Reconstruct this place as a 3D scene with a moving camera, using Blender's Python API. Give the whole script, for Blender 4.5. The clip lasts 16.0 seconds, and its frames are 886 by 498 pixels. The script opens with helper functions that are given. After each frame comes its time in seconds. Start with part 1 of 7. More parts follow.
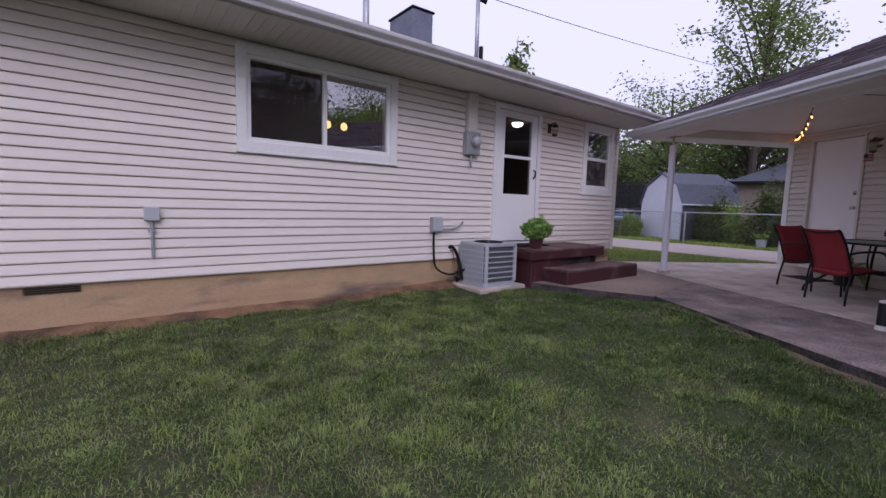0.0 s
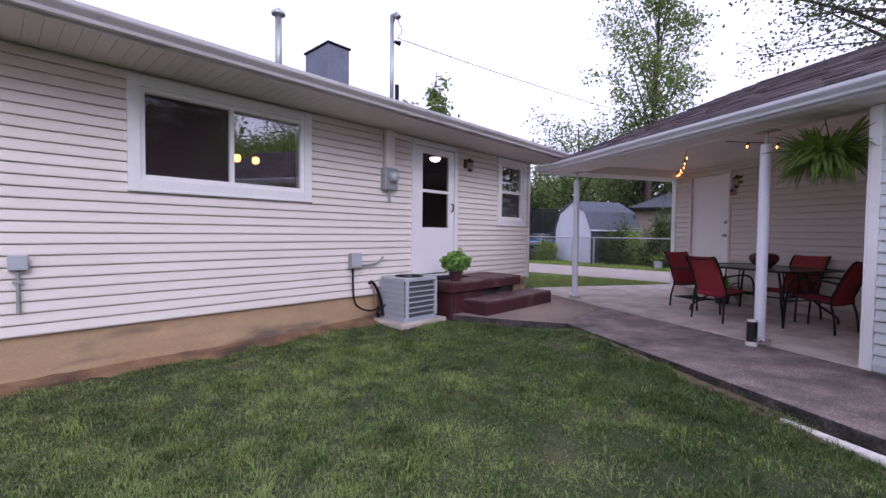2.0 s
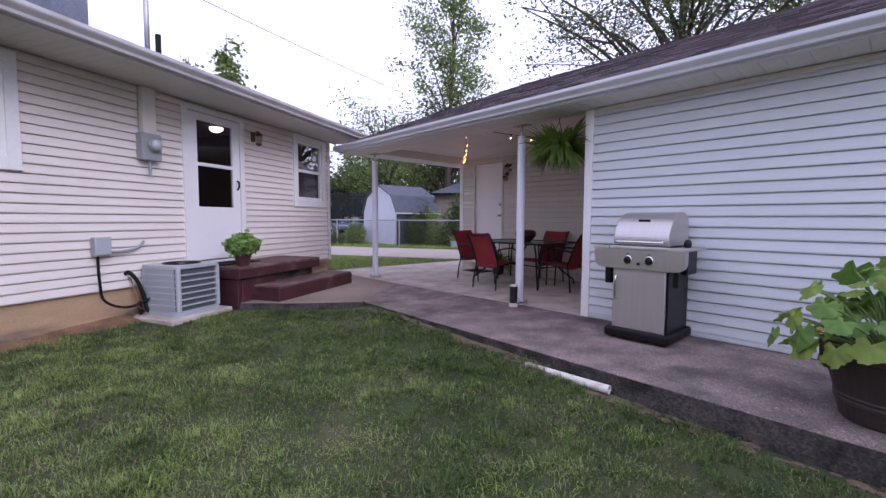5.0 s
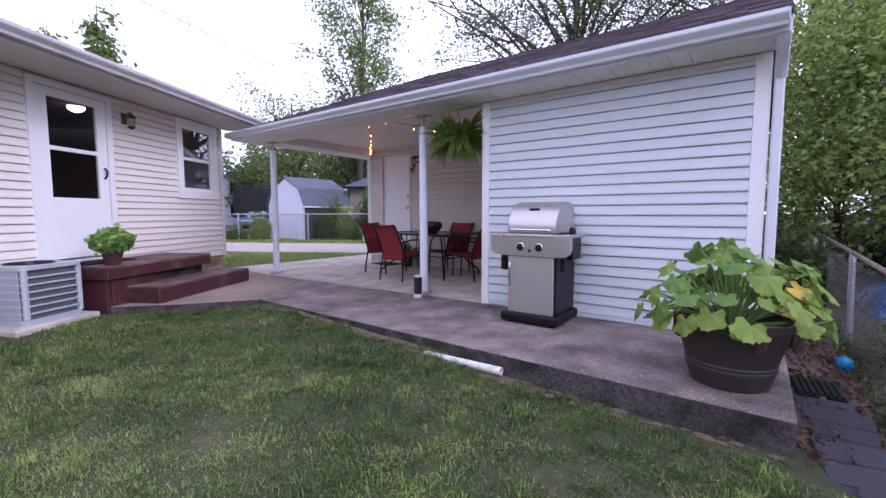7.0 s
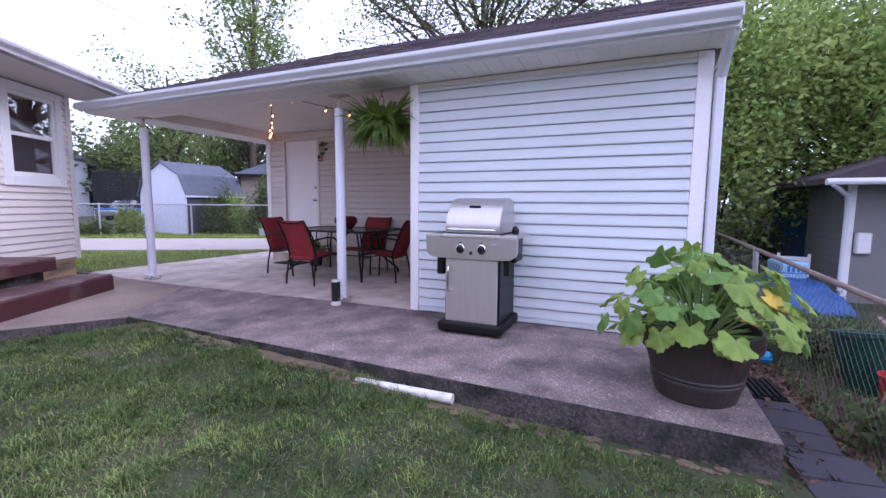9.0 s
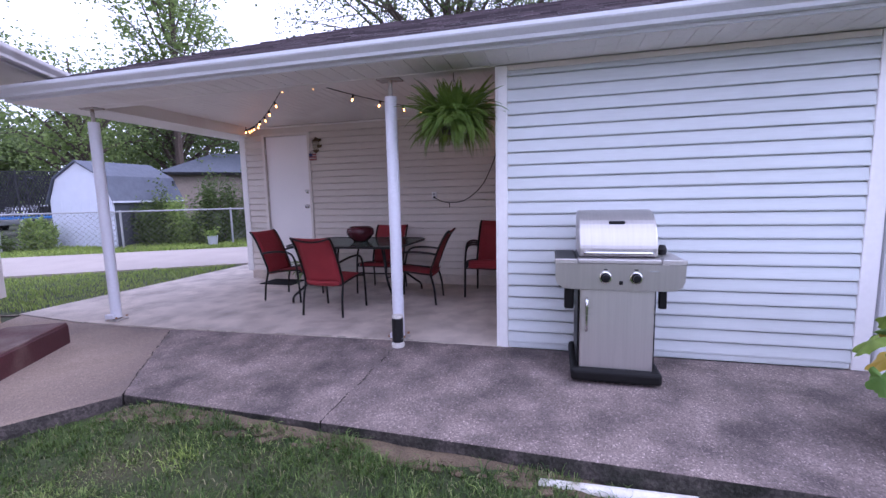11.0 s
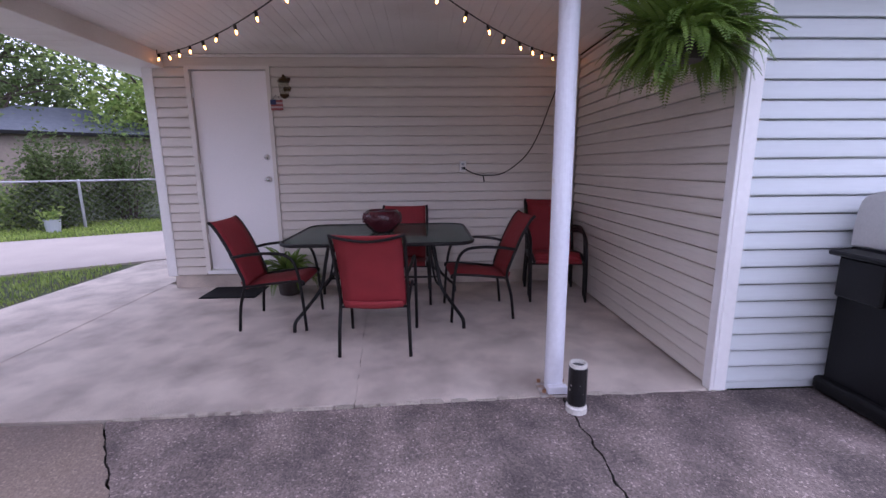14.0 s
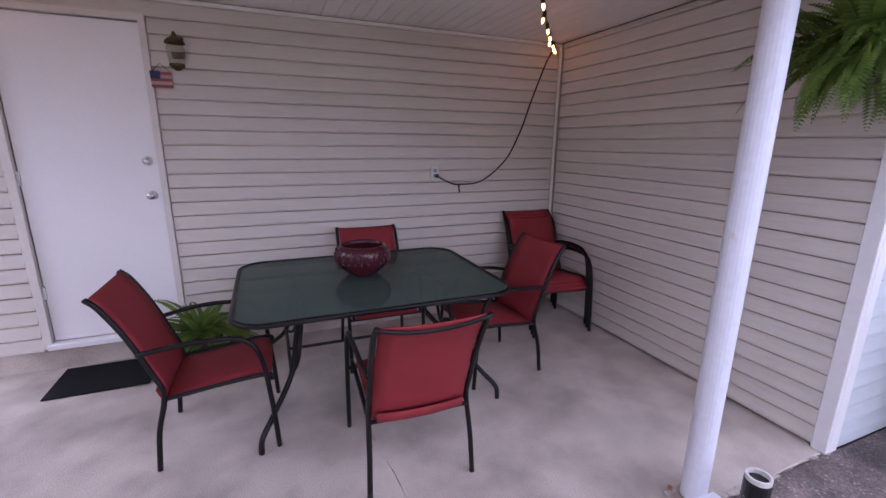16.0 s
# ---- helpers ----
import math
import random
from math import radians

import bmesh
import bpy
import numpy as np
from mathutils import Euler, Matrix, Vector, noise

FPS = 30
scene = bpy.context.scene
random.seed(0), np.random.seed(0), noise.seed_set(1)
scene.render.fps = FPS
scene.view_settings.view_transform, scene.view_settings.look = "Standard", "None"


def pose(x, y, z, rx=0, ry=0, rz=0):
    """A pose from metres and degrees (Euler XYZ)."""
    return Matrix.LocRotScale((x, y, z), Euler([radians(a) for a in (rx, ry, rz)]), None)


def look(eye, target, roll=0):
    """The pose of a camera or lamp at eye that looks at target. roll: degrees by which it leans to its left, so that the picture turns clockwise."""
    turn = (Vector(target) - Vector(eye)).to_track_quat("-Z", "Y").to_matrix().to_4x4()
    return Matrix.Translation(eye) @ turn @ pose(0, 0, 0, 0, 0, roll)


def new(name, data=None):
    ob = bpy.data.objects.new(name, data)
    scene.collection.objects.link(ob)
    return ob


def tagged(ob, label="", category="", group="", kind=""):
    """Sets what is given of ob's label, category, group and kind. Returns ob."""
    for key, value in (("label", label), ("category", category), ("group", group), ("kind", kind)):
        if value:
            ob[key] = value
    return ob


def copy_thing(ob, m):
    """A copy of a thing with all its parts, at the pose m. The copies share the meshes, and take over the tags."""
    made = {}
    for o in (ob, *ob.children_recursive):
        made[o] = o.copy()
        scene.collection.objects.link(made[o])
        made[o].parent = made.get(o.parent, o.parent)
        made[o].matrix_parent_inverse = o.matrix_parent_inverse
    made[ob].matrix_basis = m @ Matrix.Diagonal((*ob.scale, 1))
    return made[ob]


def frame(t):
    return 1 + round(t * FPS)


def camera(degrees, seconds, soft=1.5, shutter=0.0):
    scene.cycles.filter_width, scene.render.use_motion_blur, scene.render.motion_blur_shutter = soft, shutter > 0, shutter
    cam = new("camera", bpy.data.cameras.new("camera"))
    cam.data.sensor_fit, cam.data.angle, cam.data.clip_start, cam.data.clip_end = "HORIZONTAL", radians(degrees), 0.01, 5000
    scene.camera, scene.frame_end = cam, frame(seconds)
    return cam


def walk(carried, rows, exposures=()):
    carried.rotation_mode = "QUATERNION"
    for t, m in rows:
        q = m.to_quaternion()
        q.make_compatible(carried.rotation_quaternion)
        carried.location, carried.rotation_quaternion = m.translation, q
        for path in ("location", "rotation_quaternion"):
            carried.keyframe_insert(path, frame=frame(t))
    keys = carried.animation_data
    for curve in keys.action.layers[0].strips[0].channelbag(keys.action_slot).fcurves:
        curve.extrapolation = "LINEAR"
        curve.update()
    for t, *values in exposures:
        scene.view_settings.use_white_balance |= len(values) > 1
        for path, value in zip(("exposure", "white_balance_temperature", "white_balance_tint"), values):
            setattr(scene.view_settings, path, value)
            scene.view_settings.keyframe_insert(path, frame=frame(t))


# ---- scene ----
cam = camera(92.1, 16.0)
PATH = [
    (0, (-0.155, -0.299, 1.226), (0.133, 1.67, 1.026), 1.6),
    (0.5, (-0.111, -0.312, 1.246), (0.271, 1.638, 1.023), 0.9),
    (1, (-0.073, -0.327, 1.25), (0.407, 1.604, 1.049), 0.8),
    (1.5, (-0.058, -0.325, 1.261), (0.497, 1.59, 1.101), 0.9),
    (2, (-0.056, -0.321, 1.348), (0.56, 1.58, 1.275), 0.6),
    (2.5, (-0.029, -0.329, 1.352), (0.629, 1.559, 1.302), 1.0),
    (3, (-0.012, -0.328, 1.352), (0.705, 1.538, 1.297), 1.0),
    (3.5, (0.003, -0.336, 1.311), (0.808, 1.493, 1.253), 0.4),
    (4, (0.069, -0.339, 1.305), (1.09, 1.379, 1.223), 0.3),
    (6.5, (0.327, -0.464, 1.244), (1.879, 0.787, 1.086), -0.1),
    (7, (0.351, -0.475, 1.241), (1.955, 0.708, 1.077), -0.1),
    (7.5, (0.402, -0.485, 1.224), (2.103, 0.536, 0.972), 0.9),
    (8, (0.546, -0.445, 1.219), (2.301, 0.496, 1.03), 1.4),
    (10.5, (0.883, 1.234, 1.467), (2.777, 1.8, 1.163), -1.3),
    (11, (1.081, 1.626, 1.479), (3.001, 2.13, 1.234), -1.3),
    (11.5, (1.253, 2.097, 1.478), (3.19, 2.481, 1.164), -0.5),
    (12, (1.491, 2.462, 1.506), (3.451, 2.751, 1.237), -0.6),
    (12.5, (1.725, 2.825, 1.521), (3.702, 3.018, 1.287), -0.6),
    (13, (1.884, 3.165, 1.532), (3.855, 3.135, 1.192), -0.9),
    (13.5, (2.11, 3.447, 1.502), (4.086, 3.441, 1.19), 1.2),
    (14, (2.379, 3.719, 1.49), (4.34, 3.635, 1.11), -0.5),
    (14.5, (2.682, 3.979, 1.534), (4.608, 3.659, 1.097), -1.3),
    (15, (3.022, 4.178, 1.54), (4.939, 3.765, 1.146), -1.0),
    (15.5, (3.323, 4.407, 1.597), (5.23, 3.941, 1.213), -1.5),
    (16, (3.589, 4.631, 1.733), (5.385, 3.893, 1.255), 0.6),
]
walk(cam, [(t, look(eye, target, roll)) for t, eye, target, roll in PATH], [(0.0, -0.78, 5650, 24), (1.5, -0.40, 5600, 23), (4.0, -0.30, 5550, 23), (6.5, -0.04, 5400, 24), (8.0, 0.28, 5280, 26), (10.5, 0.30, 5150, 25), (12.5, 0.34, 5200, 25), (14.0, 0.32, 5350, 23), (15.0, 0.44, 5380, 22), (16.0, 0.76, 5380, 22)])

# ---- sky and sun ----
world = bpy.data.worlds.new("world")
scene.world = world
world.use_nodes = True
wn, wl = world.node_tree.nodes, world.node_tree.links
wn.clear()
w_out, w_bg, w_sky, w_mix = wn.new("ShaderNodeOutputWorld"), wn.new("ShaderNodeBackground"), wn.new("ShaderNodeTexSky"), wn.new("ShaderNodeMix")
w_sky.sky_type, w_sky.sun_disc = "NISHITA", False
w_sky.sun_elevation, w_sky.sun_rotation = radians(32), radians(174)
w_mix.data_type = "RGBA"
w_mix.inputs["Factor"].default_value = 0.88
w_mix.inputs["B"].default_value = (10.4, 9.9, 10.9, 1)
wl.new(w_sky.outputs[0], w_mix.inputs["A"])
wl.new(w_mix.outputs["Result"], w_bg.inputs[0])
w_bg.inputs[1].default_value = 0.165
wl.new(w_bg.outputs[0], w_out.inputs[0])
sun = new("sun", bpy.data.lights.new("sun", "SUN"))
sun.data.energy, sun.data.angle, sun.data.color = 1.6, radians(30), (1.0, 0.94, 0.90)
sun.matrix_world = look((0.9, -8, 5.0), (0, 0, 0))

# ---- materials ----
def mat(name, base, rough=0.6, metal=0.0, var=0.12, scale=6.0, fine=60.0, bump=0.15, dark=None, dark_at=(0.5, 0.7), dark_scale=1.5, each=0.0, island=0.0, stretch=(1, 1, 1), coord="Object", spec=0.5, speck=0.0, speck_amount=0.5, flake=0.0):
    m = bpy.data.materials.new(name)
    m.use_nodes = True
    n, l = m.node_tree.nodes, m.node_tree.links
    b = n["Principled BSDF"]
    b.inputs["Roughness"].default_value, b.inputs["Metallic"].default_value = rough, metal
    b.inputs["Specular IOR Level"].default_value = spec
    tc, mp = n.new("ShaderNodeTexCoord"), n.new("ShaderNodeMapping")
    mp.inputs["Scale"].default_value = stretch
    l.new(tc.outputs[coord], mp.inputs[0])
    big, small = n.new("ShaderNodeTexNoise"), n.new("ShaderNodeTexNoise")
    for tex, s, d in ((big, scale, 5), (small, fine, 3)):
        tex.inputs["Scale"].default_value, tex.inputs["Detail"].default_value = s, d
        l.new(mp.outputs[0], tex.inputs["Vector"])
    add = n.new("ShaderNodeMath"); add.operation = "ADD"
    l.new(big.outputs[0], add.inputs[0]); l.new(small.outputs[0], add.inputs[1])
    rng = n.new("ShaderNodeMapRange")
    rng.inputs["From Min"].default_value, rng.inputs["From Max"].default_value = 0.65, 1.35
    rng.inputs["To Min"].default_value, rng.inputs["To Max"].default_value = 1 - var, 1 + var
    l.new(add.outputs[0], rng.inputs[0])
    value = rng.outputs[0]
    if speck:
        vor, vr, vm = n.new("ShaderNodeTexVoronoi"), n.new("ShaderNodeMapRange"), n.new("ShaderNodeMath")
        vor.inputs["Scale"].default_value = speck
        l.new(mp.outputs[0], vor.inputs["Vector"])
        sep = n.new("ShaderNodeSeparateColor")
        l.new(vor.outputs["Color"], sep.inputs[0])
        vr.inputs["From Min"].default_value, vr.inputs["From Max"].default_value = 0.0, 1.0
        vr.inputs["To Min"].default_value, vr.inputs["To Max"].default_value = 1 - speck_amount, 1 + speck_amount
        l.new(sep.outputs[0], vr.inputs[0])
        vm.operation = "MULTIPLY"
        l.new(value, vm.inputs[0]); l.new(vr.outputs[0], vm.inputs[1])
        value = vm.outputs[0]
        if flake:
            # scattered pale stones in the surface
            fr, fm = n.new("ShaderNodeMapRange"), n.new("ShaderNodeMath")
            fr.inputs["From Min"].default_value, fr.inputs["From Max"].default_value = 0.86, 0.96
            fr.inputs["To Min"].default_value, fr.inputs["To Max"].default_value = 1.0, 1.0 + flake
            l.new(sep.outputs[1], fr.inputs[0])
            fm.operation = "MULTIPLY"
            l.new(value, fm.inputs[0]); l.new(fr.outputs[0], fm.inputs[1])
            value = fm.outputs[0]
    for amount, source in ((each, "ShaderNodeObjectInfo"), (island, "ShaderNodeNewGeometry")):
        if amount:
            info = n.new(source)
            r2 = n.new("ShaderNodeMapRange")
            r2.inputs["To Min"].default_value, r2.inputs["To Max"].default_value = 1 - amount, 1 + amount
            l.new(info.outputs["Random" if source == "ShaderNodeObjectInfo" else "Random Per Island"], r2.inputs[0])
            mul = n.new("ShaderNodeMath"); mul.operation = "MULTIPLY"
            l.new(value, mul.inputs[0]); l.new(r2.outputs[0], mul.inputs[1])
            value = mul.outputs[0]
    col = n.new("ShaderNodeMix"); col.data_type = "RGBA"; col.blend_type = "MULTIPLY"
    col.inputs["Factor"].default_value = 1.0
    l.new(value, col.inputs["B"])
    if dark:
        patch, ramp, mixd = n.new("ShaderNodeTexNoise"), n.new("ShaderNodeMapRange"), n.new("ShaderNodeMix")
        patch.inputs["Scale"].default_value, patch.inputs["Detail"].default_value = dark_scale, 6
        l.new(mp.outputs[0], patch.inputs["Vector"])
        ramp.inputs["From Min"].default_value, ramp.inputs["From Max"].default_value = dark_at
        l.new(patch.outputs[0], ramp.inputs[0])
        mixd.data_type = "RGBA"
        mixd.inputs["A"].default_value, mixd.inputs["B"].default_value = (*base, 1), (*dark, 1)
        l.new(ramp.outputs[0], mixd.inputs["Factor"])
        l.new(mixd.outputs["Result"], col.inputs["A"])
    else:
        col.inputs["A"].default_value = (*base, 1)
    l.new(col.outputs["Result"], b.inputs["Base Color"])
    if bump:
        bp = n.new("ShaderNodeBump")
        bp.inputs["Strength"].default_value, bp.inputs["Distance"].default_value = bump, 0.01
        l.new(add.outputs[0], bp.inputs["Height"])
        l.new(bp.outputs[0], b.inputs["Normal"])
    return m


def glow(name, color, strength):
    m = bpy.data.materials.new(name)
    m.use_nodes = True
    b = m.node_tree.nodes["Principled BSDF"]
    b.inputs["Base Color"].default_value = (*color, 1)
    b.inputs["Emission Color"].default_value, b.inputs["Emission Strength"].default_value = (*color, 1), strength
    return m


def leafy(name, base, tip, rough=0.55, island=0.35, nscale=0.8, patch=1.0):
    """Leaf colour from base to tip by leaf, with some light through the leaf."""
    m = bpy.data.materials.new(name)
    m.use_nodes = True
    n, l = m.node_tree.nodes, m.node_tree.links
    b, out = n["Principled BSDF"], n["Material Output"]
    b.inputs["Roughness"].default_value = rough
    b.inputs["Specular IOR Level"].default_value = 0.3
    info, mix, nz, tc = n.new("ShaderNodeNewGeometry"), n.new("ShaderNodeMix"), n.new("ShaderNodeTexNoise"), n.new("ShaderNodeTexCoord")
    nz.inputs["Scale"].default_value, nz.inputs["Detail"].default_value = nscale, 5
    l.new(tc.outputs["Object"], nz.inputs["Vector"])
    add, rng = n.new("ShaderNodeMath"), n.new("ShaderNodeMapRange")
    add.operation = "ADD"
    amp = n.new("ShaderNodeMath")
    amp.operation = "MULTIPLY_ADD"
    amp.inputs[1].default_value, amp.inputs[2].default_value = patch, 0.5 - 0.5 * patch
    l.new(nz.outputs[0], amp.inputs[0])
    l.new(info.outputs["Random Per Island"], add.inputs[0]); l.new(amp.outputs[0], add.inputs[1])
    rng.inputs["From Min"].default_value, rng.inputs["From Max"].default_value = 0.4, 1.5
    l.new(add.outputs[0], rng.inputs[0])
    mix.data_type = "RGBA"
    mix.inputs["A"].default_value, mix.inputs["B"].default_value = (*base, 1), (*tip, 1)
    l.new(rng.outputs[0], mix.inputs["Factor"])
    l.new(mix.outputs["Result"], b.inputs["Base Color"])
    tr, ms = n.new("ShaderNodeBsdfTranslucent"), n.new("ShaderNodeMixShader")
    ms.inputs[0].default_value = island
    l.new(mix.outputs["Result"], tr.inputs[0])
    l.new(b.outputs[0], ms.inputs[1]); l.new(tr.outputs[0], ms.inputs[2])
    l.new(ms.outputs[0], out.inputs[0])
    return m


def glass_mat(name, tint=(0.9, 0.93, 0.92), gloss=0.02, sheen=0.045):
    """A thin pane: clear, with a mirror sheen by the angle."""
    m = bpy.data.materials.new(name)
    m.use_nodes = True
    n, l = m.node_tree.nodes, m.node_tree.links
    n.remove(n["Principled BSDF"])
    tr, gl, fr, ms = n.new("ShaderNodeBsdfTransparent"), n.new("ShaderNodeBsdfGlossy"), n.new("ShaderNodeLayerWeight"), n.new("ShaderNodeMixShader")
    tr.inputs[0].default_value = (*tint, 1)
    gl.inputs["Roughness"].default_value = gloss
    fr.inputs[0].default_value = 0.5
    power, lift = n.new("ShaderNodeMath"), n.new("ShaderNodeMapRange")
    power.operation = "POWER"
    power.inputs[1].default_value = 5.0
    lift.inputs["To Min"].default_value = sheen
    l.new(fr.outputs["Facing"], power.inputs[0]); l.new(power.outputs[0], lift.inputs[0])
    l.new(lift.outputs[0], ms.inputs[0]); l.new(tr.outputs[0], ms.inputs[1]); l.new(gl.outputs[0], ms.inputs[2])
    l.new(ms.outputs[0], n["Material Output"].inputs[0])
    return m


M_SIDING = mat("beige_vinyl", (0.77, 0.695, 0.635), 0.5, var=0.05, scale=1.2, fine=25, bump=0.04, each=0.025, stretch=(0.3, 1, 3))
M_GSIDING = mat("white_vinyl", (0.605, 0.637, 0.645), 0.48, var=0.05, scale=1.2, fine=25, bump=0.04, each=0.025, stretch=(0.3, 1, 3))
# porch siding: browner and duller than the garage front, with darker patches
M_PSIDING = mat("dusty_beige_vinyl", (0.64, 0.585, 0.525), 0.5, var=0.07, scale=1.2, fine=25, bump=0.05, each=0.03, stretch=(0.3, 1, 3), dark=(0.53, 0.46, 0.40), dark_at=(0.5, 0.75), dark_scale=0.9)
M_TRIM = mat("white_paint", (0.83, 0.81, 0.80), 0.4, var=0.04, scale=2, fine=30, bump=0.03)
M_TRIM_BEIGE = mat("beige_trim", (0.70, 0.65, 0.60), 0.5, var=0.05, bump=0.03)
M_DOOR = mat("white_door_paint", (0.85, 0.82, 0.82), 0.35, var=0.03, scale=1.5, bump=0.02)
M_SOFFIT = mat("soffit_vinyl", (0.62, 0.58, 0.54), 0.55, var=0.04, bump=0.03)
M_GSOFFIT = mat("pale_soffit", (0.80, 0.765, 0.725), 0.5, var=0.05, scale=1.5, bump=0.03, dark=(0.66, 0.60, 0.55), dark_at=(0.55, 0.8), dark_scale=1.1)
M_GUTTER = mat("gutter_metal", (0.66, 0.67, 0.70), 0.35, var=0.06, scale=2, bump=0.02)
M_HGUTTER = mat("brownish_gutter_metal", (0.60, 0.57, 0.575), 0.35, var=0.08, scale=2, bump=0.02, dark=(0.42, 0.37, 0.35), dark_at=(0.55, 0.75), dark_scale=3)
M_SHINGLE = mat("brown_shingle", (0.074, 0.055, 0.061), 0.9, var=0.35, scale=5, fine=140, bump=0.6, island=0.4)
M_FOUND = mat("tan_foundation", (0.45, 0.31, 0.18), 0.85, var=0.2, scale=2.2, fine=50, bump=0.25, dark=(0.18, 0.13, 0.10), dark_at=(0.53, 0.66), dark_scale=0.9, stretch=(1, 1, 3.5))
M_CONC = mat("weathered_concrete", (0.245, 0.193, 0.175), 0.9, var=0.42, scale=3.5, fine=170, bump=0.8, dark=(0.105, 0.084, 0.080), dark_at=(0.38, 0.68), dark_scale=3.2, speck=120, speck_amount=0.30, flake=0.85)
M_CONC2 = mat("paler_concrete", (0.315, 0.24, 0.19), 0.9, var=0.30, scale=2.4, fine=150, bump=0.6, dark=(0.165, 0.128, 0.112), dark_at=(0.42, 0.68), dark_scale=1.2, speck=120, speck_amount=0.16, flake=0.35)
M_PORCHC = mat("porch_concrete", (0.555, 0.48, 0.412), 0.8, var=0.26, scale=3.2, fine=160, bump=0.5, dark=(0.39, 0.33, 0.285), dark_at=(0.44, 0.70), dark_scale=3.4)
# mossy slab edges; also colours the block of shade under the porch
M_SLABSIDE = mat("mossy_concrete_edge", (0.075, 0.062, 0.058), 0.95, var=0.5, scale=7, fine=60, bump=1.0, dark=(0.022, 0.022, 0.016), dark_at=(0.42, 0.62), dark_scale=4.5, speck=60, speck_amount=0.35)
M_DRIVE = mat("pale_driveway", (0.40, 0.345, 0.31), 0.9, var=0.12, scale=1.5, fine=60, bump=0.2)
M_SOIL = mat("crumbled_earth", (0.13, 0.095, 0.06), 0.95, var=0.4, scale=8, fine=90, bump=0.8)
M_GROUND = mat("lawn_soil", (0.040, 0.052, 0.017), 0.95, var=0.4, scale=3.0, fine=60, bump=0.6, dark=(0.075, 0.066, 0.034), dark_at=(0.48, 0.72), dark_scale=2.5)
M_BLADE = leafy("grass_blade", (0.046, 0.092, 0.016), (0.335, 0.42, 0.125), 0.6, 0.3, 3.4, 2.8)
# darker blade: lusher growth, with the lawn's shade put into the colour
M_LUSHSHADE = leafy("lush_grass_blade", (0.020, 0.052, 0.008), (0.135, 0.20, 0.05), 0.5, 0.3, 4.0, 1.8)
M_FARBLADE = leafy("sunlit_blade", (0.16, 0.25, 0.04), (0.41, 0.50, 0.12), 0.5, 0.35, 1.2)
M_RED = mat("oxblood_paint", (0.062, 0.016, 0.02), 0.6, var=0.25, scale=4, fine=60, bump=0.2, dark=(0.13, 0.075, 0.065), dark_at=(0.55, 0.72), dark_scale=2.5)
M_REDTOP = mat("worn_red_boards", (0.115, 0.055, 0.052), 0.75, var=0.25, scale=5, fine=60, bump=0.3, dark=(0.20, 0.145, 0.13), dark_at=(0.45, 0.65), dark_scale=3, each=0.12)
M_WHITEPOST = mat("white_post_paint", (0.74, 0.74, 0.80), 0.4, var=0.06, scale=3, fine=40, bump=0.08, dark=(0.55, 0.47, 0.36), dark_at=(0.66, 0.75), dark_scale=7)
M_RUST = mat("rusty_steel", (0.30, 0.16, 0.09), 0.8, 0.2, var=0.4, scale=20, bump=0.4)
M_STEEL = mat("brushed_steel", (0.56, 0.535, 0.52), 0.42, 0.9, var=0.08, scale=2.5, fine=90, bump=0.03, stretch=(30, 1, 1))
M_CHROME = mat("chrome", (0.75, 0.75, 0.75), 0.12, 1.0, var=0.03, bump=0.0)
M_BLACK = mat("black_enamel", (0.0045, 0.0042, 0.0055), 0.4, var=0.2, bump=0.05, spec=0.3)
M_BLACKPL = mat("black_plastic", (0.006, 0.0057, 0.006), 0.55, var=0.2, bump=0.08, spec=0.25)
M_FRAME = mat("dark_bronze_tube", (0.006, 0.0048, 0.0048), 0.42, 0.0, var=0.15, bump=0.03, spec=0.3)
M_SLING = mat("red_sling_fabric", (0.25, 0.019, 0.025), 0.75, var=0.2, scale=5, fine=420, bump=0.25)
M_BOWL = mat("dark_red_glaze", (0.075, 0.013, 0.02), 0.18, var=0.25, scale=9, bump=0.08)
M_PLANTER = mat("dark_brown_resin", (0.032, 0.023, 0.02), 0.55, var=0.2, scale=6, bump=0.12)
M_POTSOIL = mat("potting_soil", (0.03, 0.02, 0.014), 0.95, var=0.4, scale=20, bump=0.8)
M_SQUASH = leafy("squash_leaf", (0.10, 0.20, 0.03), (0.33, 0.43, 0.085), 0.5, 0.35, 11)
M_SQUASHD = leafy("squash_leaf_dark", (0.06, 0.15, 0.03), (0.20, 0.33, 0.07), 0.5, 0.35, 11)
M_YELLOW = leafy("yellowed_leaf", (0.62, 0.42, 0.05), (0.75, 0.55, 0.10), 0.5, 0.3)
M_DEADLEAF = mat("withered_leaf", (0.06, 0.03, 0.025), 0.9, var=0.3, bump=0.3)
M_STEM = mat("green_stem", (0.16, 0.24, 0.07), 0.6, var=0.15, bump=0.05)
M_FERN = leafy("fern_frond", (0.030, 0.080, 0.012), (0.23, 0.33, 0.065), 0.45, 0.3, 9, 1.8)
M_COLEUS = leafy("lime_foliage", (0.20, 0.36, 0.08), (0.36, 0.52, 0.16), 0.5, 0.3)
M_LEAF = leafy("tree_leaf", (0.060, 0.095, 0.026), (0.17, 0.22, 0.075), 0.5, 0.4)
M_LEAFL = leafy("light_tree_leaf", (0.12, 0.18, 0.045), (0.27, 0.35, 0.11), 0.5, 0.45)
M_LEAFM = leafy("maple_leaf", (0.15, 0.25, 0.05), (0.44, 0.53, 0.16), 0.5, 0.45)
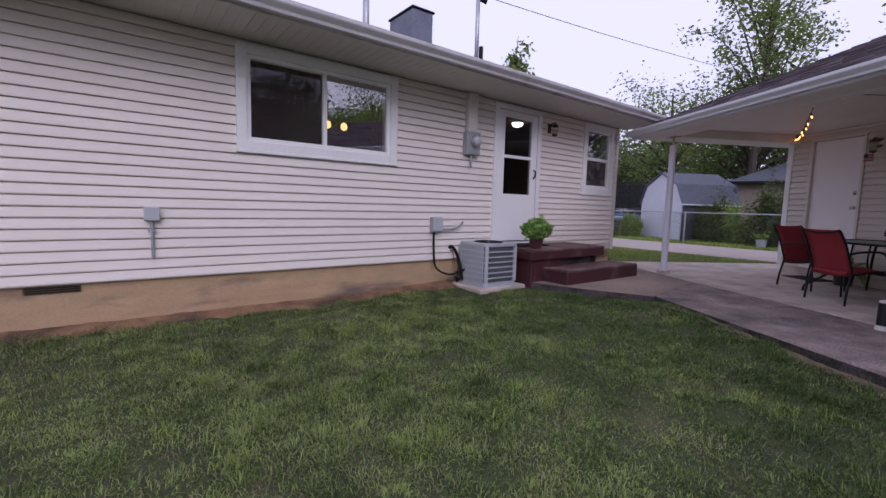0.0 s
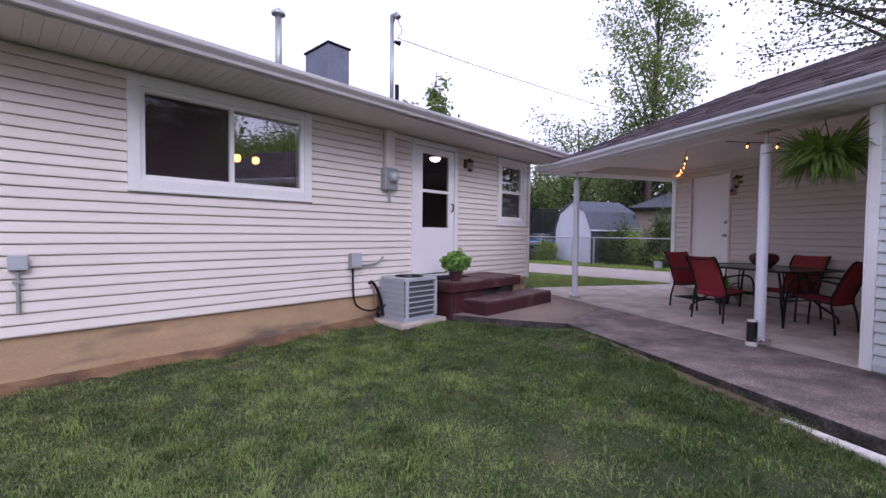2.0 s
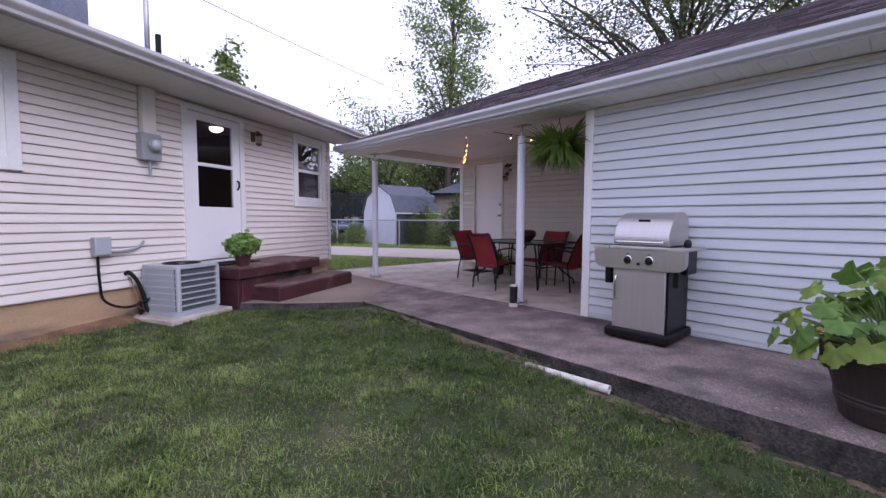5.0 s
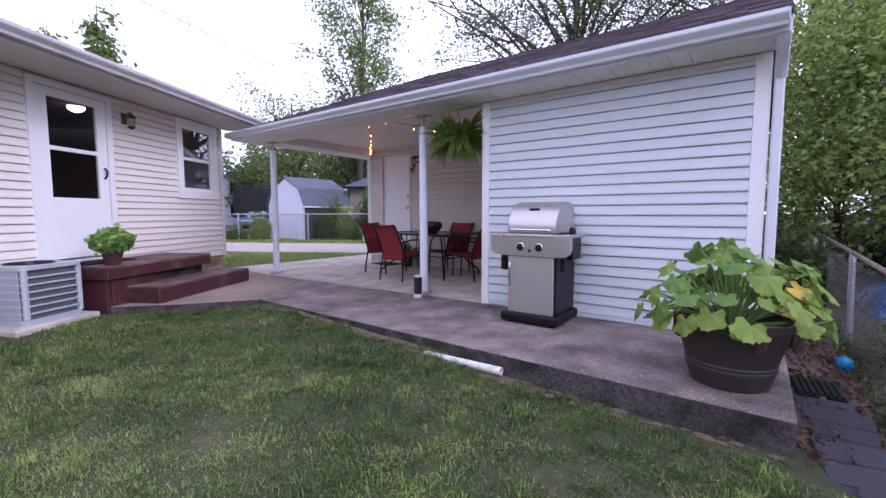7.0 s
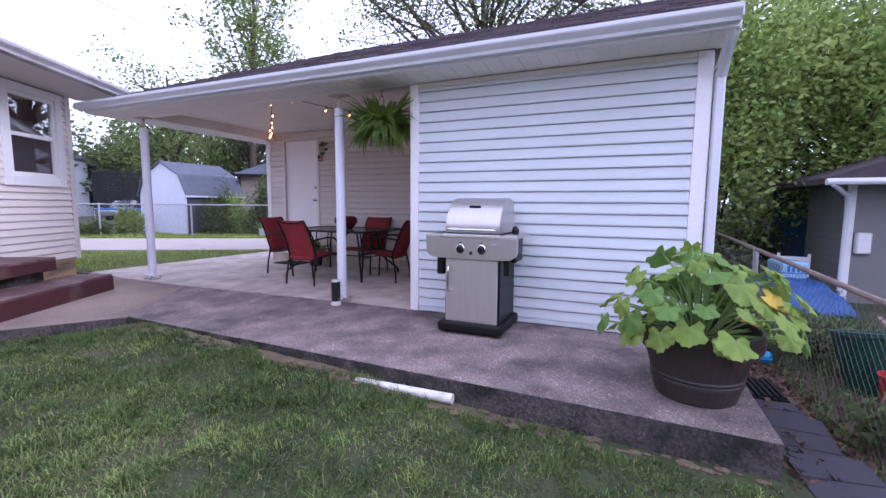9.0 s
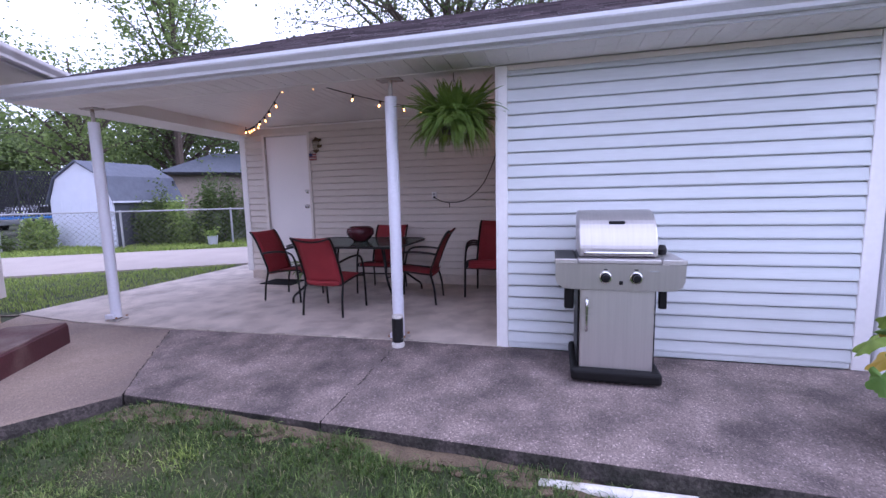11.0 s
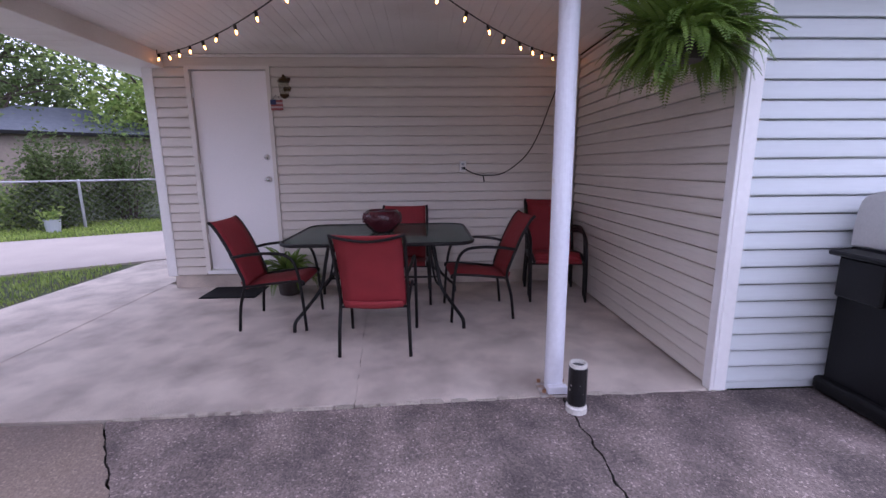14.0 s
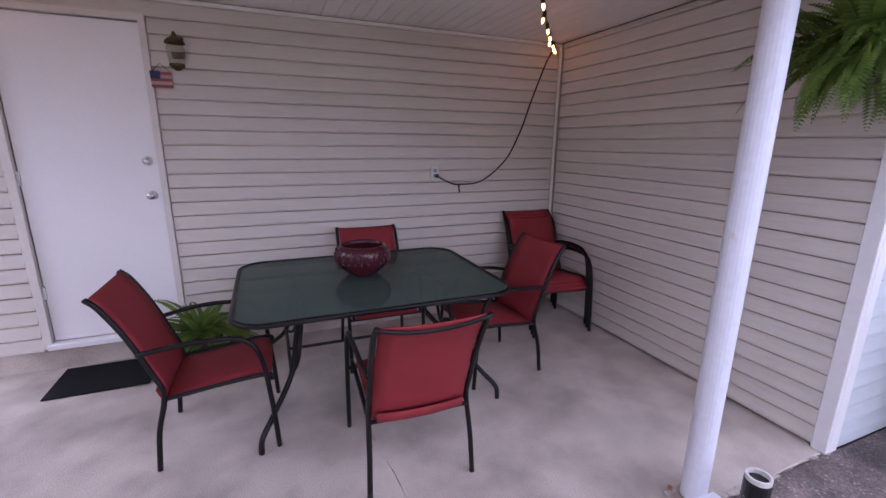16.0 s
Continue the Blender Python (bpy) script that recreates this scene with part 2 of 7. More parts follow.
M_BARK = mat("bark", (0.075, 0.055, 0.045), 0.95, var=0.3, scale=5, fine=40, bump=0.9, stretch=(1, 1, 0.25))
M_GALV = mat("galvanised_steel", (0.45, 0.45, 0.47), 0.45, 0.7, var=0.15, scale=12, bump=0.05)
M_RAIL = mat("rusted_rail", (0.27, 0.20, 0.17), 0.6, 0.4, var=0.3, scale=12, bump=0.2)
M_WIRE = mat("dull_fence_wire", (0.16, 0.15, 0.145), 0.7, 0.3, var=0.3, scale=9, bump=0.0)
M_ACGREY = mat("grey_enamel", (0.40, 0.43, 0.47), 0.4, 0.1, var=0.05, scale=3, bump=0.02)
M_ACLIGHT = mat("pale_grey_enamel", (0.46, 0.48, 0.51), 0.4, 0.1, var=0.05, scale=3, bump=0.02)
M_ACDARK = mat("coil_fins", (0.13, 0.14, 0.155), 0.5, 0.3, var=0.25, fine=200, bump=0.2, stretch=(30, 30, 1))
M_GREYBOX = mat("grey_box_paint", (0.33, 0.34, 0.35), 0.5, 0.2, var=0.1, scale=9, bump=0.05)
M_CABLE = mat("black_cable", (0.007, 0.0065, 0.0065), 0.6, var=0.1, bump=0.02, spec=0.25)
M_BRICKGREY = mat("grey_chimney_paint", (0.17, 0.185, 0.235), 0.75, var=0.3, scale=3, fine=30, bump=0.2)
M_PVC = mat("dirty_white_pvc", (0.68, 0.65, 0.60), 0.5, var=0.15, scale=8, bump=0.05, dark=(0.4, 0.35, 0.27), dark_at=(0.55, 0.75), dark_scale=9)
M_MAT = mat("dark_rubber_mat", (0.008, 0.008, 0.009), 0.85, var=0.3, fine=200, bump=0.5, spec=0.2)
M_SLATEMAT = mat("asphalt_shingle_sheet", (0.045, 0.042, 0.052), 0.9, var=0.2, scale=5, fine=220, bump=0.5, each=0.2)
M_BLUE = mat("blue_plastic", (0.015, 0.13, 0.42), 0.35, var=0.1, bump=0.05)
M_TARP = mat("blue_tarp", (0.02, 0.09, 0.28), 0.4, var=0.2, scale=4, bump=0.3)
M_PALEBLUE = mat("pale_blue_plastic", (0.30, 0.50, 0.68), 0.4, var=0.08, bump=0.03)
M_BALL = mat("blue_ball", (0.01, 0.20, 0.42), 0.25, var=0.1, bump=0.02)
M_GREENPL = mat("green_plastic", (0.006, 0.05, 0.032), 0.4, var=0.15, bump=0.05)
M_REDPL = mat("red_plastic", (0.35, 0.015, 0.02), 0.4, var=0.1, bump=0.03)
M_BLUEWALL = mat("blue_clapboard", (0.035, 0.09, 0.19), 0.7, var=0.1, scale=3, bump=0.1)
M_GREYWALL = mat("grey_clapboard", (0.19, 0.185, 0.18), 0.7, var=0.1, scale=3, bump=0.1)
M_SHEDW = mat("white_shed_paint", (0.66, 0.68, 0.76), 0.6, var=0.05, scale=3, bump=0.05)
M_SHEDD = mat("dark_shed_siding", (0.075, 0.08, 0.095), 0.7, var=0.12, scale=4, bump=0.1)
M_SHEDR = mat("grey_shed_roof", (0.11, 0.12, 0.15), 0.8, var=0.2, scale=5, bump=0.3)
M_TANBRICK = mat("tan_brickwork", (0.26, 0.215, 0.18), 0.85, var=0.2, scale=8, fine=40, bump=0.3)
M_NET = mat("black_netting", (0.02, 0.02, 0.023), 0.8, var=0.2, bump=0.1)
M_CARP = mat("silver_car_paint", (0.42, 0.43, 0.46), 0.25, 0.6, var=0.03, bump=0.0)
M_TYRE = mat("tyre_rubber", (0.02, 0.02, 0.02), 0.8, var=0.1, bump=0.1)
M_GLASS = glass_mat("window_glass", (0.85, 0.85, 0.85), 0.012, 0.29)
M_GLASSD = glass_mat("storm_glass", (0.75, 0.73, 0.73), 0.02, 0.04)
M_SCREEN = glass_mat("insect_screen", (0.78, 0.74, 0.74), 0.02, 0.085)
sc_n, sc_l = M_SCREEN.node_tree.nodes, M_SCREEN.node_tree.links
sc_d, sc_m = sc_n.new("ShaderNodeBsdfDiffuse"), sc_n.new("ShaderNodeMixShader")
sc_d.inputs[0].default_value = (0.055, 0.042, 0.046, 1)
sc_m.inputs[0].default_value = 0.45
sc_l.new(sc_n["Mix Shader"].outputs[0], sc_m.inputs[1])
sc_l.new(sc_d.outputs[0], sc_m.inputs[2])
sc_l.new(sc_m.outputs[0], sc_n["Material Output"].inputs[0])
M_JACK = mat("dirty_white_steel", (0.50, 0.46, 0.43), 0.6, 0.2, var=0.25, scale=20, bump=0.2, dark=(0.27, 0.17, 0.11), dark_at=(0.52, 0.7), dark_scale=14)
M_TAPE = mat("worn_black_paint", (0.010, 0.010, 0.011), 0.32, var=0.3, scale=14, bump=0.2, dark=(0.55, 0.53, 0.50), dark_at=(0.66, 0.69), dark_scale=26)
M_MORTAR = mat("broken_mortar", (0.42, 0.37, 0.31), 0.95, var=0.3, scale=15, fine=120, bump=0.6, each=0.2)
M_CLAY = mat("tan_clay_soil", (0.27, 0.155, 0.085), 0.95, var=0.45, scale=6, fine=70, bump=0.9, dark=(0.085, 0.055, 0.038), dark_at=(0.46, 0.66), dark_scale=2.2)
M_WIREGREY = mat("grey_service_wire", (0.33, 0.32, 0.33), 0.6, var=0.1, bump=0.0)
M_TABLEG = glass_mat("green_table_glass", (0.40, 0.50, 0.46), 0.08)
tg_n, tg_l = M_TABLEG.node_tree.nodes, M_TABLEG.node_tree.links
tg_d, tg_m = tg_n.new("ShaderNodeBsdfDiffuse"), tg_n.new("ShaderNodeMixShader")
tg_d.inputs[0].default_value = (0.10, 0.15, 0.13, 1)
tg_m.inputs[0].default_value = 0.45
tg_l.new(tg_n["Mix Shader"].outputs[0], tg_m.inputs[1])
tg_l.new(tg_d.outputs[0], tg_m.inputs[2])
tg_l.new(tg_m.outputs[0], tg_n["Material Output"].inputs[0])
M_JARG = glass_mat("lamp_glass", (0.8, 0.8, 0.75), 0.05)
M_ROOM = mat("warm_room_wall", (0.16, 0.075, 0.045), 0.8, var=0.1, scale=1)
# near-black base: the dimness indoors is put into the colour
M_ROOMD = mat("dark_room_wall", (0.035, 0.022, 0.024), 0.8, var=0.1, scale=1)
M_CURTAIN = mat("dark_red_curtain", (0.06, 0.014, 0.014), 0.9, var=0.2, scale=4)
M_BULB = glow("lit_bulb", (1.0, 0.34, 0.075), 12)
M_SHADE = glow("lit_shade", (1.0, 0.50, 0.15), 8.0)
M_CEILLAMP = glow("lit_ceiling_lamp", (1.0, 0.86, 0.72), 9)
M_SOCKET = mat("black_socket", (0.012, 0.012, 0.012), 0.5, bump=0.0)
M_WHITEPL = mat("white_plastic", (0.75, 0.74, 0.72), 0.4, var=0.03, bump=0.0)
M_BRASS = mat("antique_brass", (0.10, 0.065, 0.035), 0.45, 0.7, var=0.2, bump=0.1)
M_CHARC = mat("flag_blue", (0.03, 0.04, 0.11), 0.8, bump=0.05)
M_STRIPE_R = mat("flag_red", (0.28, 0.07, 0.07), 0.8, bump=0.05)
M_STRIPE_W = mat("flag_white", (0.42, 0.33, 0.31), 0.8, bump=0.05)
M_BROWNF = mat("brown_litter", (0.10, 0.062, 0.042), 0.95, var=0.4, scale=9, fine=60, bump=0.8)


# ---- mesh helpers ----
def part(name, bm, material, parent=None, label="", smooth=False, m=None):
    me = bpy.data.meshes.new(name)
    if isinstance(bm, bmesh.types.BMesh):
        bm.normal_update()
        bm.to_mesh(me)
        bm.free()
    else:
        me.from_pydata(*bm)
    if smooth:
        for p in me.polygons:
            p.use_smooth = True
    for one in material if isinstance(material, (list, tuple)) else [material]:
        me.materials.append(one)
    ob = new(name, me)
    if parent:
        ob.parent = parent
    if m is not None:
        ob.matrix_basis = m
    if label:
        ob["label"] = label
    return ob


def thing(name, m, label, category, group="", kind=""):
    ob = new(name)
    ob.empty_display_size = 0.1
    ob.matrix_basis = m
    return tagged(ob, label, category, group, kind)


def share(ob, m, parent=None, name=None):
    """Another object on the same mesh."""
    o = new(name or ob.name.split(".")[0], ob.data)
    o.parent = parent if parent else ob.parent
    o.matrix_basis = m
    return o


def box(bm, x0, x1, y0, y1, z0, z1, bevel=0.0, seg=1):
    made = bmesh.ops.create_cube(bm, size=1, matrix=Matrix.LocRotScale(((x0 + x1) / 2, (y0 + y1) / 2, (z0 + z1) / 2), None, (abs(x1 - x0), abs(y1 - y0), abs(z1 - z0))))
    if bevel:
        edges = list({e for v in made["verts"] for e in v.link_edges})
        bmesh.ops.bevel(bm, geom=edges, offset=bevel, segments=seg, profile=0.5, affect="EDGES")
    return bm


def bx(x0, x1, y0, y1, z0, z1, bevel=0.0, seg=1):
    return box(bmesh.new(), x0, x1, y0, y1, z0, z1, bevel, seg)


def lathe(profile, sides=24, bm=None, at=(0, 0, 0), close=False):
    bm = bm or bmesh.new()
    rings = []
    for r, z in profile:
        rings.append([bm.verts.new((at[0] + r * math.cos(a), at[1] + r * math.sin(a), at[2] + z)) for a in [2 * math.pi * k / sides for k in range(sides)]])
    for a, b in zip(rings, rings[1:]):
        for k in range(sides):
            bm.faces.new((a[k], a[(k + 1) % sides], b[(k + 1) % sides], b[k]))
    bm.faces.new(rings[0][::-1])
    bm.faces.new(rings[-1])
    return bm


def tube(points, r, sides=8, bm=None, closed=False):
    bm = bm or bmesh.new()
    pts = [Vector(p) for p in points]
    n = len(pts)
    radii = r if isinstance(r, (list, tuple)) else [r] * n
    rings, up = [], None
    for i, p in enumerate(pts):
        if closed:
            d = (pts[(i + 1) % n] - pts[i - 1]).normalized()
        else:
            d = (pts[min(i + 1, n - 1)] - pts[max(i - 1, 0)]).normalized()
        if up is None:
            up = d.orthogonal().normalized()
        up = (up - d * up.dot(d)).normalized()
        side = d.cross(up)
        rings.append([bm.verts.new(p + (up * math.cos(a) + side * math.sin(a)) * radii[i]) for a in [2 * math.pi * k / sides for k in range(sides)]])
    pairs = list(zip(rings, rings[1:])) + ([(rings[-1], rings[0])] if closed else [])
    for a, b in pairs:
        for k in range(sides):
            bm.faces.new((a[k], a[(k + 1) % sides], b[(k + 1) % sides], b[k]))
    if not closed:
        bm.faces.new(rings[0][::-1])
        bm.faces.new(rings[-1])
    return bm


def curve(points, steps=6):
    """A smooth line through the points."""
    p = [Vector(q) for q in points]
    p = [2 * p[0] - p[1]] + p + [2 * p[-1] - p[-2]]
    out = []
    for a, b, c, d in zip(p, p[1:], p[2:], p[3:]):
        for k in range(steps):
            t = k / steps
            out.append(0.5 * (2 * b + (c - a) * t + (2 * a - 5 * b + 4 * c - d) * t * t + (3 * b - a - 3 * c + d) * t ** 3))
    return out + [p[-2]]


def prism(poly, z0, z1, bm=None):
    bm = bm or bmesh.new()
    lo, hi = [bm.verts.new((x, y, z0)) for x, y in poly], [bm.verts.new((x, y, z1)) for x, y in poly]
    bm.faces.new(lo[::-1])
    bm.faces.new(hi)
    for k in range(len(poly)):
        j = (k + 1) % len(poly)
        bm.faces.new((lo[k], lo[j], hi[j], hi[k]))
    return bm


def wall_with_openings(x0, x1, y0, y1, z0, z1, holes):
    """Boxes that make a wall along x, with holes (xa, xb, za, zb) through it."""
    bm = bmesh.new()
    xs = sorted({x0, x1, *[h[0] for h in holes], *[h[1] for h in holes]})
    for a, b in zip(xs, xs[1:]):
        cuts = sorted((h[2], h[3]) for h in holes if h[0] <= a and h[1] >= b)
        z = z0
        for c, d in cuts:
            if c > z:
                box(bm, a, b, y0, y1, z, c)
            z = d
        if z1 > z:
            box(bm, a, b, y0, y1, z, z1)
    return bm


COURSE = 0.0921


def siding(parent, m, x0, x1, z0, z1, holes, material, course=0.0977):
    """Vinyl courses, each one a board, on a wall that faces -y."""
    made = {}
    k = 0
    while z0 + k * course < z1 - 0.02:
        za = z0 + k * course
        h = min(course, z1 - za)
        spans = [(x0, x1)]
        for xa, xb, ha, hb in holes:
            if min(za + h, hb) - max(za, ha) > 0.45 * h:
                spans = [s for a, b in spans for s in ((a, min(b, xa)), (max(a, xb), b)) if s[1] - s[0] > 0.01]
        for a, b in spans:
            key = (round(b - a, 3), round(h, 3))
            if key not in made:
                prof = [(0.015, h + 0.004), (0.015, h - 0.007), (-0.004, h - 0.010), (-0.010, h * 0.55), (-0.0185, 0.016), (-0.0185, 0.003), (-0.016, 0.0), (0.013, 0.0)]
                verts = [(x, y, z) for x in (0, b - a) for y, z in prof]
                n = len(prof)
                faces = [(i, i + 1, n + i + 1, n + i) for i in range(n - 1)] + [(0, n, 2 * n - 1, n - 1), tuple(range(n))[::-1], tuple(range(n, 2 * n))]
                made[key] = part("siding_board", (verts, [], faces), material, parent, m=m @ pose(a, 0, za))
            else:
                share(made[key], m @ pose(a, 0, za), parent)
        k += 1


def fast_mesh(name, verts, faces, material, parent=None, smooth=False):
    """A mesh of equal faces from two arrays."""
    me = bpy.data.meshes.new(name)
    f = np.asarray(faces, dtype=np.int32)
    me.vertices.add(len(verts))
    me.vertices.foreach_set("co", np.asarray(verts, dtype=np.float32).ravel())
    me.loops.add(f.size)
    me.loops.foreach_set("vertex_index", f.ravel())
    me.polygons.add(len(f))
    me.polygons.foreach_set("loop_start", np.arange(0, f.size, f.shape[1], dtype=np.int32))
    me.polygons.foreach_set("loop_total", np.full(len(f), f.shape[1], dtype=np.int32))
    me.update(calc_edges=True)
    me.validate()
    me.materials.append(material)
    ob = new(name, me)
    if parent:
        ob.parent = parent
    return ob


# ---- ground ----
TH = radians(29)
D2, N2 = Vector((math.cos(TH), math.sin(TH))), Vector((-math.sin(TH), math.cos(TH)))
HM = pose(N2.x * 4.5, N2.y * 4.5, 0, 0, 0, 29)          # house: x along its back wall, y into the house


def house_xy(u, v):
    return (D2.x * u + N2.x * (4.5 + v), D2.y * u + N2.y * (4.5 + v))


def smooth01(t):
    t = np.clip(t, 0, 1)
    return t * t * (3 - 2 * t)


def ground_z(x, y):
    base = 0.02 + 0.07 * smooth01((y - 0.5) / 3.5) + 0.08 * smooth01((y - 4.5) / 2.2)
    dip = -0.09 * smooth01((-0.5 - y) / 0.8) * smooth01((x - 2.2) / 1.0)
    bumps = 0.012 * np.sin(x * 2.1 + 0.6 * y) * np.cos(y * 1.7 - 0.4 * x)
    near = smooth01((26 - np.hypot(x - 3, y - 3)) / 10)
    bank = 0.075 * smooth01((y - 0.75) / 1.2) * smooth01((x - 2.3) / 0.7)
    return base + dip + bumps * near + bank * smooth01((4.6 - y) / 0.5)


def graded(lo, hi, fine_lo, fine_hi, step):
    inner = list(np.arange(fine_lo, fine_hi, step))
    left, d = [], step
    p = fine_lo
    while p > lo:
        d *= 1.5
        p -= d
        left.append(max(p, lo))
    right, d = [], step
    p = inner[-1]
    while p < hi:
        d *= 1.5
        p += d
        right.append(min(p, hi))
    return np.array(left[::-1] + inner + right)


gx, gy = graded(-900, 900, -6, 14, 0.2), graded(-900, 900, -6, 14, 0.2)
GX, GY = np.meshgrid(gx, gy)
gv = np.stack([GX.ravel(), GY.ravel(), ground_z(GX, GY).ravel()], 1)
nx, ny = len(gx), len(gy)
idx = np.arange(nx * ny).reshape(ny, nx)
gf = np.stack([idx[:-1, :-1].ravel(), idx[:-1, 1:].ravel(), idx[1:, 1:].ravel(), idx[1:, :-1].ravel()], 1)
tagged(fast_mesh("ground", gv, gf, M_GROUND), "green mown lawn ground with bare patches", "ground", kind="structure")

# concrete: apron beside the lawn, walk to the house, porch floor, driveway
apron = thing("pavement", pose(0, 0, 0), "weathered grey concrete apron and walk with cracks", "pavement", kind="structure")


def slab(name, poly, z0, z1, material, parent, side=None):
    bm = prism(poly, z0, z1)
    top = [e for e in bm.edges if all(v.co.z > z1 - 1e-4 for v in e.verts)]
    bmesh.ops.bevel(bm, geom=top, offset=0.005, segments=1, profile=0.5, affect="EDGES", clamp_overlap=True)
    bm.normal_update()
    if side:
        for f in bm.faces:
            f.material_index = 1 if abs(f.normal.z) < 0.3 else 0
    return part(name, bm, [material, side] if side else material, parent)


def jagged(a, b, n, amp, seed):
    """A broken line from a to b, for the edges of cracked slabs."""
    rng = random.Random(seed)
    a, b = Vector(a), Vector(b)
    side = Vector((-(b - a).y, (b - a).x)).normalized()
    drift, out = 0.0, []
    for k in range(n + 1):
        t = k / n
        drift = drift * 0.6 + rng.uniform(-amp, amp)
        out.append(a.lerp(b, t) + side * drift * math.sin(math.pi * min(1, max(0.0, 0.08 + t * 0.84))))
    return out, side


def split(a, b, n, amp, gap, seed):
    """Both edges of a crack from a to b: the near one and the far one."""
    line, side = jagged(a, b, n, amp, seed)
    rng = random.Random(seed + 1)
    near = [tuple(p) for p in line]
    far = [tuple(p + side * gap * rng.uniform(0.3, 2.1)) for p in line]
    return near, far


near_a, far_a = split((4.585, 2.945), (3.15, 2.925), 64, 0.011, -0.008, 4)
near_b, far_b = split((4.47, 5.40), (3.19, 4.44), 70, 0.010, -0.008, 9)
near_c, far_c = split((7.2, 4.33), (4.56, 4.12), 80, 0.013, -0.003, 14)
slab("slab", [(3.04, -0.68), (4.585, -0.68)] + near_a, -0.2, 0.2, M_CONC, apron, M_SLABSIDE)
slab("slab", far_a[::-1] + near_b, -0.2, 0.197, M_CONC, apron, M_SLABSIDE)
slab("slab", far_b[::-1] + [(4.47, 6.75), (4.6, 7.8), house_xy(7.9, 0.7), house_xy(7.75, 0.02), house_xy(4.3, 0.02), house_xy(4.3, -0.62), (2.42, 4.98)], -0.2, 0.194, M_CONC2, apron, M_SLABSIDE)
porch_floor = thing("floor", pose(0, 0, 0), "pale smooth concrete porch floor with a thin crack", "floor", kind="structure")
slab("slab", [(4.60, 2.0), (7.2, 2.0)] + near_c, -0.2, 0.2, M_PORCHC, porch_floor)
slab("slab", far_c[::-1] + [(7.2, 6.62), (4.49, 6.62), (4.485, 5.40)], -0.2, 0.2, M_PORCHC, porch_floor)
# broken mortar in the joint between the porch floor and the apron
mrng = random.Random(31)
my = 2.05
while my < 5.3:
    ml = mrng.uniform(0.04, 0.24)
    mx = 4.591 - max(0.0, my - 2.95) * 0.047
    if mrng.random() < 0.8:
        ring = [(-0.014 + mrng.uniform(-0.006, 0.004), 0), (0.012 + mrng.uniform(-0.004, 0.006), mrng.uniform(0, 0.02)), (0.012 + mrng.uniform(-0.004, 0.008), ml * 0.6), (0.010, ml), (-0.012 + mrng.uniform(-0.008, 0.003), ml - mrng.uniform(0, 0.02)), (-0.014 + mrng.uniform(-0.01, 0.004), ml * 0.45)]
        part("mortar", prism(ring, 0.12, 0.202 + mrng.uniform(-0.006, 0.007)), M_MORTAR, porch_floor, m=pose(mx, my, 0))
    my += ml + mrng.uniform(0.003, 0.05)
slab("slab", [(4.49, 6.635), (9.0, 6.635), (8.95, 7.0), (8.45, 7.66), (5.6, 7.78), (4.62, 7.82)], -0.2, 0.196, M_PORCHC, porch_floor)
du = lambda u, w: (D2.x * u + N2.x * w, D2.y * u + N2.y * w)
tagged(part("road", prism([du(11.2, -3), du(14.6, -3), du(14.8, 70), du(11.2, 70)], -0.1, 0.20), M_DRIVE), "pale concrete driveway running past the garage", "road", kind="structure")
def bare_strip(a, b, width, label, material, seed, rise=0.02):
    """A ragged strip of bare earth from a to b, its outer edge uneven."""
    a, b = Vector(a), Vector(b)
    ln = (b - a).length
    side = Vector((-(b - a).y, (b - a).x)) / ln
    n, m = int(ln / 0.06), 6
    verts, faces = [], []
    for i in range(n + 1):
        c = a.lerp(b, i / n)
        w = width * (0.75 + 0.55 * noise.noise(Vector((i * 0.13, seed, 0))) + 0.3 * noise.noise(Vector((i * 0.5, seed, 3))))
        for k in range(m + 1):
            p = c + side * w * k / m
            h = rise * (1 - k / m) + 0.014 * noise.noise(Vector((p.x * 9, p.y * 9, seed))) - 0.012 * (k == m)
            verts.append((p.x, p.y, float(ground_z(p.x, p.y)) + 0.008 + h))
    for i in range(n):
        for k in range(m):
            q = i * (m + 1) + k
            faces.append((q, q + 1, q + m + 2, q + m + 1))
    return tagged(part("soil_strip", (verts, [], faces), material, smooth=True), label, "soil", kind="structure")


bare_strip(house_xy(3.45, 0.03), house_xy(-6.9, 0.03), 0.30, "bare tan soil along the foundation", M_CLAY, 5, 0.035)
bare_strip((3.10, 0.3), (3.17, 4.42), 0.16, "bare brown soil along the slab edge", M_SOIL, 8, 0.0)
# loose earth along the slab edge
earth = bmesh.new()
for k in range(150):
    y = random.uniform(-0.6, 4.4)
    s = random.uniform(0.01, 0.035)
    p = (3.09 - random.uniform(0.0, 0.13), y, float(ground_z(3.0, y)) + 0.005)
    bmesh.ops.create_icosphere(earth, subdivisions=1, radius=s, matrix=Matrix.Translation(p) @ Matrix.Diagonal((1, 1.6, 0.5, 1)) @ Euler((0, 0, random.random() * 6)).to_matrix().to_4x4())
tagged(part("loose_earth", earth, M_SOIL), "crumbs of brown earth along the slab edge", "earth", kind="stuff")

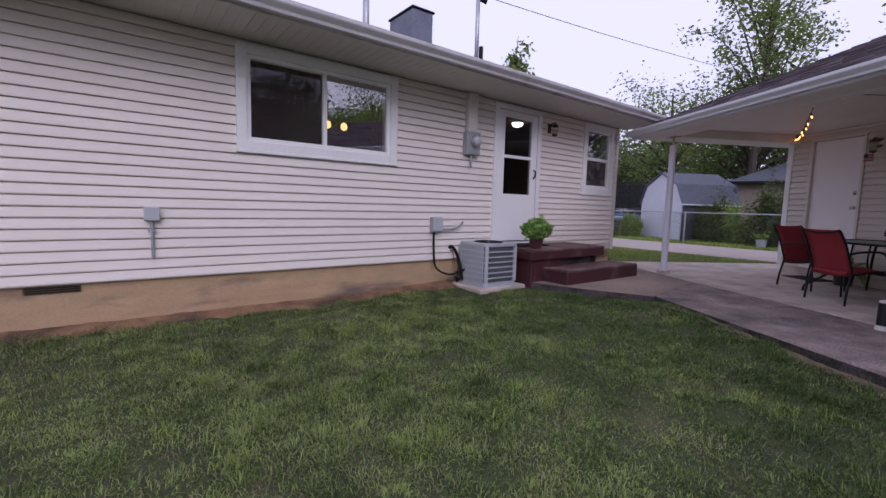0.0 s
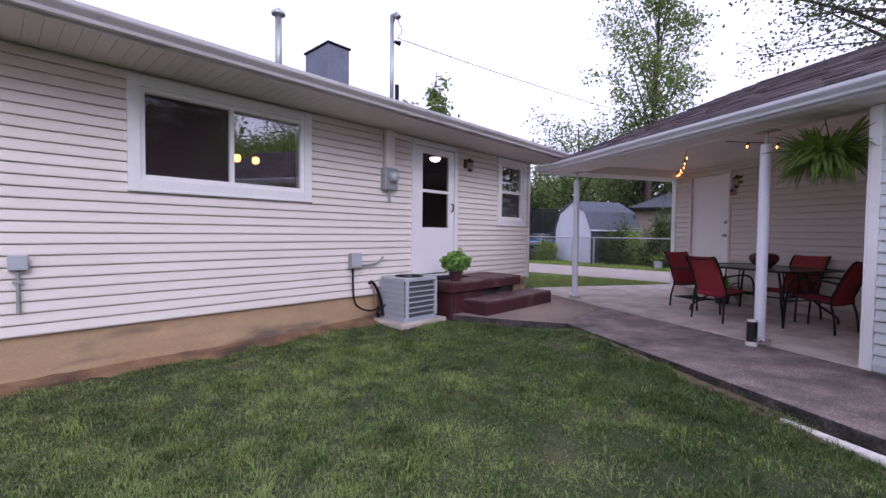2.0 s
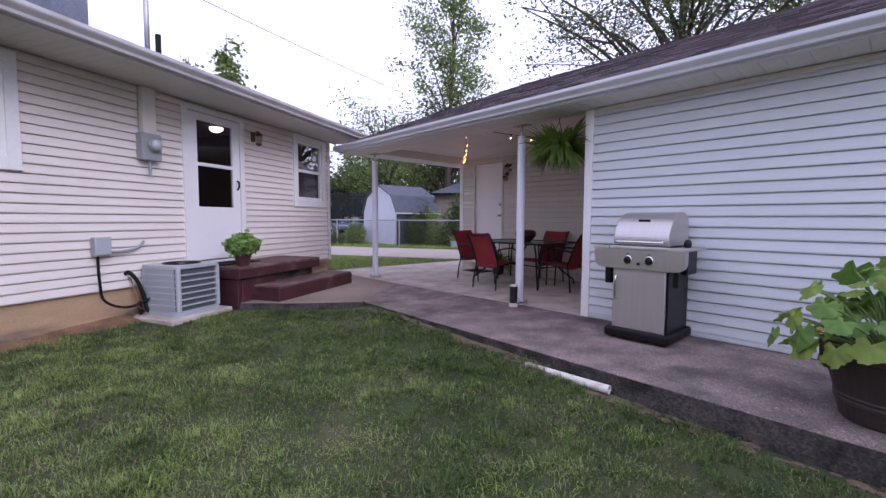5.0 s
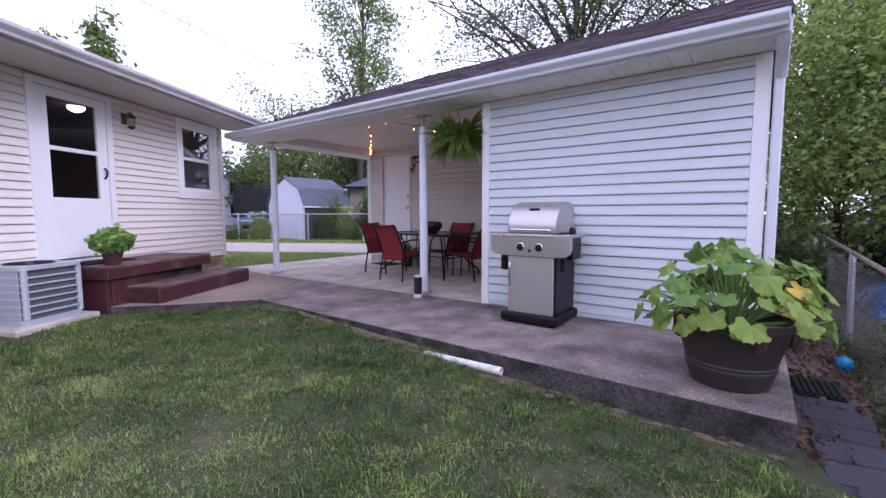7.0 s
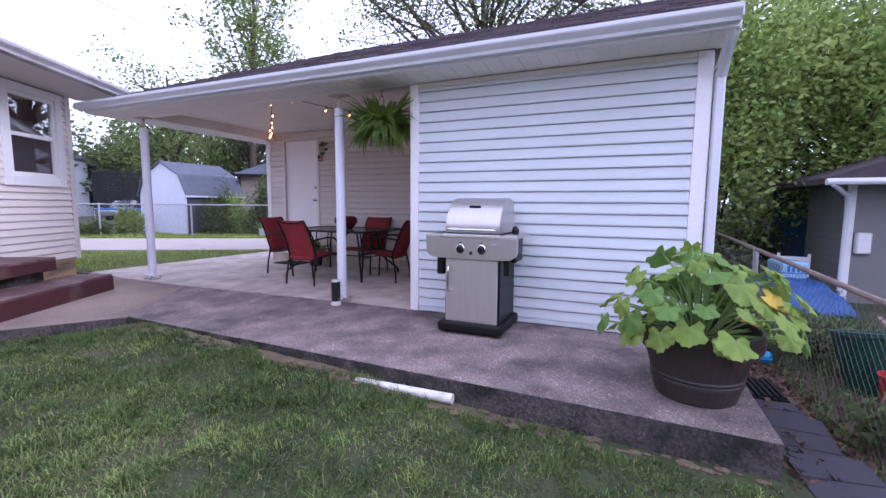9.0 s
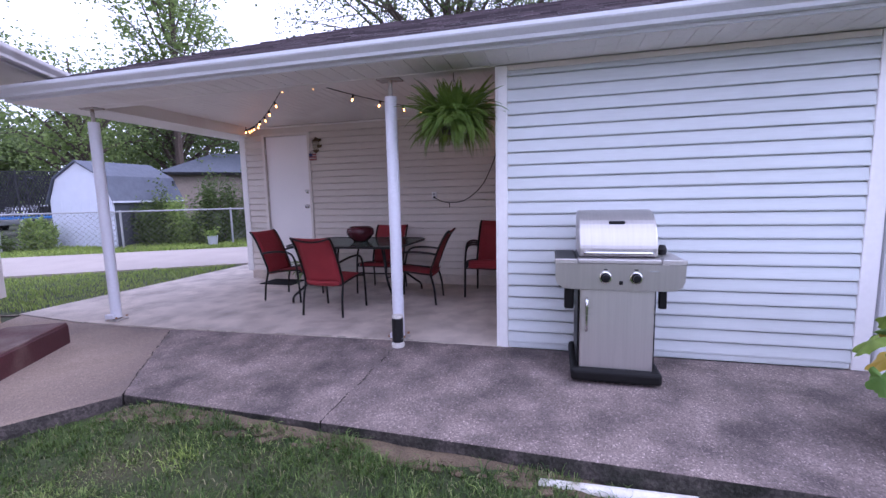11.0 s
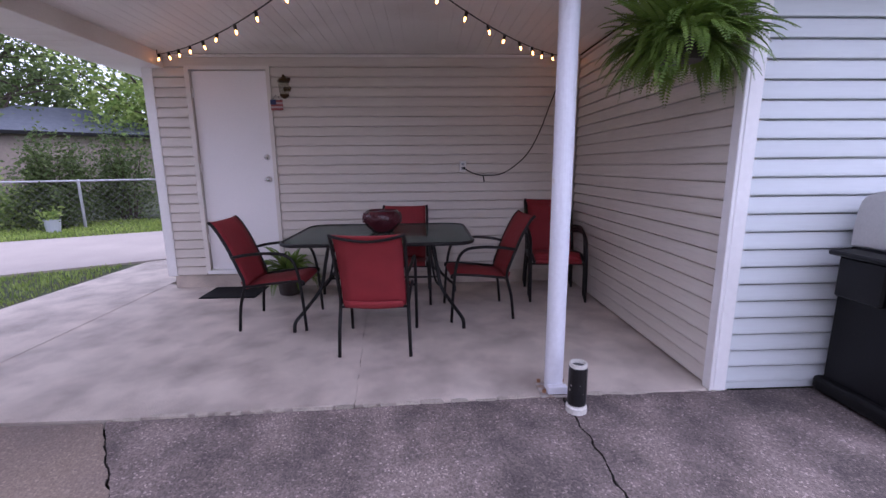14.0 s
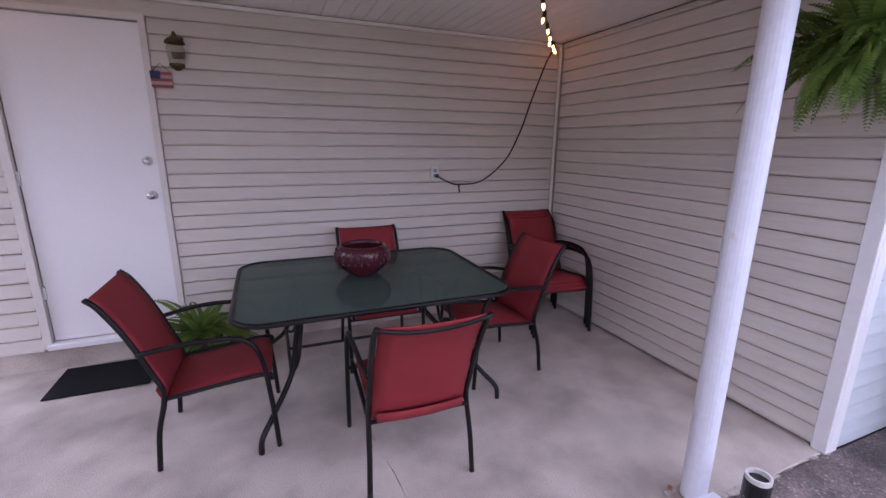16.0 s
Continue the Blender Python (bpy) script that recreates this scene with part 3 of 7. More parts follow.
# ---- house ----
HOLES = [(0.80, 2.40, 1.86, 2.62), (4.25, 5.12, 0.70, 2.70), (6.46, 7.18, 1.68, 2.66)]
HOUSE_L, HOUSE_R = -7.0, 7.47
house_wall = tagged(part("wall_house", wall_with_openings(HOUSE_L, HOUSE_R, 0.02, 0.16, 0.48, 2.80, HOLES), M_SIDING, m=HM), "beige vinyl-sided back wall of the house", "wall", kind="structure")
TRIMS = [(0.68, 2.51, 1.725, 2.765), (4.17, 5.20, 0.66, 2.76), (6.35, 7.30, 1.52, 2.78), (3.61, 3.79, 2.15, 2.9)]
siding(house_wall, pose(0, 0, 0), HOUSE_L, HOUSE_R - 0.06, 0.495, 2.79, TRIMS, M_SIDING, COURSE)
part("corner_trim", bx(HOUSE_R - 0.08, HOUSE_R + 0.015, -0.022, 0.06, 0.47, 2.79, 0.004), M_TRIM_BEIGE, house_wall)
side_wall = tagged(part("wall_house_side", bx(HOUSE_R - 0.14, HOUSE_R, 0.162, 7.4, 0.48, 2.86), M_SIDING, m=HM), "beige vinyl-sided gable wall", "wall", kind="structure")
for k in range(25):
    part("siding_board", bx(HOUSE_R, HOUSE_R + 0.013, 0.07, 7.4, 0.48 + k * COURSE, 0.478 + (k + 1) * COURSE), M_SIDING, side_wall) if k == 0 else share(side_wall.children[0], pose(0, 0, k * COURSE), side_wall)
tagged(part("wall_house_far", bx(HOUSE_L, HOUSE_R - 0.15, 7.25, 7.4, 0.48, 2.8), M_SIDING, m=HM), "plain far wall of the house", "wall", kind="structure")
tagged(part("wall_house_end", bx(HOUSE_L - 0.15, HOUSE_L - 0.005, 0.0, 7.4, 0.48, 2.86), M_SIDING, m=HM), "plain end wall of the house", "wall", kind="structure")
foundation = tagged(part("foundation", bx(HOUSE_L, HOUSE_R - 0.03, 0.035, 0.25, -0.3, 0.477, 0.004), M_FOUND, m=HM), "tan painted block foundation with dark stains", "foundation", kind="structure")
part("foundation_side", bx(HOUSE_R - 0.30, HOUSE_R - 0.035, 0.26, 7.3, -0.3, 0.476), M_FOUND, foundation)
vent = thing("foundation_vent", HM @ pose(-0.735, 0.03, 0.445), "dark slotted vent in the foundation", "vent")
part("vent_frame", bx(-0.18, 0.18, -0.004, 0.01, -0.03, 0.03), M_SOIL, vent)
for k in range(3):
    part("slat", bx(-0.17, 0.17, -0.012, -0.002, -0.022 + k * 0.018, -0.014 + k * 0.018), M_BLACKPL, vent)
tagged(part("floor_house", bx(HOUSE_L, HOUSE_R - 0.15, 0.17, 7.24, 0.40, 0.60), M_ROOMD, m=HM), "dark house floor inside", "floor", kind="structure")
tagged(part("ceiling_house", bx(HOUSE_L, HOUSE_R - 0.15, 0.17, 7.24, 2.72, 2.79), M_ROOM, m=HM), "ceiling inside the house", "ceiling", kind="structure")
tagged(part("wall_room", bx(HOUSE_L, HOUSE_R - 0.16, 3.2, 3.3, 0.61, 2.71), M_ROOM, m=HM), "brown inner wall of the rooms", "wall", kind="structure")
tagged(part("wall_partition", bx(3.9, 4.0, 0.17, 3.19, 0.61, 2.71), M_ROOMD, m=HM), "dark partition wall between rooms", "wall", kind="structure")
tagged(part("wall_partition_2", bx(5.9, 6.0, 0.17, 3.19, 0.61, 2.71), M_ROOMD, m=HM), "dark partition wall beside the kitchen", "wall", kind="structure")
# eave: soffit, fascia, gutter, roof
EAVE = 0.74
soffit = bmesh.new()
k = HOUSE_L
while k < HOUSE_R + 0.2:
    box(soffit, k, min(k + 0.098, HOUSE_R + 0.2), -EAVE, 0.0, 2.797, 2.806)
    k += 0.1015
box(soffit, HOUSE_L, HOUSE_R + 0.2, -EAVE, 0.0, 2.803, 2.82)
tagged(part("ceiling_eave", soffit, M_SOFFIT, m=HM), "beige panelled soffit under the eave", "soffit", kind="structure")
roof = thing("roof_house", HM, "low dark-shingled house roof", "roof", kind="structure")
slope = 0.30
roof_bm = bmesh.new()
ridge_y, L0, R0 = 3.7, HOUSE_L - 0.3, HOUSE_R + 0.2
v = [roof_bm.verts.new(p) for x in (L0, R0) for p in ((x, -EAVE - 0.06, 2.93), (x, ridge_y, 2.93 + slope * (ridge_y + EAVE)), (x, 8.2, 2.93), (x, 8.2, 2.83), (x, -EAVE, 2.83))]
for a in range(5):
    b = (a + 1) % 5
    roof_bm.faces.new((v[a], v[b], v[5 + b], v[5 + a]))
roof_bm.faces.new(v[4::-1])
roof_bm.faces.new(v[5:])
part("roof_deck", roof_bm, M_SHINGLE, roof)
part("fascia", bx(L0, R0, -EAVE - 0.018, -EAVE, 2.79, 2.925, 0.003), M_HGUTTER, roof)


def gutter(parent, x0, x1, y, z, material, depth=0.11, height=0.105):
    """An open K-style gutter along x, its back at y."""
    prof = [(0, 0), (-depth * 0.55, 0), (-depth * 0.62, height * 0.25), (-depth * 0.95, height * 0.6), (-depth, height * 0.72), (-depth, height), (-depth + 0.012, height), (-depth + 0.012, height * 0.78), (-depth * 0.55, height * 0.2), (-0.004, height * 0.12), (-0.004, height)]
    n = len(prof)
    verts = [(x, y + a, z + b) for x in (x0, x1) for a, b in prof]
    faces = [(i, i + 1, n + i + 1, n + i) for i in range(n - 1)]
    g = part("gutter", (verts, [], faces), material, parent)
    for x in (x0, x1):
        part("end_cap", bx(x - 0.004, x + 0.004, y - depth, y, z + 0.01, z + height - 0.005), material, parent)
    return g


gutter(roof, L0, R0, -EAVE - 0.02, 2.81, M_HGUTTER)
# things on the roof
chimney = thing("chimney", HM @ pose(4.0, 2.0, 3.5), "blue-grey painted chimney with a metal cap", "chimney")
part("shaft", bx(0.0, 0.44, 0.0, 0.8, -0.1, 1.20, 0.01), M_BRICKGREY, chimney)
part("cap_rim", bx(-0.025, 0.465, -0.025, 0.825, 1.20, 1.235, 0.006), M_BLACKPL, chimney)
part("flue", bx(0.12, 0.32, 0.2, 0.6, 1.235, 1.29, 0.008), M_RUST, chimney)
part("flashing", bx(-0.02, 0.46, -0.03, 0.83, -0.1, 0.36), M_GALV, chimney)
flue = thing("vent_pipe", HM @ pose(2.84, 1.5, 3.5), "galvanised metal vent pipe with a storm collar and cap", "vent pipe")
part("pipe", lathe([(0.05, -0.1), (0.05, 1.1)], 16), M_GALV, flue, smooth=True)
part("storm_collar", lathe([(0.10, 0.14), (0.11, 0.16), (0.055, 0.22)], 16), M_GALV, flue)
part("cap", lathe([(0.06, 1.06), (0.10, 1.08), (0.10, 1.11), (0.02, 1.18)], 16), M_GALV, flue)
rvent = thing("roof_vent", HM @ pose(2.45, 1.35, 3.5), "low dark metal roof vent", "roof vent")
part("hood", bx(-0.2, 0.2, -0.18, 0.18, 0.08, 0.2, 0.03), M_BLACKPL, rvent)
part("throat", bx(-0.14, 0.14, -0.14, 0.14, -0.1, 0.08), M_GALV, rvent)
stub = thing("plumbing_vent", HM @ pose(4.35, 0.55, 3.3), "short dark plumbing vent pipe on the roof", "vent pipe")
part("pipe", lathe([(0.035, -0.08), (0.035, 0.42), (0.028, 0.42)], 12), M_BLACKPL, stub)
mast = thing("service_mast", HM @ pose(3.73, -0.06, 0), "grey steel electrical service mast through the eave", "service mast")
part("pole", lathe([(0.028, 2.83), (0.028, 4.30)], 12), M_GALV, mast, smooth=True)
part("weatherhead", tube([(0, 0, 4.28), (0, -0.01, 4.36), (0.02, -0.07, 4.37), (0.03, -0.10, 4.33)], [0.03, 0.045, 0.045, 0.04], 10), M_GREYBOX, mast)
part("insulator", tube([(0.02, -0.03, 4.02), (0.10, -0.06, 4.01)], [0.02, 0.035], 10), M_BLACK, mast)
part("boot", lathe([(0.09, 3.0), (0.07, 3.07), (0.03, 3.12)], 14), M_RUST, mast)
wire_pts = [HM @ Vector((3.80, -0.1, 4.08))]
far_end = Vector((29, 18.5, 8.0))
for k in range(1, 25):
    t = k / 24
    p = wire_pts[0].lerp(far_end, t)
    p.z -= 0.75 * 4 * t * (1 - t)
    wire_pts.append(p)
wire = thing("power_line", pose(0, 0, 0), "thin overhead service wire to the mast", "power line")
part("wire", tube(wire_pts, 0.006, 5), M_WIREGREY, wire)
part("messenger_loop", tube(curve([wire_pts[0], HM @ Vector((3.86, -0.12, 4.2)), HM @ Vector((3.76, -0.13, 4.33))], 5), 0.006, 5), M_WIREGREY, wire)


def picture_frame(bm, x0, x1, z0, z1, w, y0, y1, bevel=0.003):
    box(bm, x0, x0 + w, y0, y1, z0, z1, bevel)
    box(bm, x1 - w, x1, y0, y1, z0, z1, bevel)
    box(bm, x0 + w, x1 - w, y0, y1, z1 - w, z1, bevel)
    box(bm, x0 + w, x1 - w, y0, y1, z0, z0 + w, bevel)
    return bm


def pane(parent, x0, x1, z0, z1, y, material=None):
    p = part("pane", bx(x0, x1, y, y + 0.004, z0, z1), material or M_GLASS, parent)
    p.visible_shadow = False
    return p


win = thing("window_1", HM, "wide white sliding window with a warm-lit room behind", "window", kind="structure")
part("window_frame", picture_frame(bmesh.new(), 0.68, 2.51, 1.725, 2.765, 0.10, -0.038, 0.02), M_TRIM, win)
part("inner_frame", picture_frame(bmesh.new(), 0.775, 2.415, 1.82, 2.67, 0.045, -0.015, 0.06), M_TRIM, win)
part("mullion", bx(1.57, 1.615, -0.012, 0.05, 1.86, 2.63, 0.003), M_TRIM, win)
part("window_sill", bx(0.675, 2.515, -0.043, 0.0, 1.705, 1.735, 0.004), M_TRIM, win)
pane(win, 0.815, 1.572, 1.862, 2.628, 0.03, M_SCREEN)
pane(win, 1.612, 2.375, 1.862, 2.628, 0.012)
win2 = thing("window_2", HM, "small white double-hung window in beige siding", "window", kind="structure")
part("window_frame", picture_frame(bmesh.new(), 6.35, 7.30, 1.52, 2.78, 0.105, -0.038, 0.02), M_TRIM, win2)
part("inner_frame", picture_frame(bmesh.new(), 6.45, 7.20, 1.62, 2.68, 0.05, -0.012, 0.06), M_TRIM, win2)
part("meeting_rail", bx(6.50, 7.15, -0.008, 0.05, 2.125, 2.175, 0.003), M_TRIM, win2)
part("window_sill", bx(6.345, 7.305, -0.043, 0.0, 1.50, 1.53, 0.004), M_TRIM, win2)
pane(win2, 6.495, 7.155, 1.665, 2.13, 0.028, M_SCREEN)
pane(win2, 6.495, 7.155, 2.17, 2.64, 0.012)
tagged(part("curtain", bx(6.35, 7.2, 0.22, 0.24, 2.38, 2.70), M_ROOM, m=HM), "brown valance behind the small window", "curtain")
for a, b in ((0.60, 0.86), (2.28, 2.55)):
    bm = bmesh.new()
    for k in range(6):
        box(bm, a + k * (b - a) / 6, a + (k + 0.92) * (b - a) / 6, 0.20, 0.22 + 0.02 * (k % 2), 1.0, 2.70, 0.006)
    tagged(part("curtain", bm, M_CURTAIN, m=HM), "dark red curtain hanging beside the window", "curtain")
# storm door
door = thing("door_1", HM, "white storm door with two dark glass panes", "door", kind="structure")
part("door_casing", wall_with_openings(4.17, 5.20, -0.035, 0.02, 0.66, 2.76, [(4.25, 5.12, 0.66, 2.69)]), M_TRIM, door)
leaf = part("door_leaf", wall_with_openings(4.258, 5.112, -0.02, 0.02, 0.72, 2.68, [(4.39, 4.985, 1.44, 1.985), (4.39, 4.985, 2.03, 2.585)]), M_DOOR, door)
pane(leaf, 4.386, 4.99, 1.436, 1.99, 0.0, M_GLASSD)
pane(leaf, 4.386, 4.99, 2.026, 2.59, 0.0, M_GLASSD)
part("kick_plate", bx(4.262, 5.108, -0.024, -0.018, 0.722, 0.80, 0.002), M_DOOR, leaf)
part("handle", tube(curve([(5.06, -0.02, 1.83), (5.055, -0.06, 1.81), (5.055, -0.06, 1.74), (5.06, -0.02, 1.70)], 4), 0.012, 8), M_BLACK, leaf)
part("threshold", bx(4.2, 5.17, -0.06, 0.10, 0.655, 0.70, 0.004), M_TRIM, door)
lampw = thing("wall_lantern", HM @ pose(5.40, -0.02, 2.52), "small dark brass wall lantern beside the door", "wall lamp")


def lantern(parent):
    part("back_plate", bx(-0.04, 0.04, -0.01, 0.012, -0.06, 0.09, 0.006), M_BRASS, parent)
    part("arm", tube(curve([(0, 0, 0.05), (0, -0.07, 0.09), (0, -0.11, 0.06)], 5), 0.009, 8), M_BRASS, parent)
    part("lantern_glass", lathe([(0.02, -0.10), (0.045, -0.08), (0.055, 0.0), (0.04, 0.035)], 14, at=(0, -0.11, 0)), M_JARG, parent, smooth=True)
    part("lantern_cap", lathe([(0.06, 0.03), (0.05, 0.05), (0.015, 0.075), (0.008, 0.10)], 14, at=(0, -0.11, 0)), M_BRASS, parent)
    part("lantern_base", lathe([(0.012, -0.13), (0.045, -0.105), (0.045, -0.09)], 14, at=(0, -0.11, 0)), M_BRASS, parent)


lantern(lampw)
# lamps inside
pend = thing("pendant_lamp", HM @ pose(2.36, 1.5, 2.72), "lit two-shade pendant lamp in the room", "lamp")
part("rod", lathe([(0.008, -0.28), (0.008, 0.0)], 8), M_BRASS, pend)
part("crossbar", tube([(-0.14, 0, -0.28), (0.14, 0, -0.28)], 0.008, 6), M_BRASS, pend)
for x in (-0.13, 0.13):
    part("shade", lathe([(0.012, -0.40), (0.04, -0.385), (0.052, -0.345), (0.04, -0.305), (0.015, -0.29)], 16, at=(x, 0, 0)), M_SHADE, pend, "glowing amber shade")
tagged(part("sideboard", bx(1.5, 2.6, 2.45, 2.95, 0.6, 1.30, 0.01), M_ROOMD, m=HM), "dark wooden sideboard inside the room", "sideboard")
cl = thing("ceiling_lamp", HM @ pose(5.36, 0.66, 2.72), "round white ceiling lamp, lit", "ceiling lamp")
part("diffuser", lathe([(0.02, -0.085), (0.075, -0.065), (0.10, -0.03), (0.10, -0.008)], 20), M_CEILLAMP, cl, smooth=True)
part("rim", lathe([(0.105, -0.012), (0.11, 0.0)], 20), M_BRASS, cl)
# meter, conduit, boxes
meter = thing("electric_meter", HM @ pose(3.70, -0.014, 2.10), "grey electric meter with a round glass face", "electric meter")
part("socket_box", bx(-0.12, 0.12, -0.10, 0.012, -0.15, 0.16, 0.01), M_GREYBOX, meter)
part("meter_ring", tube([(0.02 + 0.075 * math.cos(a), -0.115, 0.03 + 0.075 * math.sin(a)) for a in [k * math.pi / 10 for k in range(20)]], 0.012, 6, closed=True), M_GALV, meter)
bm = lathe([(0.07, 0.0), (0.068, 0.05), (0.05, 0.075), (0.0001, 0.08)], 20)
bmesh.ops.rotate(bm, verts=bm.verts, cent=(0, 0, 0), matrix=Matrix.Rotation(radians(90), 3, "X"))
bmesh.ops.translate(bm, verts=bm.verts, vec=(0.02, -0.10, 0.03))
part("meter_dial", bm, M_ACLIGHT, meter, smooth=True)
part("lower_pipe", lathe([(0.014, -0.33), (0.018, -0.15)], 10, at=(0.0, -0.05, 0)), M_GREYBOX, meter)
cond = thing("conduit_cover", HM, "beige boxed conduit cover running to the soffit", "conduit")
part("cover", bx(3.625, 3.785, -0.085, 0.0, 2.26, 2.79, 0.006), M_TRIM_BEIGE, cond)
dis = thing("disconnect_box", HM @ pose(3.12, -0.013, 0.975), "small grey electrical disconnect box with whip conduit", "electrical box")
part("box", bx(-0.075, 0.075, -0.085, 0.0, -0.10, 0.10, 0.008), M_GREYBOX, dis)
part("lid", bx(-0.08, 0.08, -0.095, -0.08, -0.085, 0.105, 0.005), M_ACLIGHT, dis)
part("side_conduit", tube(curve([(0.07, -0.04, -0.06), (0.22, -0.04, -0.065), (0.38, -0.035, -0.04), (0.47, -0.03, 0.02), (0.50, 0.0, 0.03)], 5), 0.014, 8), M_GREYBOX, dis)
part("whip", tube(curve([(-0.03, -0.04, -0.10), (-0.03, -0.05, -0.35), (0.0, -0.07, -0.58), (0.2, -0.12, -0.68), (0.43, -0.16, -0.62), (0.50, -0.2, -0.55)], 6), 0.014, 8), M_CABLE, dis)
refr = thing("refrigerant_lines", HM @ pose(3.40, 0.0, 0.6), "black insulated refrigerant lines to the condenser", "pipes")
part("suction_line", tube(curve([(0, 0.0, 0.05), (0.0, -0.06, 0.07), (0.06, -0.09, -0.02), (0.12, -0.11, -0.2), (0.14, -0.14, -0.38), (0.22, -0.18, -0.42)], 6), 0.022, 8), M_CABLE, refr)
part("liquid_line", tube(curve([(0.01, 0.0, 0.0), (0.02, -0.05, 0.0), (0.05, -0.07, -0.15), (0.1, -0.07, -0.35), (0.2, -0.1, -0.36)], 6), 0.008, 6), M_RUST, refr)
part("valve", bx(0.16, 0.24, -0.22, -0.15, -0.40, -0.33, 0.008), M_GALV, refr)
part("drain_pipe", tube([(0.12, -0.05, -0.28), (0.12, -0.05, -0.55)], 0.02, 8), M_CABLE, refr)
tap = thing("outdoor_outlet", HM @ pose(-0.04, -0.013, 1.08), "grey outdoor outlet box with a conduit stub", "outlet box")
part("box", bx(-0.055, 0.055, -0.06, 0.0, -0.06, 0.06, 0.006), M_GREYBOX, tap)
part("cover", bx(-0.06, 0.06, -0.075, -0.058, -0.055, 0.065, 0.006), M_ACLIGHT, tap)
part("conduit", lathe([(0.013, -0.40), (0.013, -0.06)], 10, at=(0, -0.03, 0)), M_GREYBOX, tap)
part("strap", bx(-0.03, 0.03, -0.046, 0.0, -0.16, -0.14), M_GALV, tap)
# condenser on its pad
pad = tagged(part("equipment_pad", bx(3.40, 4.25, -0.68, 0.02, -0.05, 0.165, 0.012), M_PORCHC, m=HM), "pale concrete pad under the condenser", "pad")
ac = thing("air_conditioner", HM @ pose(3.84, -0.33, 0.165) @ Matrix.Diagonal((1.16, 1.14, 0.94, 1)), "grey outdoor air-conditioning condenser with louvred sides", "air conditioner")


def round_rect(hx, hy, r, n=4):
    out = []
    for cx, cy, a0 in ((hx - r, hy - r, 0), (-hx + r, hy - r, 90), (-hx + r, -hy + r, 180), (hx - r, -hy + r, 270)):
        out += [(cx + r * math.cos(radians(a0 + 90 * k / n)), cy + r * math.sin(radians(a0 + 90 * k / n))) for k in range(n + 1)]
    return out


part("coil", prism(round_rect(0.235, 0.225, 0.06), 0.03, 0.60), M_ACDARK, ac)
part("base_pan", prism(round_rect(0.26, 0.25, 0.07), 0.0, 0.06), M_ACGREY, ac)
part("top_cover", prism(round_rect(0.265, 0.255, 0.07), 0.575, 0.615), M_ACLIGHT, ac)
part("fan_grille_ring", tube([(0.17 * math.cos(a), 0.17 * math.sin(a), 0.62) for a in [k * math.pi / 12 for k in range(24)]], 0.008, 6, closed=True), M_BLACK, ac)
fan = bmesh.new()
for k in range(12):
    a = k * math.pi / 12
    tube([(0.17 * math.cos(a), 0.17 * math.sin(a), 0.62), (-0.17 * math.cos(a), -0.17 * math.sin(a), 0.62)], 0.003, 4, fan)
part("fan_guard", fan, M_BLACK, ac)
band = None
for k in range(6):
    if band is None:
        bm = bmesh.new()
        ring = round_rect(0.258, 0.248, 0.07)
        inner = round_rect(0.238, 0.228, 0.06)
        lo, hi, lo2, hi2 = [[bm.verts.new((x, y, z)) for x, y in rr] for rr, z in ((ring, 0.0), (ring, 0.016), (inner, 0.0), (inner, 0.016))]
        for i in range(len(ring)):
            j = (i + 1) % len(ring)
            bm.faces.new((lo[i], lo[j], hi[j], hi[i])); bm.faces.new((hi[i], hi[j], hi2[j], hi2[i])); bm.faces.new((lo2[i], lo2[j], lo[j], lo[i]))
        band = part("louvre_band", bm, M_ACLIGHT, ac, m=pose(0, 0, 0.115 + 0.075 * k))
    else:
        share(band, pose(0, 0, 0.115 + 0.075 * k), ac)
for x, y in ((-0.23, -0.225), (0.23, -0.225), (0.23, 0.225), (-0.23, 0.225)):
    part("corner_post", bx(x - 0.022, x + 0.022, y - 0.022, y + 0.022, 0.05, 0.58, 0.012), M_ACLIGHT, ac)
# added sheet over the coil: sky light on the left face as paler grey
part("service_panel", bx(-0.252, -0.238, -0.19, 0.21, 0.06, 0.575, 0.004), M_ACGREY, ac, "grey side sheet, paler to carry the sky light on this face")
# red porch and step
porch = thing("porch_platform", HM, "worn oxblood-painted wooden porch platform at the door", "porch")
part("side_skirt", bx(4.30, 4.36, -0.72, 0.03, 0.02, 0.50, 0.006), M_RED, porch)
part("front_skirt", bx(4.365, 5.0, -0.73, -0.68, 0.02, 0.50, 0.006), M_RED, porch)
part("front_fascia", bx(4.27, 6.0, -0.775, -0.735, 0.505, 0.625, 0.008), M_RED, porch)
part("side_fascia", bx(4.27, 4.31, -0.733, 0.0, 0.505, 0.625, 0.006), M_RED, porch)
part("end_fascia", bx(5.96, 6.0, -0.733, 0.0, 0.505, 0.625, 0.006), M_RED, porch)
# added dark block: the shade below the platform as a solid
part("frame_beam", bx(5.0, 5.95, -0.66, -0.05, 0.20, 0.50), M_SLABSIDE, porch, "dark block standing in for the shade under the platform")
plank = part("plank", bx(0, 1.73, 0, 0.122, 0, 0.03, 0.004), M_REDTOP, porch, m=pose(4.27, -0.775, 0.627))
for k in range(1, 6):
    share(plank, pose(4.27, -0.775 + k * 0.1285, 0.627), porch)
dm = tagged(part("doormat", bx(4.35, 5.05, -0.42, -0.06, 0.658, 0.672, 0.004), M_MAT, m=HM), "dark doormat on the porch platform", "doormat")
step = thing("porch_step", HM, "worn oxblood-painted concrete step below the porch", "step")
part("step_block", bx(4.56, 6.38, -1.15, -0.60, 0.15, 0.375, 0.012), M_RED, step)
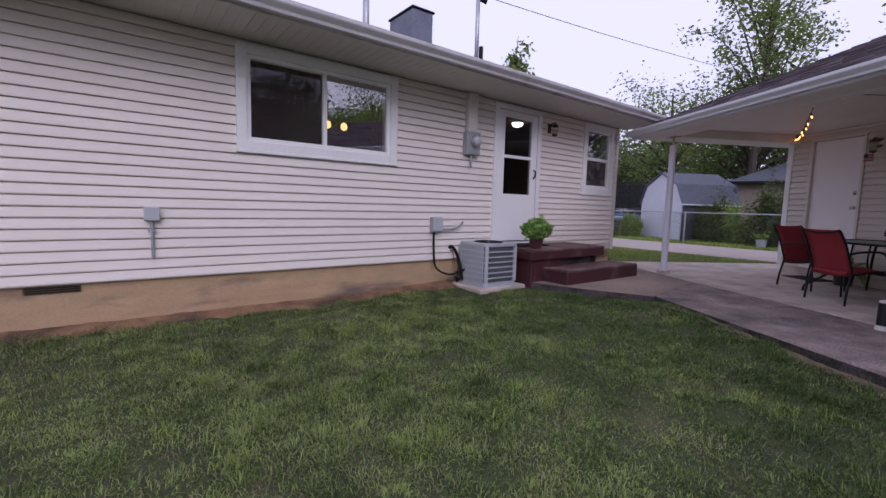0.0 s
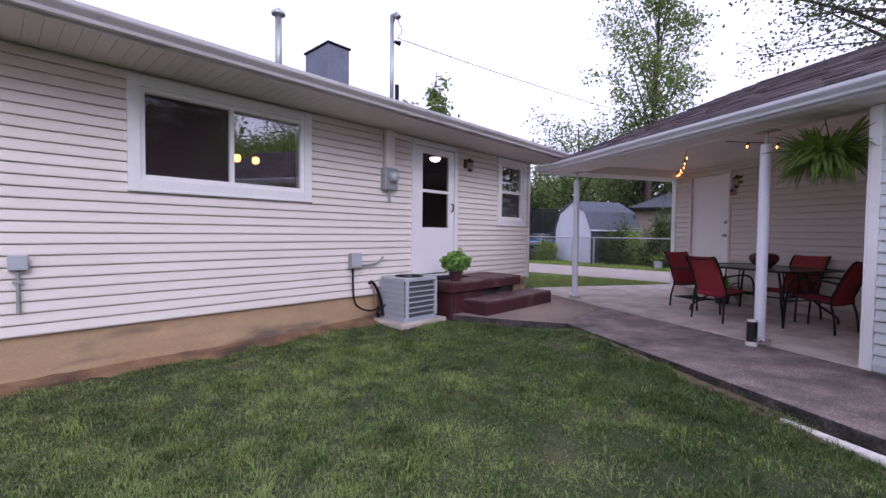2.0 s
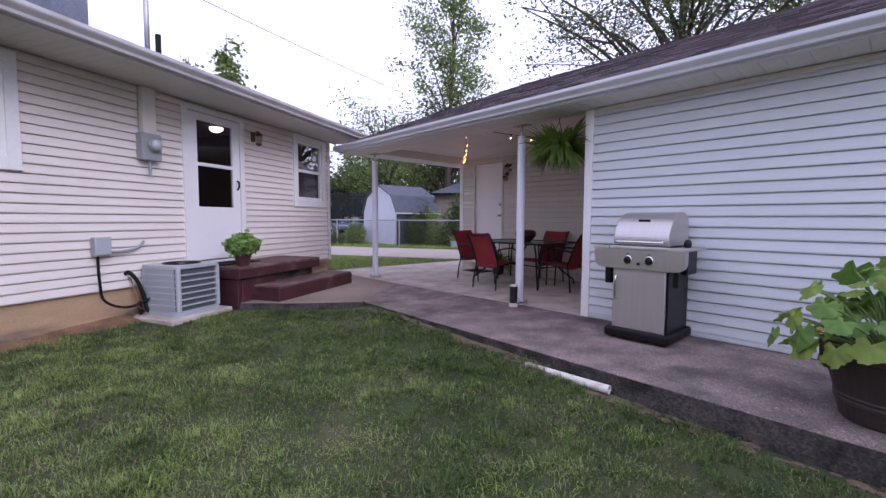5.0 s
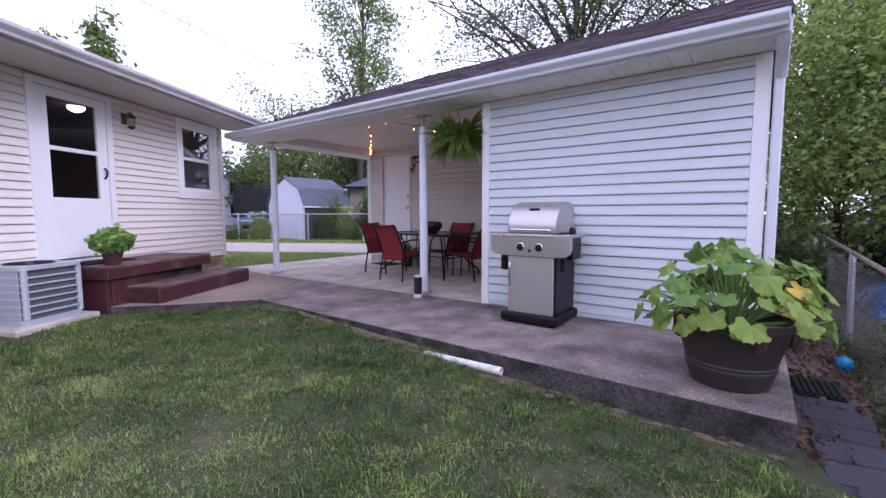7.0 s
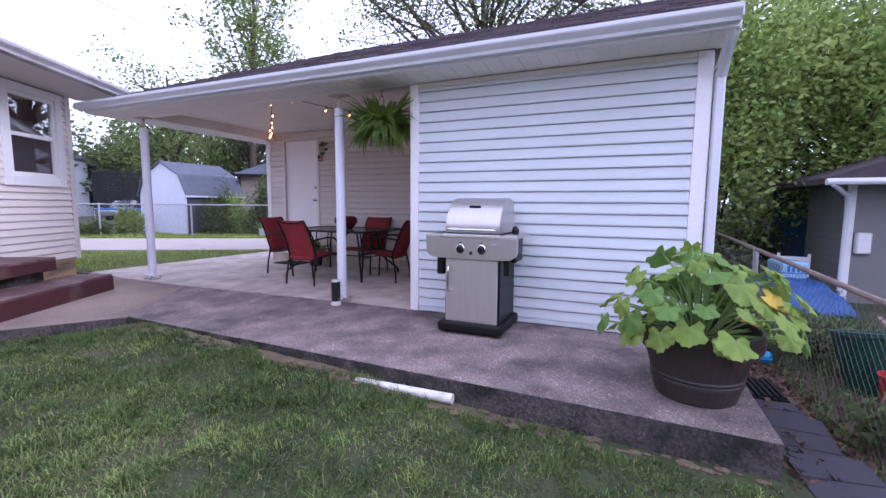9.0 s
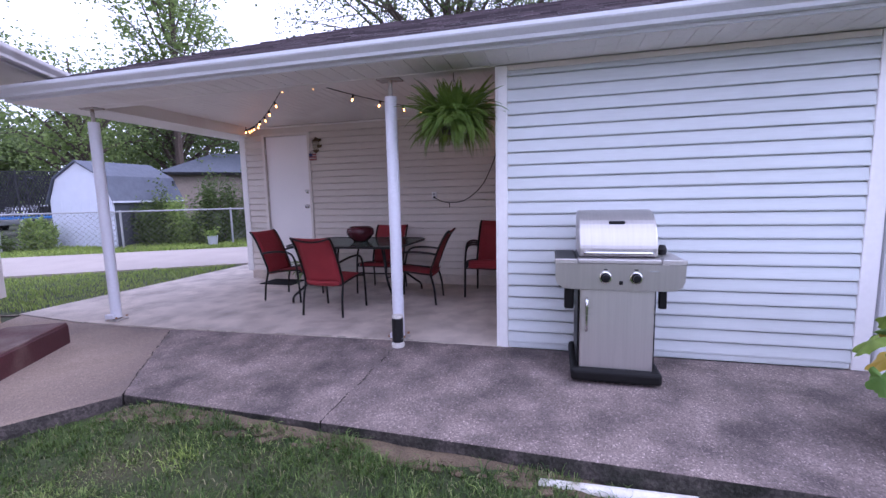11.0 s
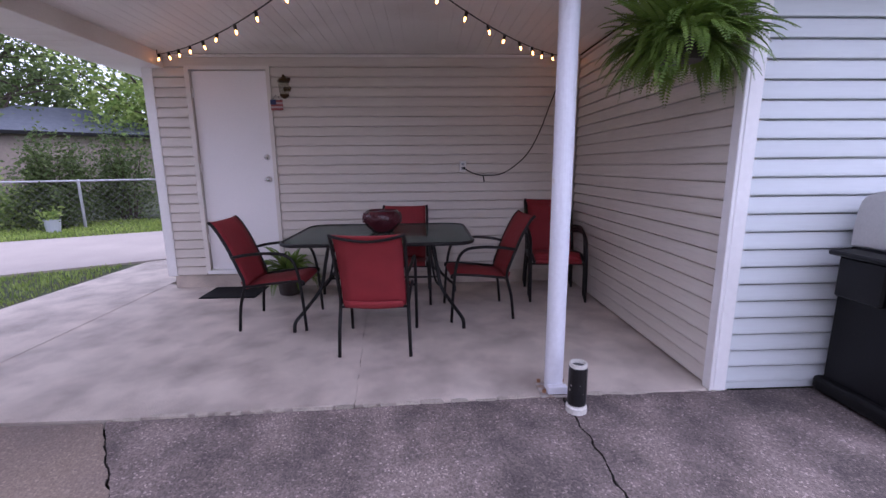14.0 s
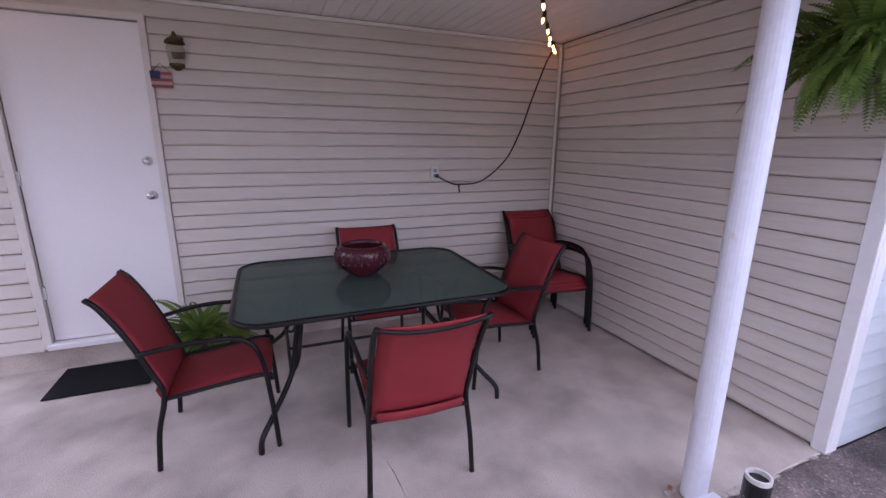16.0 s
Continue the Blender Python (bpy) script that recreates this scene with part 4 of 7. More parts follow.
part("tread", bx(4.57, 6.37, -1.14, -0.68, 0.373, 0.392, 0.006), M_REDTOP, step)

# ---- garage with covered porch ----
GM = pose(4.6, 0, 0, 0, 0, -90)                          # local x runs towards -y, faces -x
BM_ = pose(7.05, 0, 0, 0, 0, -90)
SM = pose(0, 2.07, 0, 0, 0, 180)                         # faces +y, local x runs towards -x
LM = pose(0, 6.50, 0, 0, 0, 180)
front = tagged(part("wall_front", bx(-2.0, 0.48, 0.02, 0.14, 0.19, 2.50), M_GSIDING, m=GM), "white vinyl-sided garage front wall", "wall", kind="structure")
siding(front, pose(0, 0, 0), -2.0, 0.41, 0.25, 2.46, [], M_GSIDING)
part("starter_strip", bx(-1.99, 0.395, -0.014, 0.02, 0.205, 0.248, 0.003), M_GSIDING, front)
part("corner_trim", bx(-2.07, -1.995, -0.022, 0.02, 0.20, 2.48, 0.004), M_TRIM, front)
part("corner_trim_end", bx(0.40, 0.50, -0.022, 0.02, 0.20, 2.48, 0.004), M_TRIM, front)
part("top_trim", bx(-1.99, 0.395, -0.02, 0.0, 2.44, 2.48, 0.003), M_TRIM_BEIGE, front)
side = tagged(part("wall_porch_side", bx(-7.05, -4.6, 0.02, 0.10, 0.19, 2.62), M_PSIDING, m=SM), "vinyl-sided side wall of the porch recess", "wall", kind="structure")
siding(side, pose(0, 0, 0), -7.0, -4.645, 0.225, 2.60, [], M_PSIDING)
part("corner_trim_side", bx(-4.65, -4.58, -0.02, 0.0, 0.20, 2.48, 0.004), M_TRIM, side)
part("corner_conduit", lathe([(0.014, 0.5), (0.014, 2.58)], 10, at=(-7.0, -0.045, 0)), M_TRIM_BEIGE, side, "slim beige conduit")
GD = (-6.07, -5.29, 0.37, 2.475)
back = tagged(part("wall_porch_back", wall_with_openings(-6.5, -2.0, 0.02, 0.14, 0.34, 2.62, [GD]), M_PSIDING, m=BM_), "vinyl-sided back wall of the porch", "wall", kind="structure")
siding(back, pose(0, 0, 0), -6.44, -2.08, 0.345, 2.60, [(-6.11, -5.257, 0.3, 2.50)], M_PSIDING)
part("corner_trim", bx(-6.52, -6.42, -0.022, 0.02, 0.335, 2.60, 0.004), M_TRIM, back)
part("sill_block", bx(-6.46, -2.08, 0.004, 0.14, 0.19, 0.338), M_PORCHC, back, "grey footing under the siding")
left = tagged(part("wall_garage_left", bx(-9.0, -7.07, 0.02, 0.14, 0.34, 2.62), M_GSIDING, m=LM), "vinyl-sided garage end wall", "wall", kind="structure")
siding(left, pose(0, 0, 0), -9.0, -7.09, 0.345, 2.60, [], M_GSIDING)
tagged(part("wall_garage_rear", bx(8.9, 9.0, -0.5, 6.48, 0.1, 2.62), M_GSIDING), "plain rear wall of the garage", "wall", kind="structure")
right = tagged(part("wall_garage_right", bx(4.75, 8.89, -0.46, -0.36, 0.1, 2.62), M_GSIDING), "white vinyl-sided garage side wall", "wall", kind="structure")
siding(right, pose(0, -0.482, 0), 4.69, 8.9, 0.225, 2.60, [], M_GSIDING)
part("corner_trim", bx(4.58, 4.69, -0.508, -0.47, 0.2, 2.48, 0.004), M_TRIM, right)
gdoor = thing("door_2", BM_, "plain white garage door with brass knob and lock", "door", kind="structure")
part("door_casing", wall_with_openings(-6.105, -5.262, -0.024, 0.015, 0.36, 2.50, [(-6.06, -5.30, 0.36, 2.465)]), M_TRIM_BEIGE, gdoor)
gleaf = part("door_leaf", bx(-6.055, -5.305, 0.015, 0.055, 0.40, 2.46, 0.003), M_DOOR, gdoor)
part("threshold", bx(-6.08, -5.28, -0.05, 0.05, 0.355, 0.395, 0.004), M_TRIM, gdoor)
for z, nm in ((1.37, "knob"), (1.60, "deadbolt")):
    bm = lathe([(0.032, 0.0), (0.03, 0.008), (0.012, 0.012), (0.012, 0.03), (0.028, 0.04), (0.026, 0.06), (0.001, 0.065)] if nm == "knob" else [(0.032, 0.0), (0.03, 0.012), (0.018, 0.015), (0.016, 0.025), (0.001, 0.026)], 16)
    bmesh.ops.rotate(bm, verts=bm.verts, cent=(0, 0, 0), matrix=Matrix.Rotation(radians(90), 3, "X"))
    bmesh.ops.translate(bm, verts=bm.verts, vec=(-5.365, 0.016, z))
    part(nm, bm, M_CHROME, gleaf, "worn brass-chrome " + nm, smooth=True)
for z in (0.7, 1.45, 2.2):
    part("hinge", bx(-6.062, -6.045, 0.0, 0.02, z, z + 0.09, 0.003), M_TRIM, gdoor)
# porch ceiling, beams, soffit
ceil = bmesh.new()
y = 2.08
while y < 6.30:
    box(ceil, 4.70, 7.04, y, min(y + 0.0965, 6.3), 2.616, 2.626)
    y += 0.10
box(ceil, 4.70, 7.04, 2.07, 6.32, 2.622, 2.64)
tagged(part("ceiling_porch", ceil, M_GSOFFIT), "pale panelled porch ceiling", "ceiling", kind="structure")
beam = thing("beam", pose(0, 0, 0), "white-clad header beams round the porch", "beam", kind="structure")
part("front_beam", bx(4.56, 4.70, 2.075, 6.43, 2.475, 2.64, 0.004), M_GSOFFIT, beam)
part("side_beam", bx(4.705, 7.04, 6.30, 6.43, 2.475, 2.64, 0.004), M_GSOFFIT, beam)
part("wall_moulding", bx(7.02, 7.045, 2.09, 6.29, 2.585, 2.61, 0.003), M_GSOFFIT, beam)
gs = bmesh.new()
y = -0.58
while y < 6.80:
    box(gs, 4.20, 4.56, y, min(y + 0.145, 6.80), 2.482, 2.492)
    for q in range(3):
        box(gs, 4.34, 4.345, y + 0.03 + q * 0.045, y + 0.045 + q * 0.045, 2.4795, 2.483)
    y += 0.15
box(gs, 4.20, 4.60, -0.58, 6.80, 2.489, 2.50)
x = 4.60
while x < 9.0:
    box(gs, x, x + 0.145, 6.43, 6.80, 2.482, 2.492)
    x += 0.15
box(gs, 4.60, 9.1, 6.43, 6.80, 2.489, 2.50)
tagged(part("ceiling_garage_eave", gs, M_GSOFFIT), "pale vented soffit under the garage eave", "soffit", kind="structure")
groof = thing("roof_garage", pose(0, 0, 0), "brown-shingled hip roof of the garage", "roof", kind="structure")
EX, RX, EZ, PITCH = 4.16, 6.60, 2.612, 0.455
RZ = EZ + PITCH * (RX - EX)
bm = bmesh.new()
v = {n: bm.verts.new(p) for n, p in dict(a=(EX, -0.60, EZ), b=(EX, 6.84, EZ), c=(9.04, 6.84, EZ), d=(9.04, -0.60, EZ), r=(RX, -0.60, RZ), h=(RX, 6.84 - (RX - EX), RZ), a2=(EX, -0.60, EZ - 0.03), b2=(EX, 6.84, EZ - 0.03), c2=(9.04, 6.84, EZ - 0.03), d2=(9.04, -0.60, EZ - 0.03)).items()}
for f in ("abhr", "bch", "cdrh", "dar"):
    bm.faces.new([v[q] for q in f])
for f in (("a2", "b2", "b", "a"), ("b2", "c2", "c", "b"), ("c2", "d2", "d", "c"), ("d2", "a2", "a", "d")):
    bm.faces.new([v[q] for q in f])
part("roof_deck", bm, M_SHINGLE, groof)
sh = bmesh.new()
row = 0
x = EX - 0.015
while x < RX - 0.05:
    y1 = 6.84 - max(0, x - EX) - 0.03
    y = -0.61 - (row % 2) * 0.12 - random.random() * 0.1
    while y < y1:
        w = random.choice((0.14, 0.2, 0.26, 0.31))
        ya, yb = max(y, -0.61), min(y + w - 0.006, y1)
        if yb - ya > 0.03:
            lift = random.choice((0.004, 0.008, 0.013))
            z = EZ + PITCH * (x - EX)
            vs = [sh.verts.new(p) for p in ((x, ya, z + 0.002), (x, yb, z + 0.002), (x, yb, z + 0.008 + lift), (x, ya, z + 0.008 + lift), (x + 0.155, ya, z + 0.004 + 0.155 * PITCH), (x + 0.155, yb, z + 0.004 + 0.155 * PITCH))]
            for f in ((0, 3, 2, 1), (3, 4, 5, 2), (0, 4, 3), (1, 2, 5)):
                sh.faces.new([vs[i] for i in f])
        y += w
    x += 0.13
    row += 1
tagged(part("shingles", sh, M_SHINGLE, groof), kind="stuff")
part("fascia", bx(EX + 0.02, EX + 0.04, -0.59, 6.82, 2.485, 2.605, 0.003), M_GUTTER, groof)
part("side_fascia", bx(EX + 0.045, 9.0, 6.80, 6.82, 2.48, 2.605, 0.003), M_GSOFFIT, groof)
part("rake_board", bx(EX + 0.045, 9.0, -0.60, -0.58, 2.48, 2.62, 0.003), M_TRIM, groof)
gut = gutter(groof, -6.84, 0.58, 0.0, 2.508, M_GUTTER, 0.115, 0.092)
for ob in [o for o in groof.children if o.name.split(".")[0] in ("gutter", "end_cap")]:
    ob.matrix_basis = pose(EX + 0.02, 0, 0, 0, 0, -90)
gable = bmesh.new()
vs = [gable.verts.new((x, yy, z)) for yy in (-0.48, -0.40) for x, z in ((4.3, 2.62), (8.9, 2.62), (RX, RZ - 0.09))]
for f in ((0, 1, 2), (5, 4, 3), (0, 3, 4, 1), (1, 4, 5, 2), (2, 5, 3, 0)):
    gable.faces.new([vs[i] for i in f])
tagged(part("wall_gable", gable, M_GSIDING), "white gable end of the garage", "wall", kind="structure")
dsp = thing("downspout", pose(4.6, -0.56, 0), "pale blue-white downspout on the garage corner", "downspout")
part("drop", bx(-0.045, 0.03, -0.03, 0.04, 0.2, 2.32, 0.012), M_GUTTER, dsp)
part("elbow", tube(curve([(-0.36, 0.0, 2.56), (-0.34, 0.0, 2.48), (-0.12, 0.0, 2.38), (-0.01, 0, 2.28)], 4), 0.042, 8), M_GUTTER, dsp)
part("shoe", tube([(0.0, 0, 0.26), (-0.04, 0, 0.2), (-0.16, -0.02, 0.16)], 0.042, 8), M_GUTTER, dsp)


def porch_post(y):
    p = thing("porch_post", pose(4.63, y, 0.2), "white-painted round steel porch post with rusty base", "post", "porch posts")
    part("shaft", lathe([(0.052, 0.03), (0.052, 2.12), (0.048, 2.13)], 24), M_WHITEPOST, p, smooth=False)
    part("jack_screw", lathe([(0.018, 2.12), (0.018, 2.265)], 10), M_JACK, p)
    part("top_plate", bx(-0.06, 0.06, -0.10, 0.10, 2.262, 2.274), M_JACK, p)
    part("base_plate", bx(-0.075, 0.075, -0.085, 0.085, 0.0, 0.016, 0.004), M_JACK, p)
    part("flange", bx(-0.09, -0.05, -0.055, 0.055, 0.03, 0.075, 0.004), M_WHITEPOST, p)
    for a, b in ((-0.06, -0.07), (-0.06, 0.07), (0.06, 0.07), (0.06, -0.07)):
        part("bolt", lathe([(0.011, 0.03), (0.011, 0.045)], 6, at=(a, b, 0)), M_RUST, p)
    return p


porch_post(2.99)
porch_post(6.32)

# ---- porch furniture ----
def sling(rows, half, thick=0.008):
    """A fabric panel over a profile of (y, z) points, with a slight sag between the rails."""
    bm = bmesh.new()
    n = 6
    grid = []
    for side in (0, 1):
        g = []
        for i, (y, z) in enumerate(rows):
            a, b = rows[max(i - 1, 0)], rows[min(i + 1, len(rows) - 1)]
            d = Vector((b[0] - a[0], b[1] - a[1])).normalized()
            nrm = Vector((-d.y, d.x))
            line = []
            for k in range(n + 1):
                x = -half + 2 * half * k / n
                sag = -0.012 * (1 - (x / half) ** 2) + (thick if side else 0)
                line.append(bm.verts.new((x, y + nrm.x * sag, z + nrm.y * sag)))
            g.append(line)
        grid.append(g)
    m = len(rows)
    for i in range(m - 1):
        for k in range(n):
            bm.faces.new((grid[0][i][k], grid[0][i + 1][k], grid[0][i + 1][k + 1], grid[0][i][k + 1]))
            bm.faces.new((grid[1][i][k], grid[1][i][k + 1], grid[1][i + 1][k + 1], grid[1][i + 1][k]))
    for i in range(m - 1):
        for k in (0, n):
            bm.faces.new((grid[0][i][k], grid[1][i][k], grid[1][i + 1][k], grid[0][i + 1][k]))
    for i in (0, m - 1):
        for k in range(n):
            bm.faces.new((grid[0][i][k], grid[0][i][k + 1], grid[1][i][k + 1], grid[1][i][k]))
    bmesh.ops.recalc_face_normals(bm, faces=bm.faces)
    return bm


def patio_chair(m, label, group="chairs of the patio set"):
    """Sling chair, faces +y."""
    c = thing("patio_chair", m, label, "chair", group)
    back_line = curve([(0, -0.20, 0.36), (0, -0.235, 0.48), (0, -0.31, 0.68), (0, -0.385, 0.82), (0, -0.43, 0.875)], 3)
    part("seat", sling([(0.255, 0.375), (0.245, 0.40), (0.20, 0.408), (0.05, 0.385), (-0.10, 0.365), (-0.20, 0.355)], 0.215), M_SLING, c, smooth=True)
    part("backrest", sling([(p.y, p.z) for p in back_line][::-1], 0.215), M_SLING, c, smooth=True)
    part("rear_valance", sling([(-0.245, 0.395), (-0.225, 0.345), (-0.20, 0.335)], 0.20), M_SLING, c, smooth=True)
    for s in (-1, 1):
        x = 0.232 * s
        part("back_post", tube(curve([(x * 1.06, -0.265, 0.0), (x * 1.03, -0.245, 0.2), (x, -0.205, 0.38), (x, -0.24, 0.50), (x, -0.315, 0.69), (x, -0.39, 0.83), (x * 0.98, -0.435, 0.878)], 4), 0.0125, 8), M_FRAME, c, smooth=True)
        part("front_leg", tube(curve([(x * 1.12, 0.27, 0.0), (x * 1.12, 0.255, 0.25), (x * 1.12, 0.225, 0.50), (x * 1.12, 0.16, 0.61), (x * 1.12, 0.02, 0.635), (x * 1.1, -0.15, 0.625), (x * 1.02, -0.285, 0.60)], 4), 0.0125, 8), M_FRAME, c, smooth=True)
        part("seat_rail", tube(curve([(x * 1.0, 0.262, 0.37), (x, 0.245, 0.402), (x, 0.05, 0.39), (x, -0.20, 0.36)], 4), 0.011, 8), M_FRAME, c, smooth=True)
    part("top_bar", tube(curve([(-0.225, -0.435, 0.872), (-0.12, -0.42, 0.845), (0, -0.41, 0.832), (0.12, -0.42, 0.845), (0.225, -0.435, 0.872)], 4), 0.010, 8), M_FRAME, c, smooth=True)
    part("front_bar", tube([(-0.255, 0.245, 0.37), (0.255, 0.245, 0.37)], 0.010, 8), M_FRAME, c, smooth=True)
    part("rear_bar", tube([(-0.23, -0.215, 0.345), (0.23, -0.215, 0.345)], 0.010, 8), M_FRAME, c, smooth=True)
    return c


F = 0.202
chair = patio_chair(pose(5.42, 4.065, F, 0, 0, -92), "red sling patio chair with dark tube frame at the table")
copy_thing(chair, pose(5.94, 4.945, F, 0, 0, 179))
copy_thing(chair, pose(6.06, 3.255, F, 0, 0, 4))
copy_thing(chair, pose(6.53, 3.93, F, 0, 0, 89))
st = copy_thing(chair, pose(6.52, 2.43, F, 0, 0, 84))
st["label"] = "red sling patio chair stacked in the porch corner"
st3 = copy_thing(chair, pose(6.57, 2.435, F + 0.05, 0, 0, 84))
st3["label"] = "red sling patio chair on top of the corner stack"
st2 = copy_thing(chair, pose(6.545, 2.432, F + 0.025, 0, 0, 84))
st2["label"] = "red sling patio chair nested on another in the corner"

table = thing("patio_table", pose(6.16, 4.09, F), "rectangular dark-framed patio table with green glass top", "table")


def rr(hx, hy, r, n=6):
    return round_rect(hx, hy, r, n)


part("tabletop", prism(rr(0.565, 0.745, 0.16), 0.705, 0.712), M_TABLEG, table, "tinted green pebbled glass")
part("rim", tube([(x, y, 0.706) for x, y in rr(0.575, 0.755, 0.165)], 0.014, 8, closed=True), M_FRAME, table, smooth=True)
for sy in (-1, 1):
    for sx in (-1, 1):
        part("leg", tube(curve([(0.26 * sx, 0.42 * sy, 0.695), (0.27 * sx, 0.46 * sy, 0.50), (0.31 * sx, 0.50 * sy, 0.30), (0.43 * sx, 0.60 * sy, 0.16), (0.51 * sx, 0.665 * sy, 0.08), (0.52 * sx, 0.675 * sy, 0.0)], 5), 0.0145, 8), M_FRAME, table, smooth=True)
        part("leg_brace", tube(curve([(0.14 * sx, 0.40 * sy, 0.695), (0.15 * sx, 0.43 * sy, 0.45), (0.22 * sx, 0.46 * sy, 0.32), (0.32 * sx, 0.51 * sy, 0.29)], 5), 0.010, 8), M_FRAME, table, smooth=True)
    part("end_stretcher", tube([(-0.31, 0.50 * sy, 0.30), (0.31, 0.50 * sy, 0.30)], 0.010, 8), M_FRAME, table)
    part("top_support", tube([(-0.50, 0.42 * sy, 0.69), (0.50, 0.42 * sy, 0.69)], 0.011, 8), M_FRAME, table)
part("long_stretcher", tube([(0, -0.50, 0.30), (0, 0.50, 0.30)], 0.010, 8), M_FRAME, table)
bowl = thing("bowl", pose(6.24, 4.10, F + 0.714) @ Matrix.Diagonal((1.18, 1.18, 1.1, 1)), "round dark red glazed bowl on the patio table", "bowl")
part("body", lathe([(0.075, 0.0), (0.085, 0.012), (0.125, 0.05), (0.145, 0.10), (0.14, 0.145), (0.12, 0.172), (0.112, 0.175), (0.13, 0.14), (0.132, 0.10), (0.10, 0.04), (0.01, 0.02)], 32), M_BOWL, bowl, smooth=True)
dots = bmesh.new()
for r_ in range(4):
    for k in range(26):
        a = 2 * math.pi * (k + 0.5 * (r_ % 2)) / 26
        rad, z = ((0.143, 0.085), (0.1455, 0.107), (0.143, 0.128), (0.137, 0.148))[r_]
        bmesh.ops.create_icosphere(dots, subdivisions=1, radius=0.009, matrix=Matrix.Translation((rad * math.cos(a), rad * math.sin(a), z)))
tagged(part("studs", dots, M_BOWL, bowl, "raised scale pattern"), kind="stuff")
mat2 = tagged(part("doormat", bx(6.60, 7.0, 5.44, 6.0, F, F + 0.012, 0.004), M_MAT), "dark rubber doormat before the garage door", "doormat")


# ---- leaves ----
def leaf_cards(rng, centres, spread, size, n, flat=0.0, shape=1.0):
    """n diamond leaves scattered round the centres: arrays of corners and faces."""
    c = centres[rng.integers(0, len(centres), n)] + rng.normal(0, 1, (n, 3)) * spread
    a = rng.normal(0, 1, (n, 3)); a[:, 2] *= 0.6
    a /= np.linalg.norm(a, axis=1)[:, None]
    b = rng.normal(0, 1, (n, 3)); b[:, 2] *= (1 - flat)
    b = np.cross(a, b); b /= np.linalg.norm(b, axis=1)[:, None] + 1e-9
    s = size * rng.uniform(0.6, 1.25, (n, 1))
    nrm = np.cross(a, b) * s * 0.15
    v = np.stack([c - a * s * 0.5, c + b * s * 0.3 * shape + nrm, c + a * s * 0.55, c - b * s * 0.3 * shape + nrm], 1).reshape(-1, 3)
    f = np.arange(4 * n).reshape(n, 4)
    return v, f


def tree(x, y, height, crown_r, crown_low, trunk_r, leaves, size, material, label, seed, limbs=9, spread=0.45, lean=(0, 0), narrow=False, name="tree", cat="tree", z0=0.0):
    rng = np.random.default_rng(seed)
    t = thing(name, pose(x, y, z0), label, cat)
    top = Vector((lean[0], lean[1], height * 0.93))
    trunk = curve([(0, 0, -0.3), (rng.normal(0, 0.08), rng.normal(0, 0.08), height * 0.25), (lean[0] * 0.5 + rng.normal(0, 0.12), lean[1] * 0.5 + rng.normal(0, 0.12), height * 0.55), top], 5)
    n = len(trunk)
    bm = tube(trunk, [trunk_r * (1.15 - 1.05 * k / (n - 1)) for k in range(n)], 8)
    tips = []
    for k in range(limbs):
        f = (k + rng.uniform(0.1, 0.9)) / limbs
        h = crown_low + (height * 0.9 - crown_low) * f
        base = trunk[min(n - 1, max(1, int(h * 0.85 / height * n)))]
        a = k * 2.4 + rng.uniform(-0.5, 0.5)
        wide = crown_r * ((1 - f) ** 0.8 * 0.9 + 0.12 if narrow else math.sqrt(max(0.05, 1 - (1.7 * f - 0.75) ** 2 * 0.8)))
        ln = wide * rng.uniform(0.7, 1.05)
        end = Vector((math.cos(a) * ln, math.sin(a) * ln, h + ln * rng.uniform(0.0, 0.5)))
        end.x += lean[0] * f; end.y += lean[1] * f
        mid = base.lerp(end, 0.5) + Vector((0, 0, 0.1 * ln))
        line = curve([base, mid, end], 4)
        r0 = trunk_r * 0.42 * (1 - 0.6 * f)
        tube(line, [r0 * (1 - 0.85 * i / (len(line) - 1)) for i in range(len(line))], 5, bm)
        for j in range(5):
            p = line[rng.integers(3, len(line))]
            q = p + Vector((rng.normal(0, 1), rng.normal(0, 1), rng.normal(0.25, 0.6))) * ln * 0.3
            tube([p, p.lerp(q, 0.5) + Vector((0, 0, 0.04)), q], [r0 * 0.3, r0 * 0.2, r0 * 0.08], 4, bm)
            tips += [q, p.lerp(q, 0.6)]
        tips += [line[-1], line[-3]]
    part("trunk", bm, M_BARK, t)
    tips = np.array([tuple(p) for p in tips])
    v, f = leaf_cards(rng, tips, spread, size, leaves)
    fast_mesh("crown", v, f, material, t)
    return t


def bush(x, y, rx, ry, h, leaves, size, material, label, seed, z0=0.1, name="bush"):
    rng = np.random.default_rng(seed)
    b = thing(name, pose(x, y, z0), label, "bush")
    bm = bmesh.new()
    cs = []
    for k in range(16):
        a, f = rng.uniform(0, 6.28), rng.uniform(0.3, 1.0)
        hh = h * rng.uniform(0.35, 0.95) * (1.15 - 0.4 * f)
        e = (math.cos(a) * rx * f * 0.85, math.sin(a) * ry * f * 0.85, hh)
        tube([(e[0] * 0.15, e[1] * 0.15, -0.1), (e[0] * 0.5, e[1] * 0.5, hh * 0.55), e], [0.025, 0.016, 0.006], 5, bm)
        cs += [e, (e[0] * 0.75, e[1] * 0.75, hh * 0.7), (e[0] * 0.9, e[1] * 0.9, hh * 0.4)]
    part("stem", bm, M_BARK, b)
    v, f = leaf_cards(rng, np.array(cs), np.array([rx * 0.16, ry * 0.16, h * 0.13]), size, leaves)
    v[:, 2] = np.maximum(v[:, 2], 0.0)
    fast_mesh("foliage", v, f, material, b)
    return b


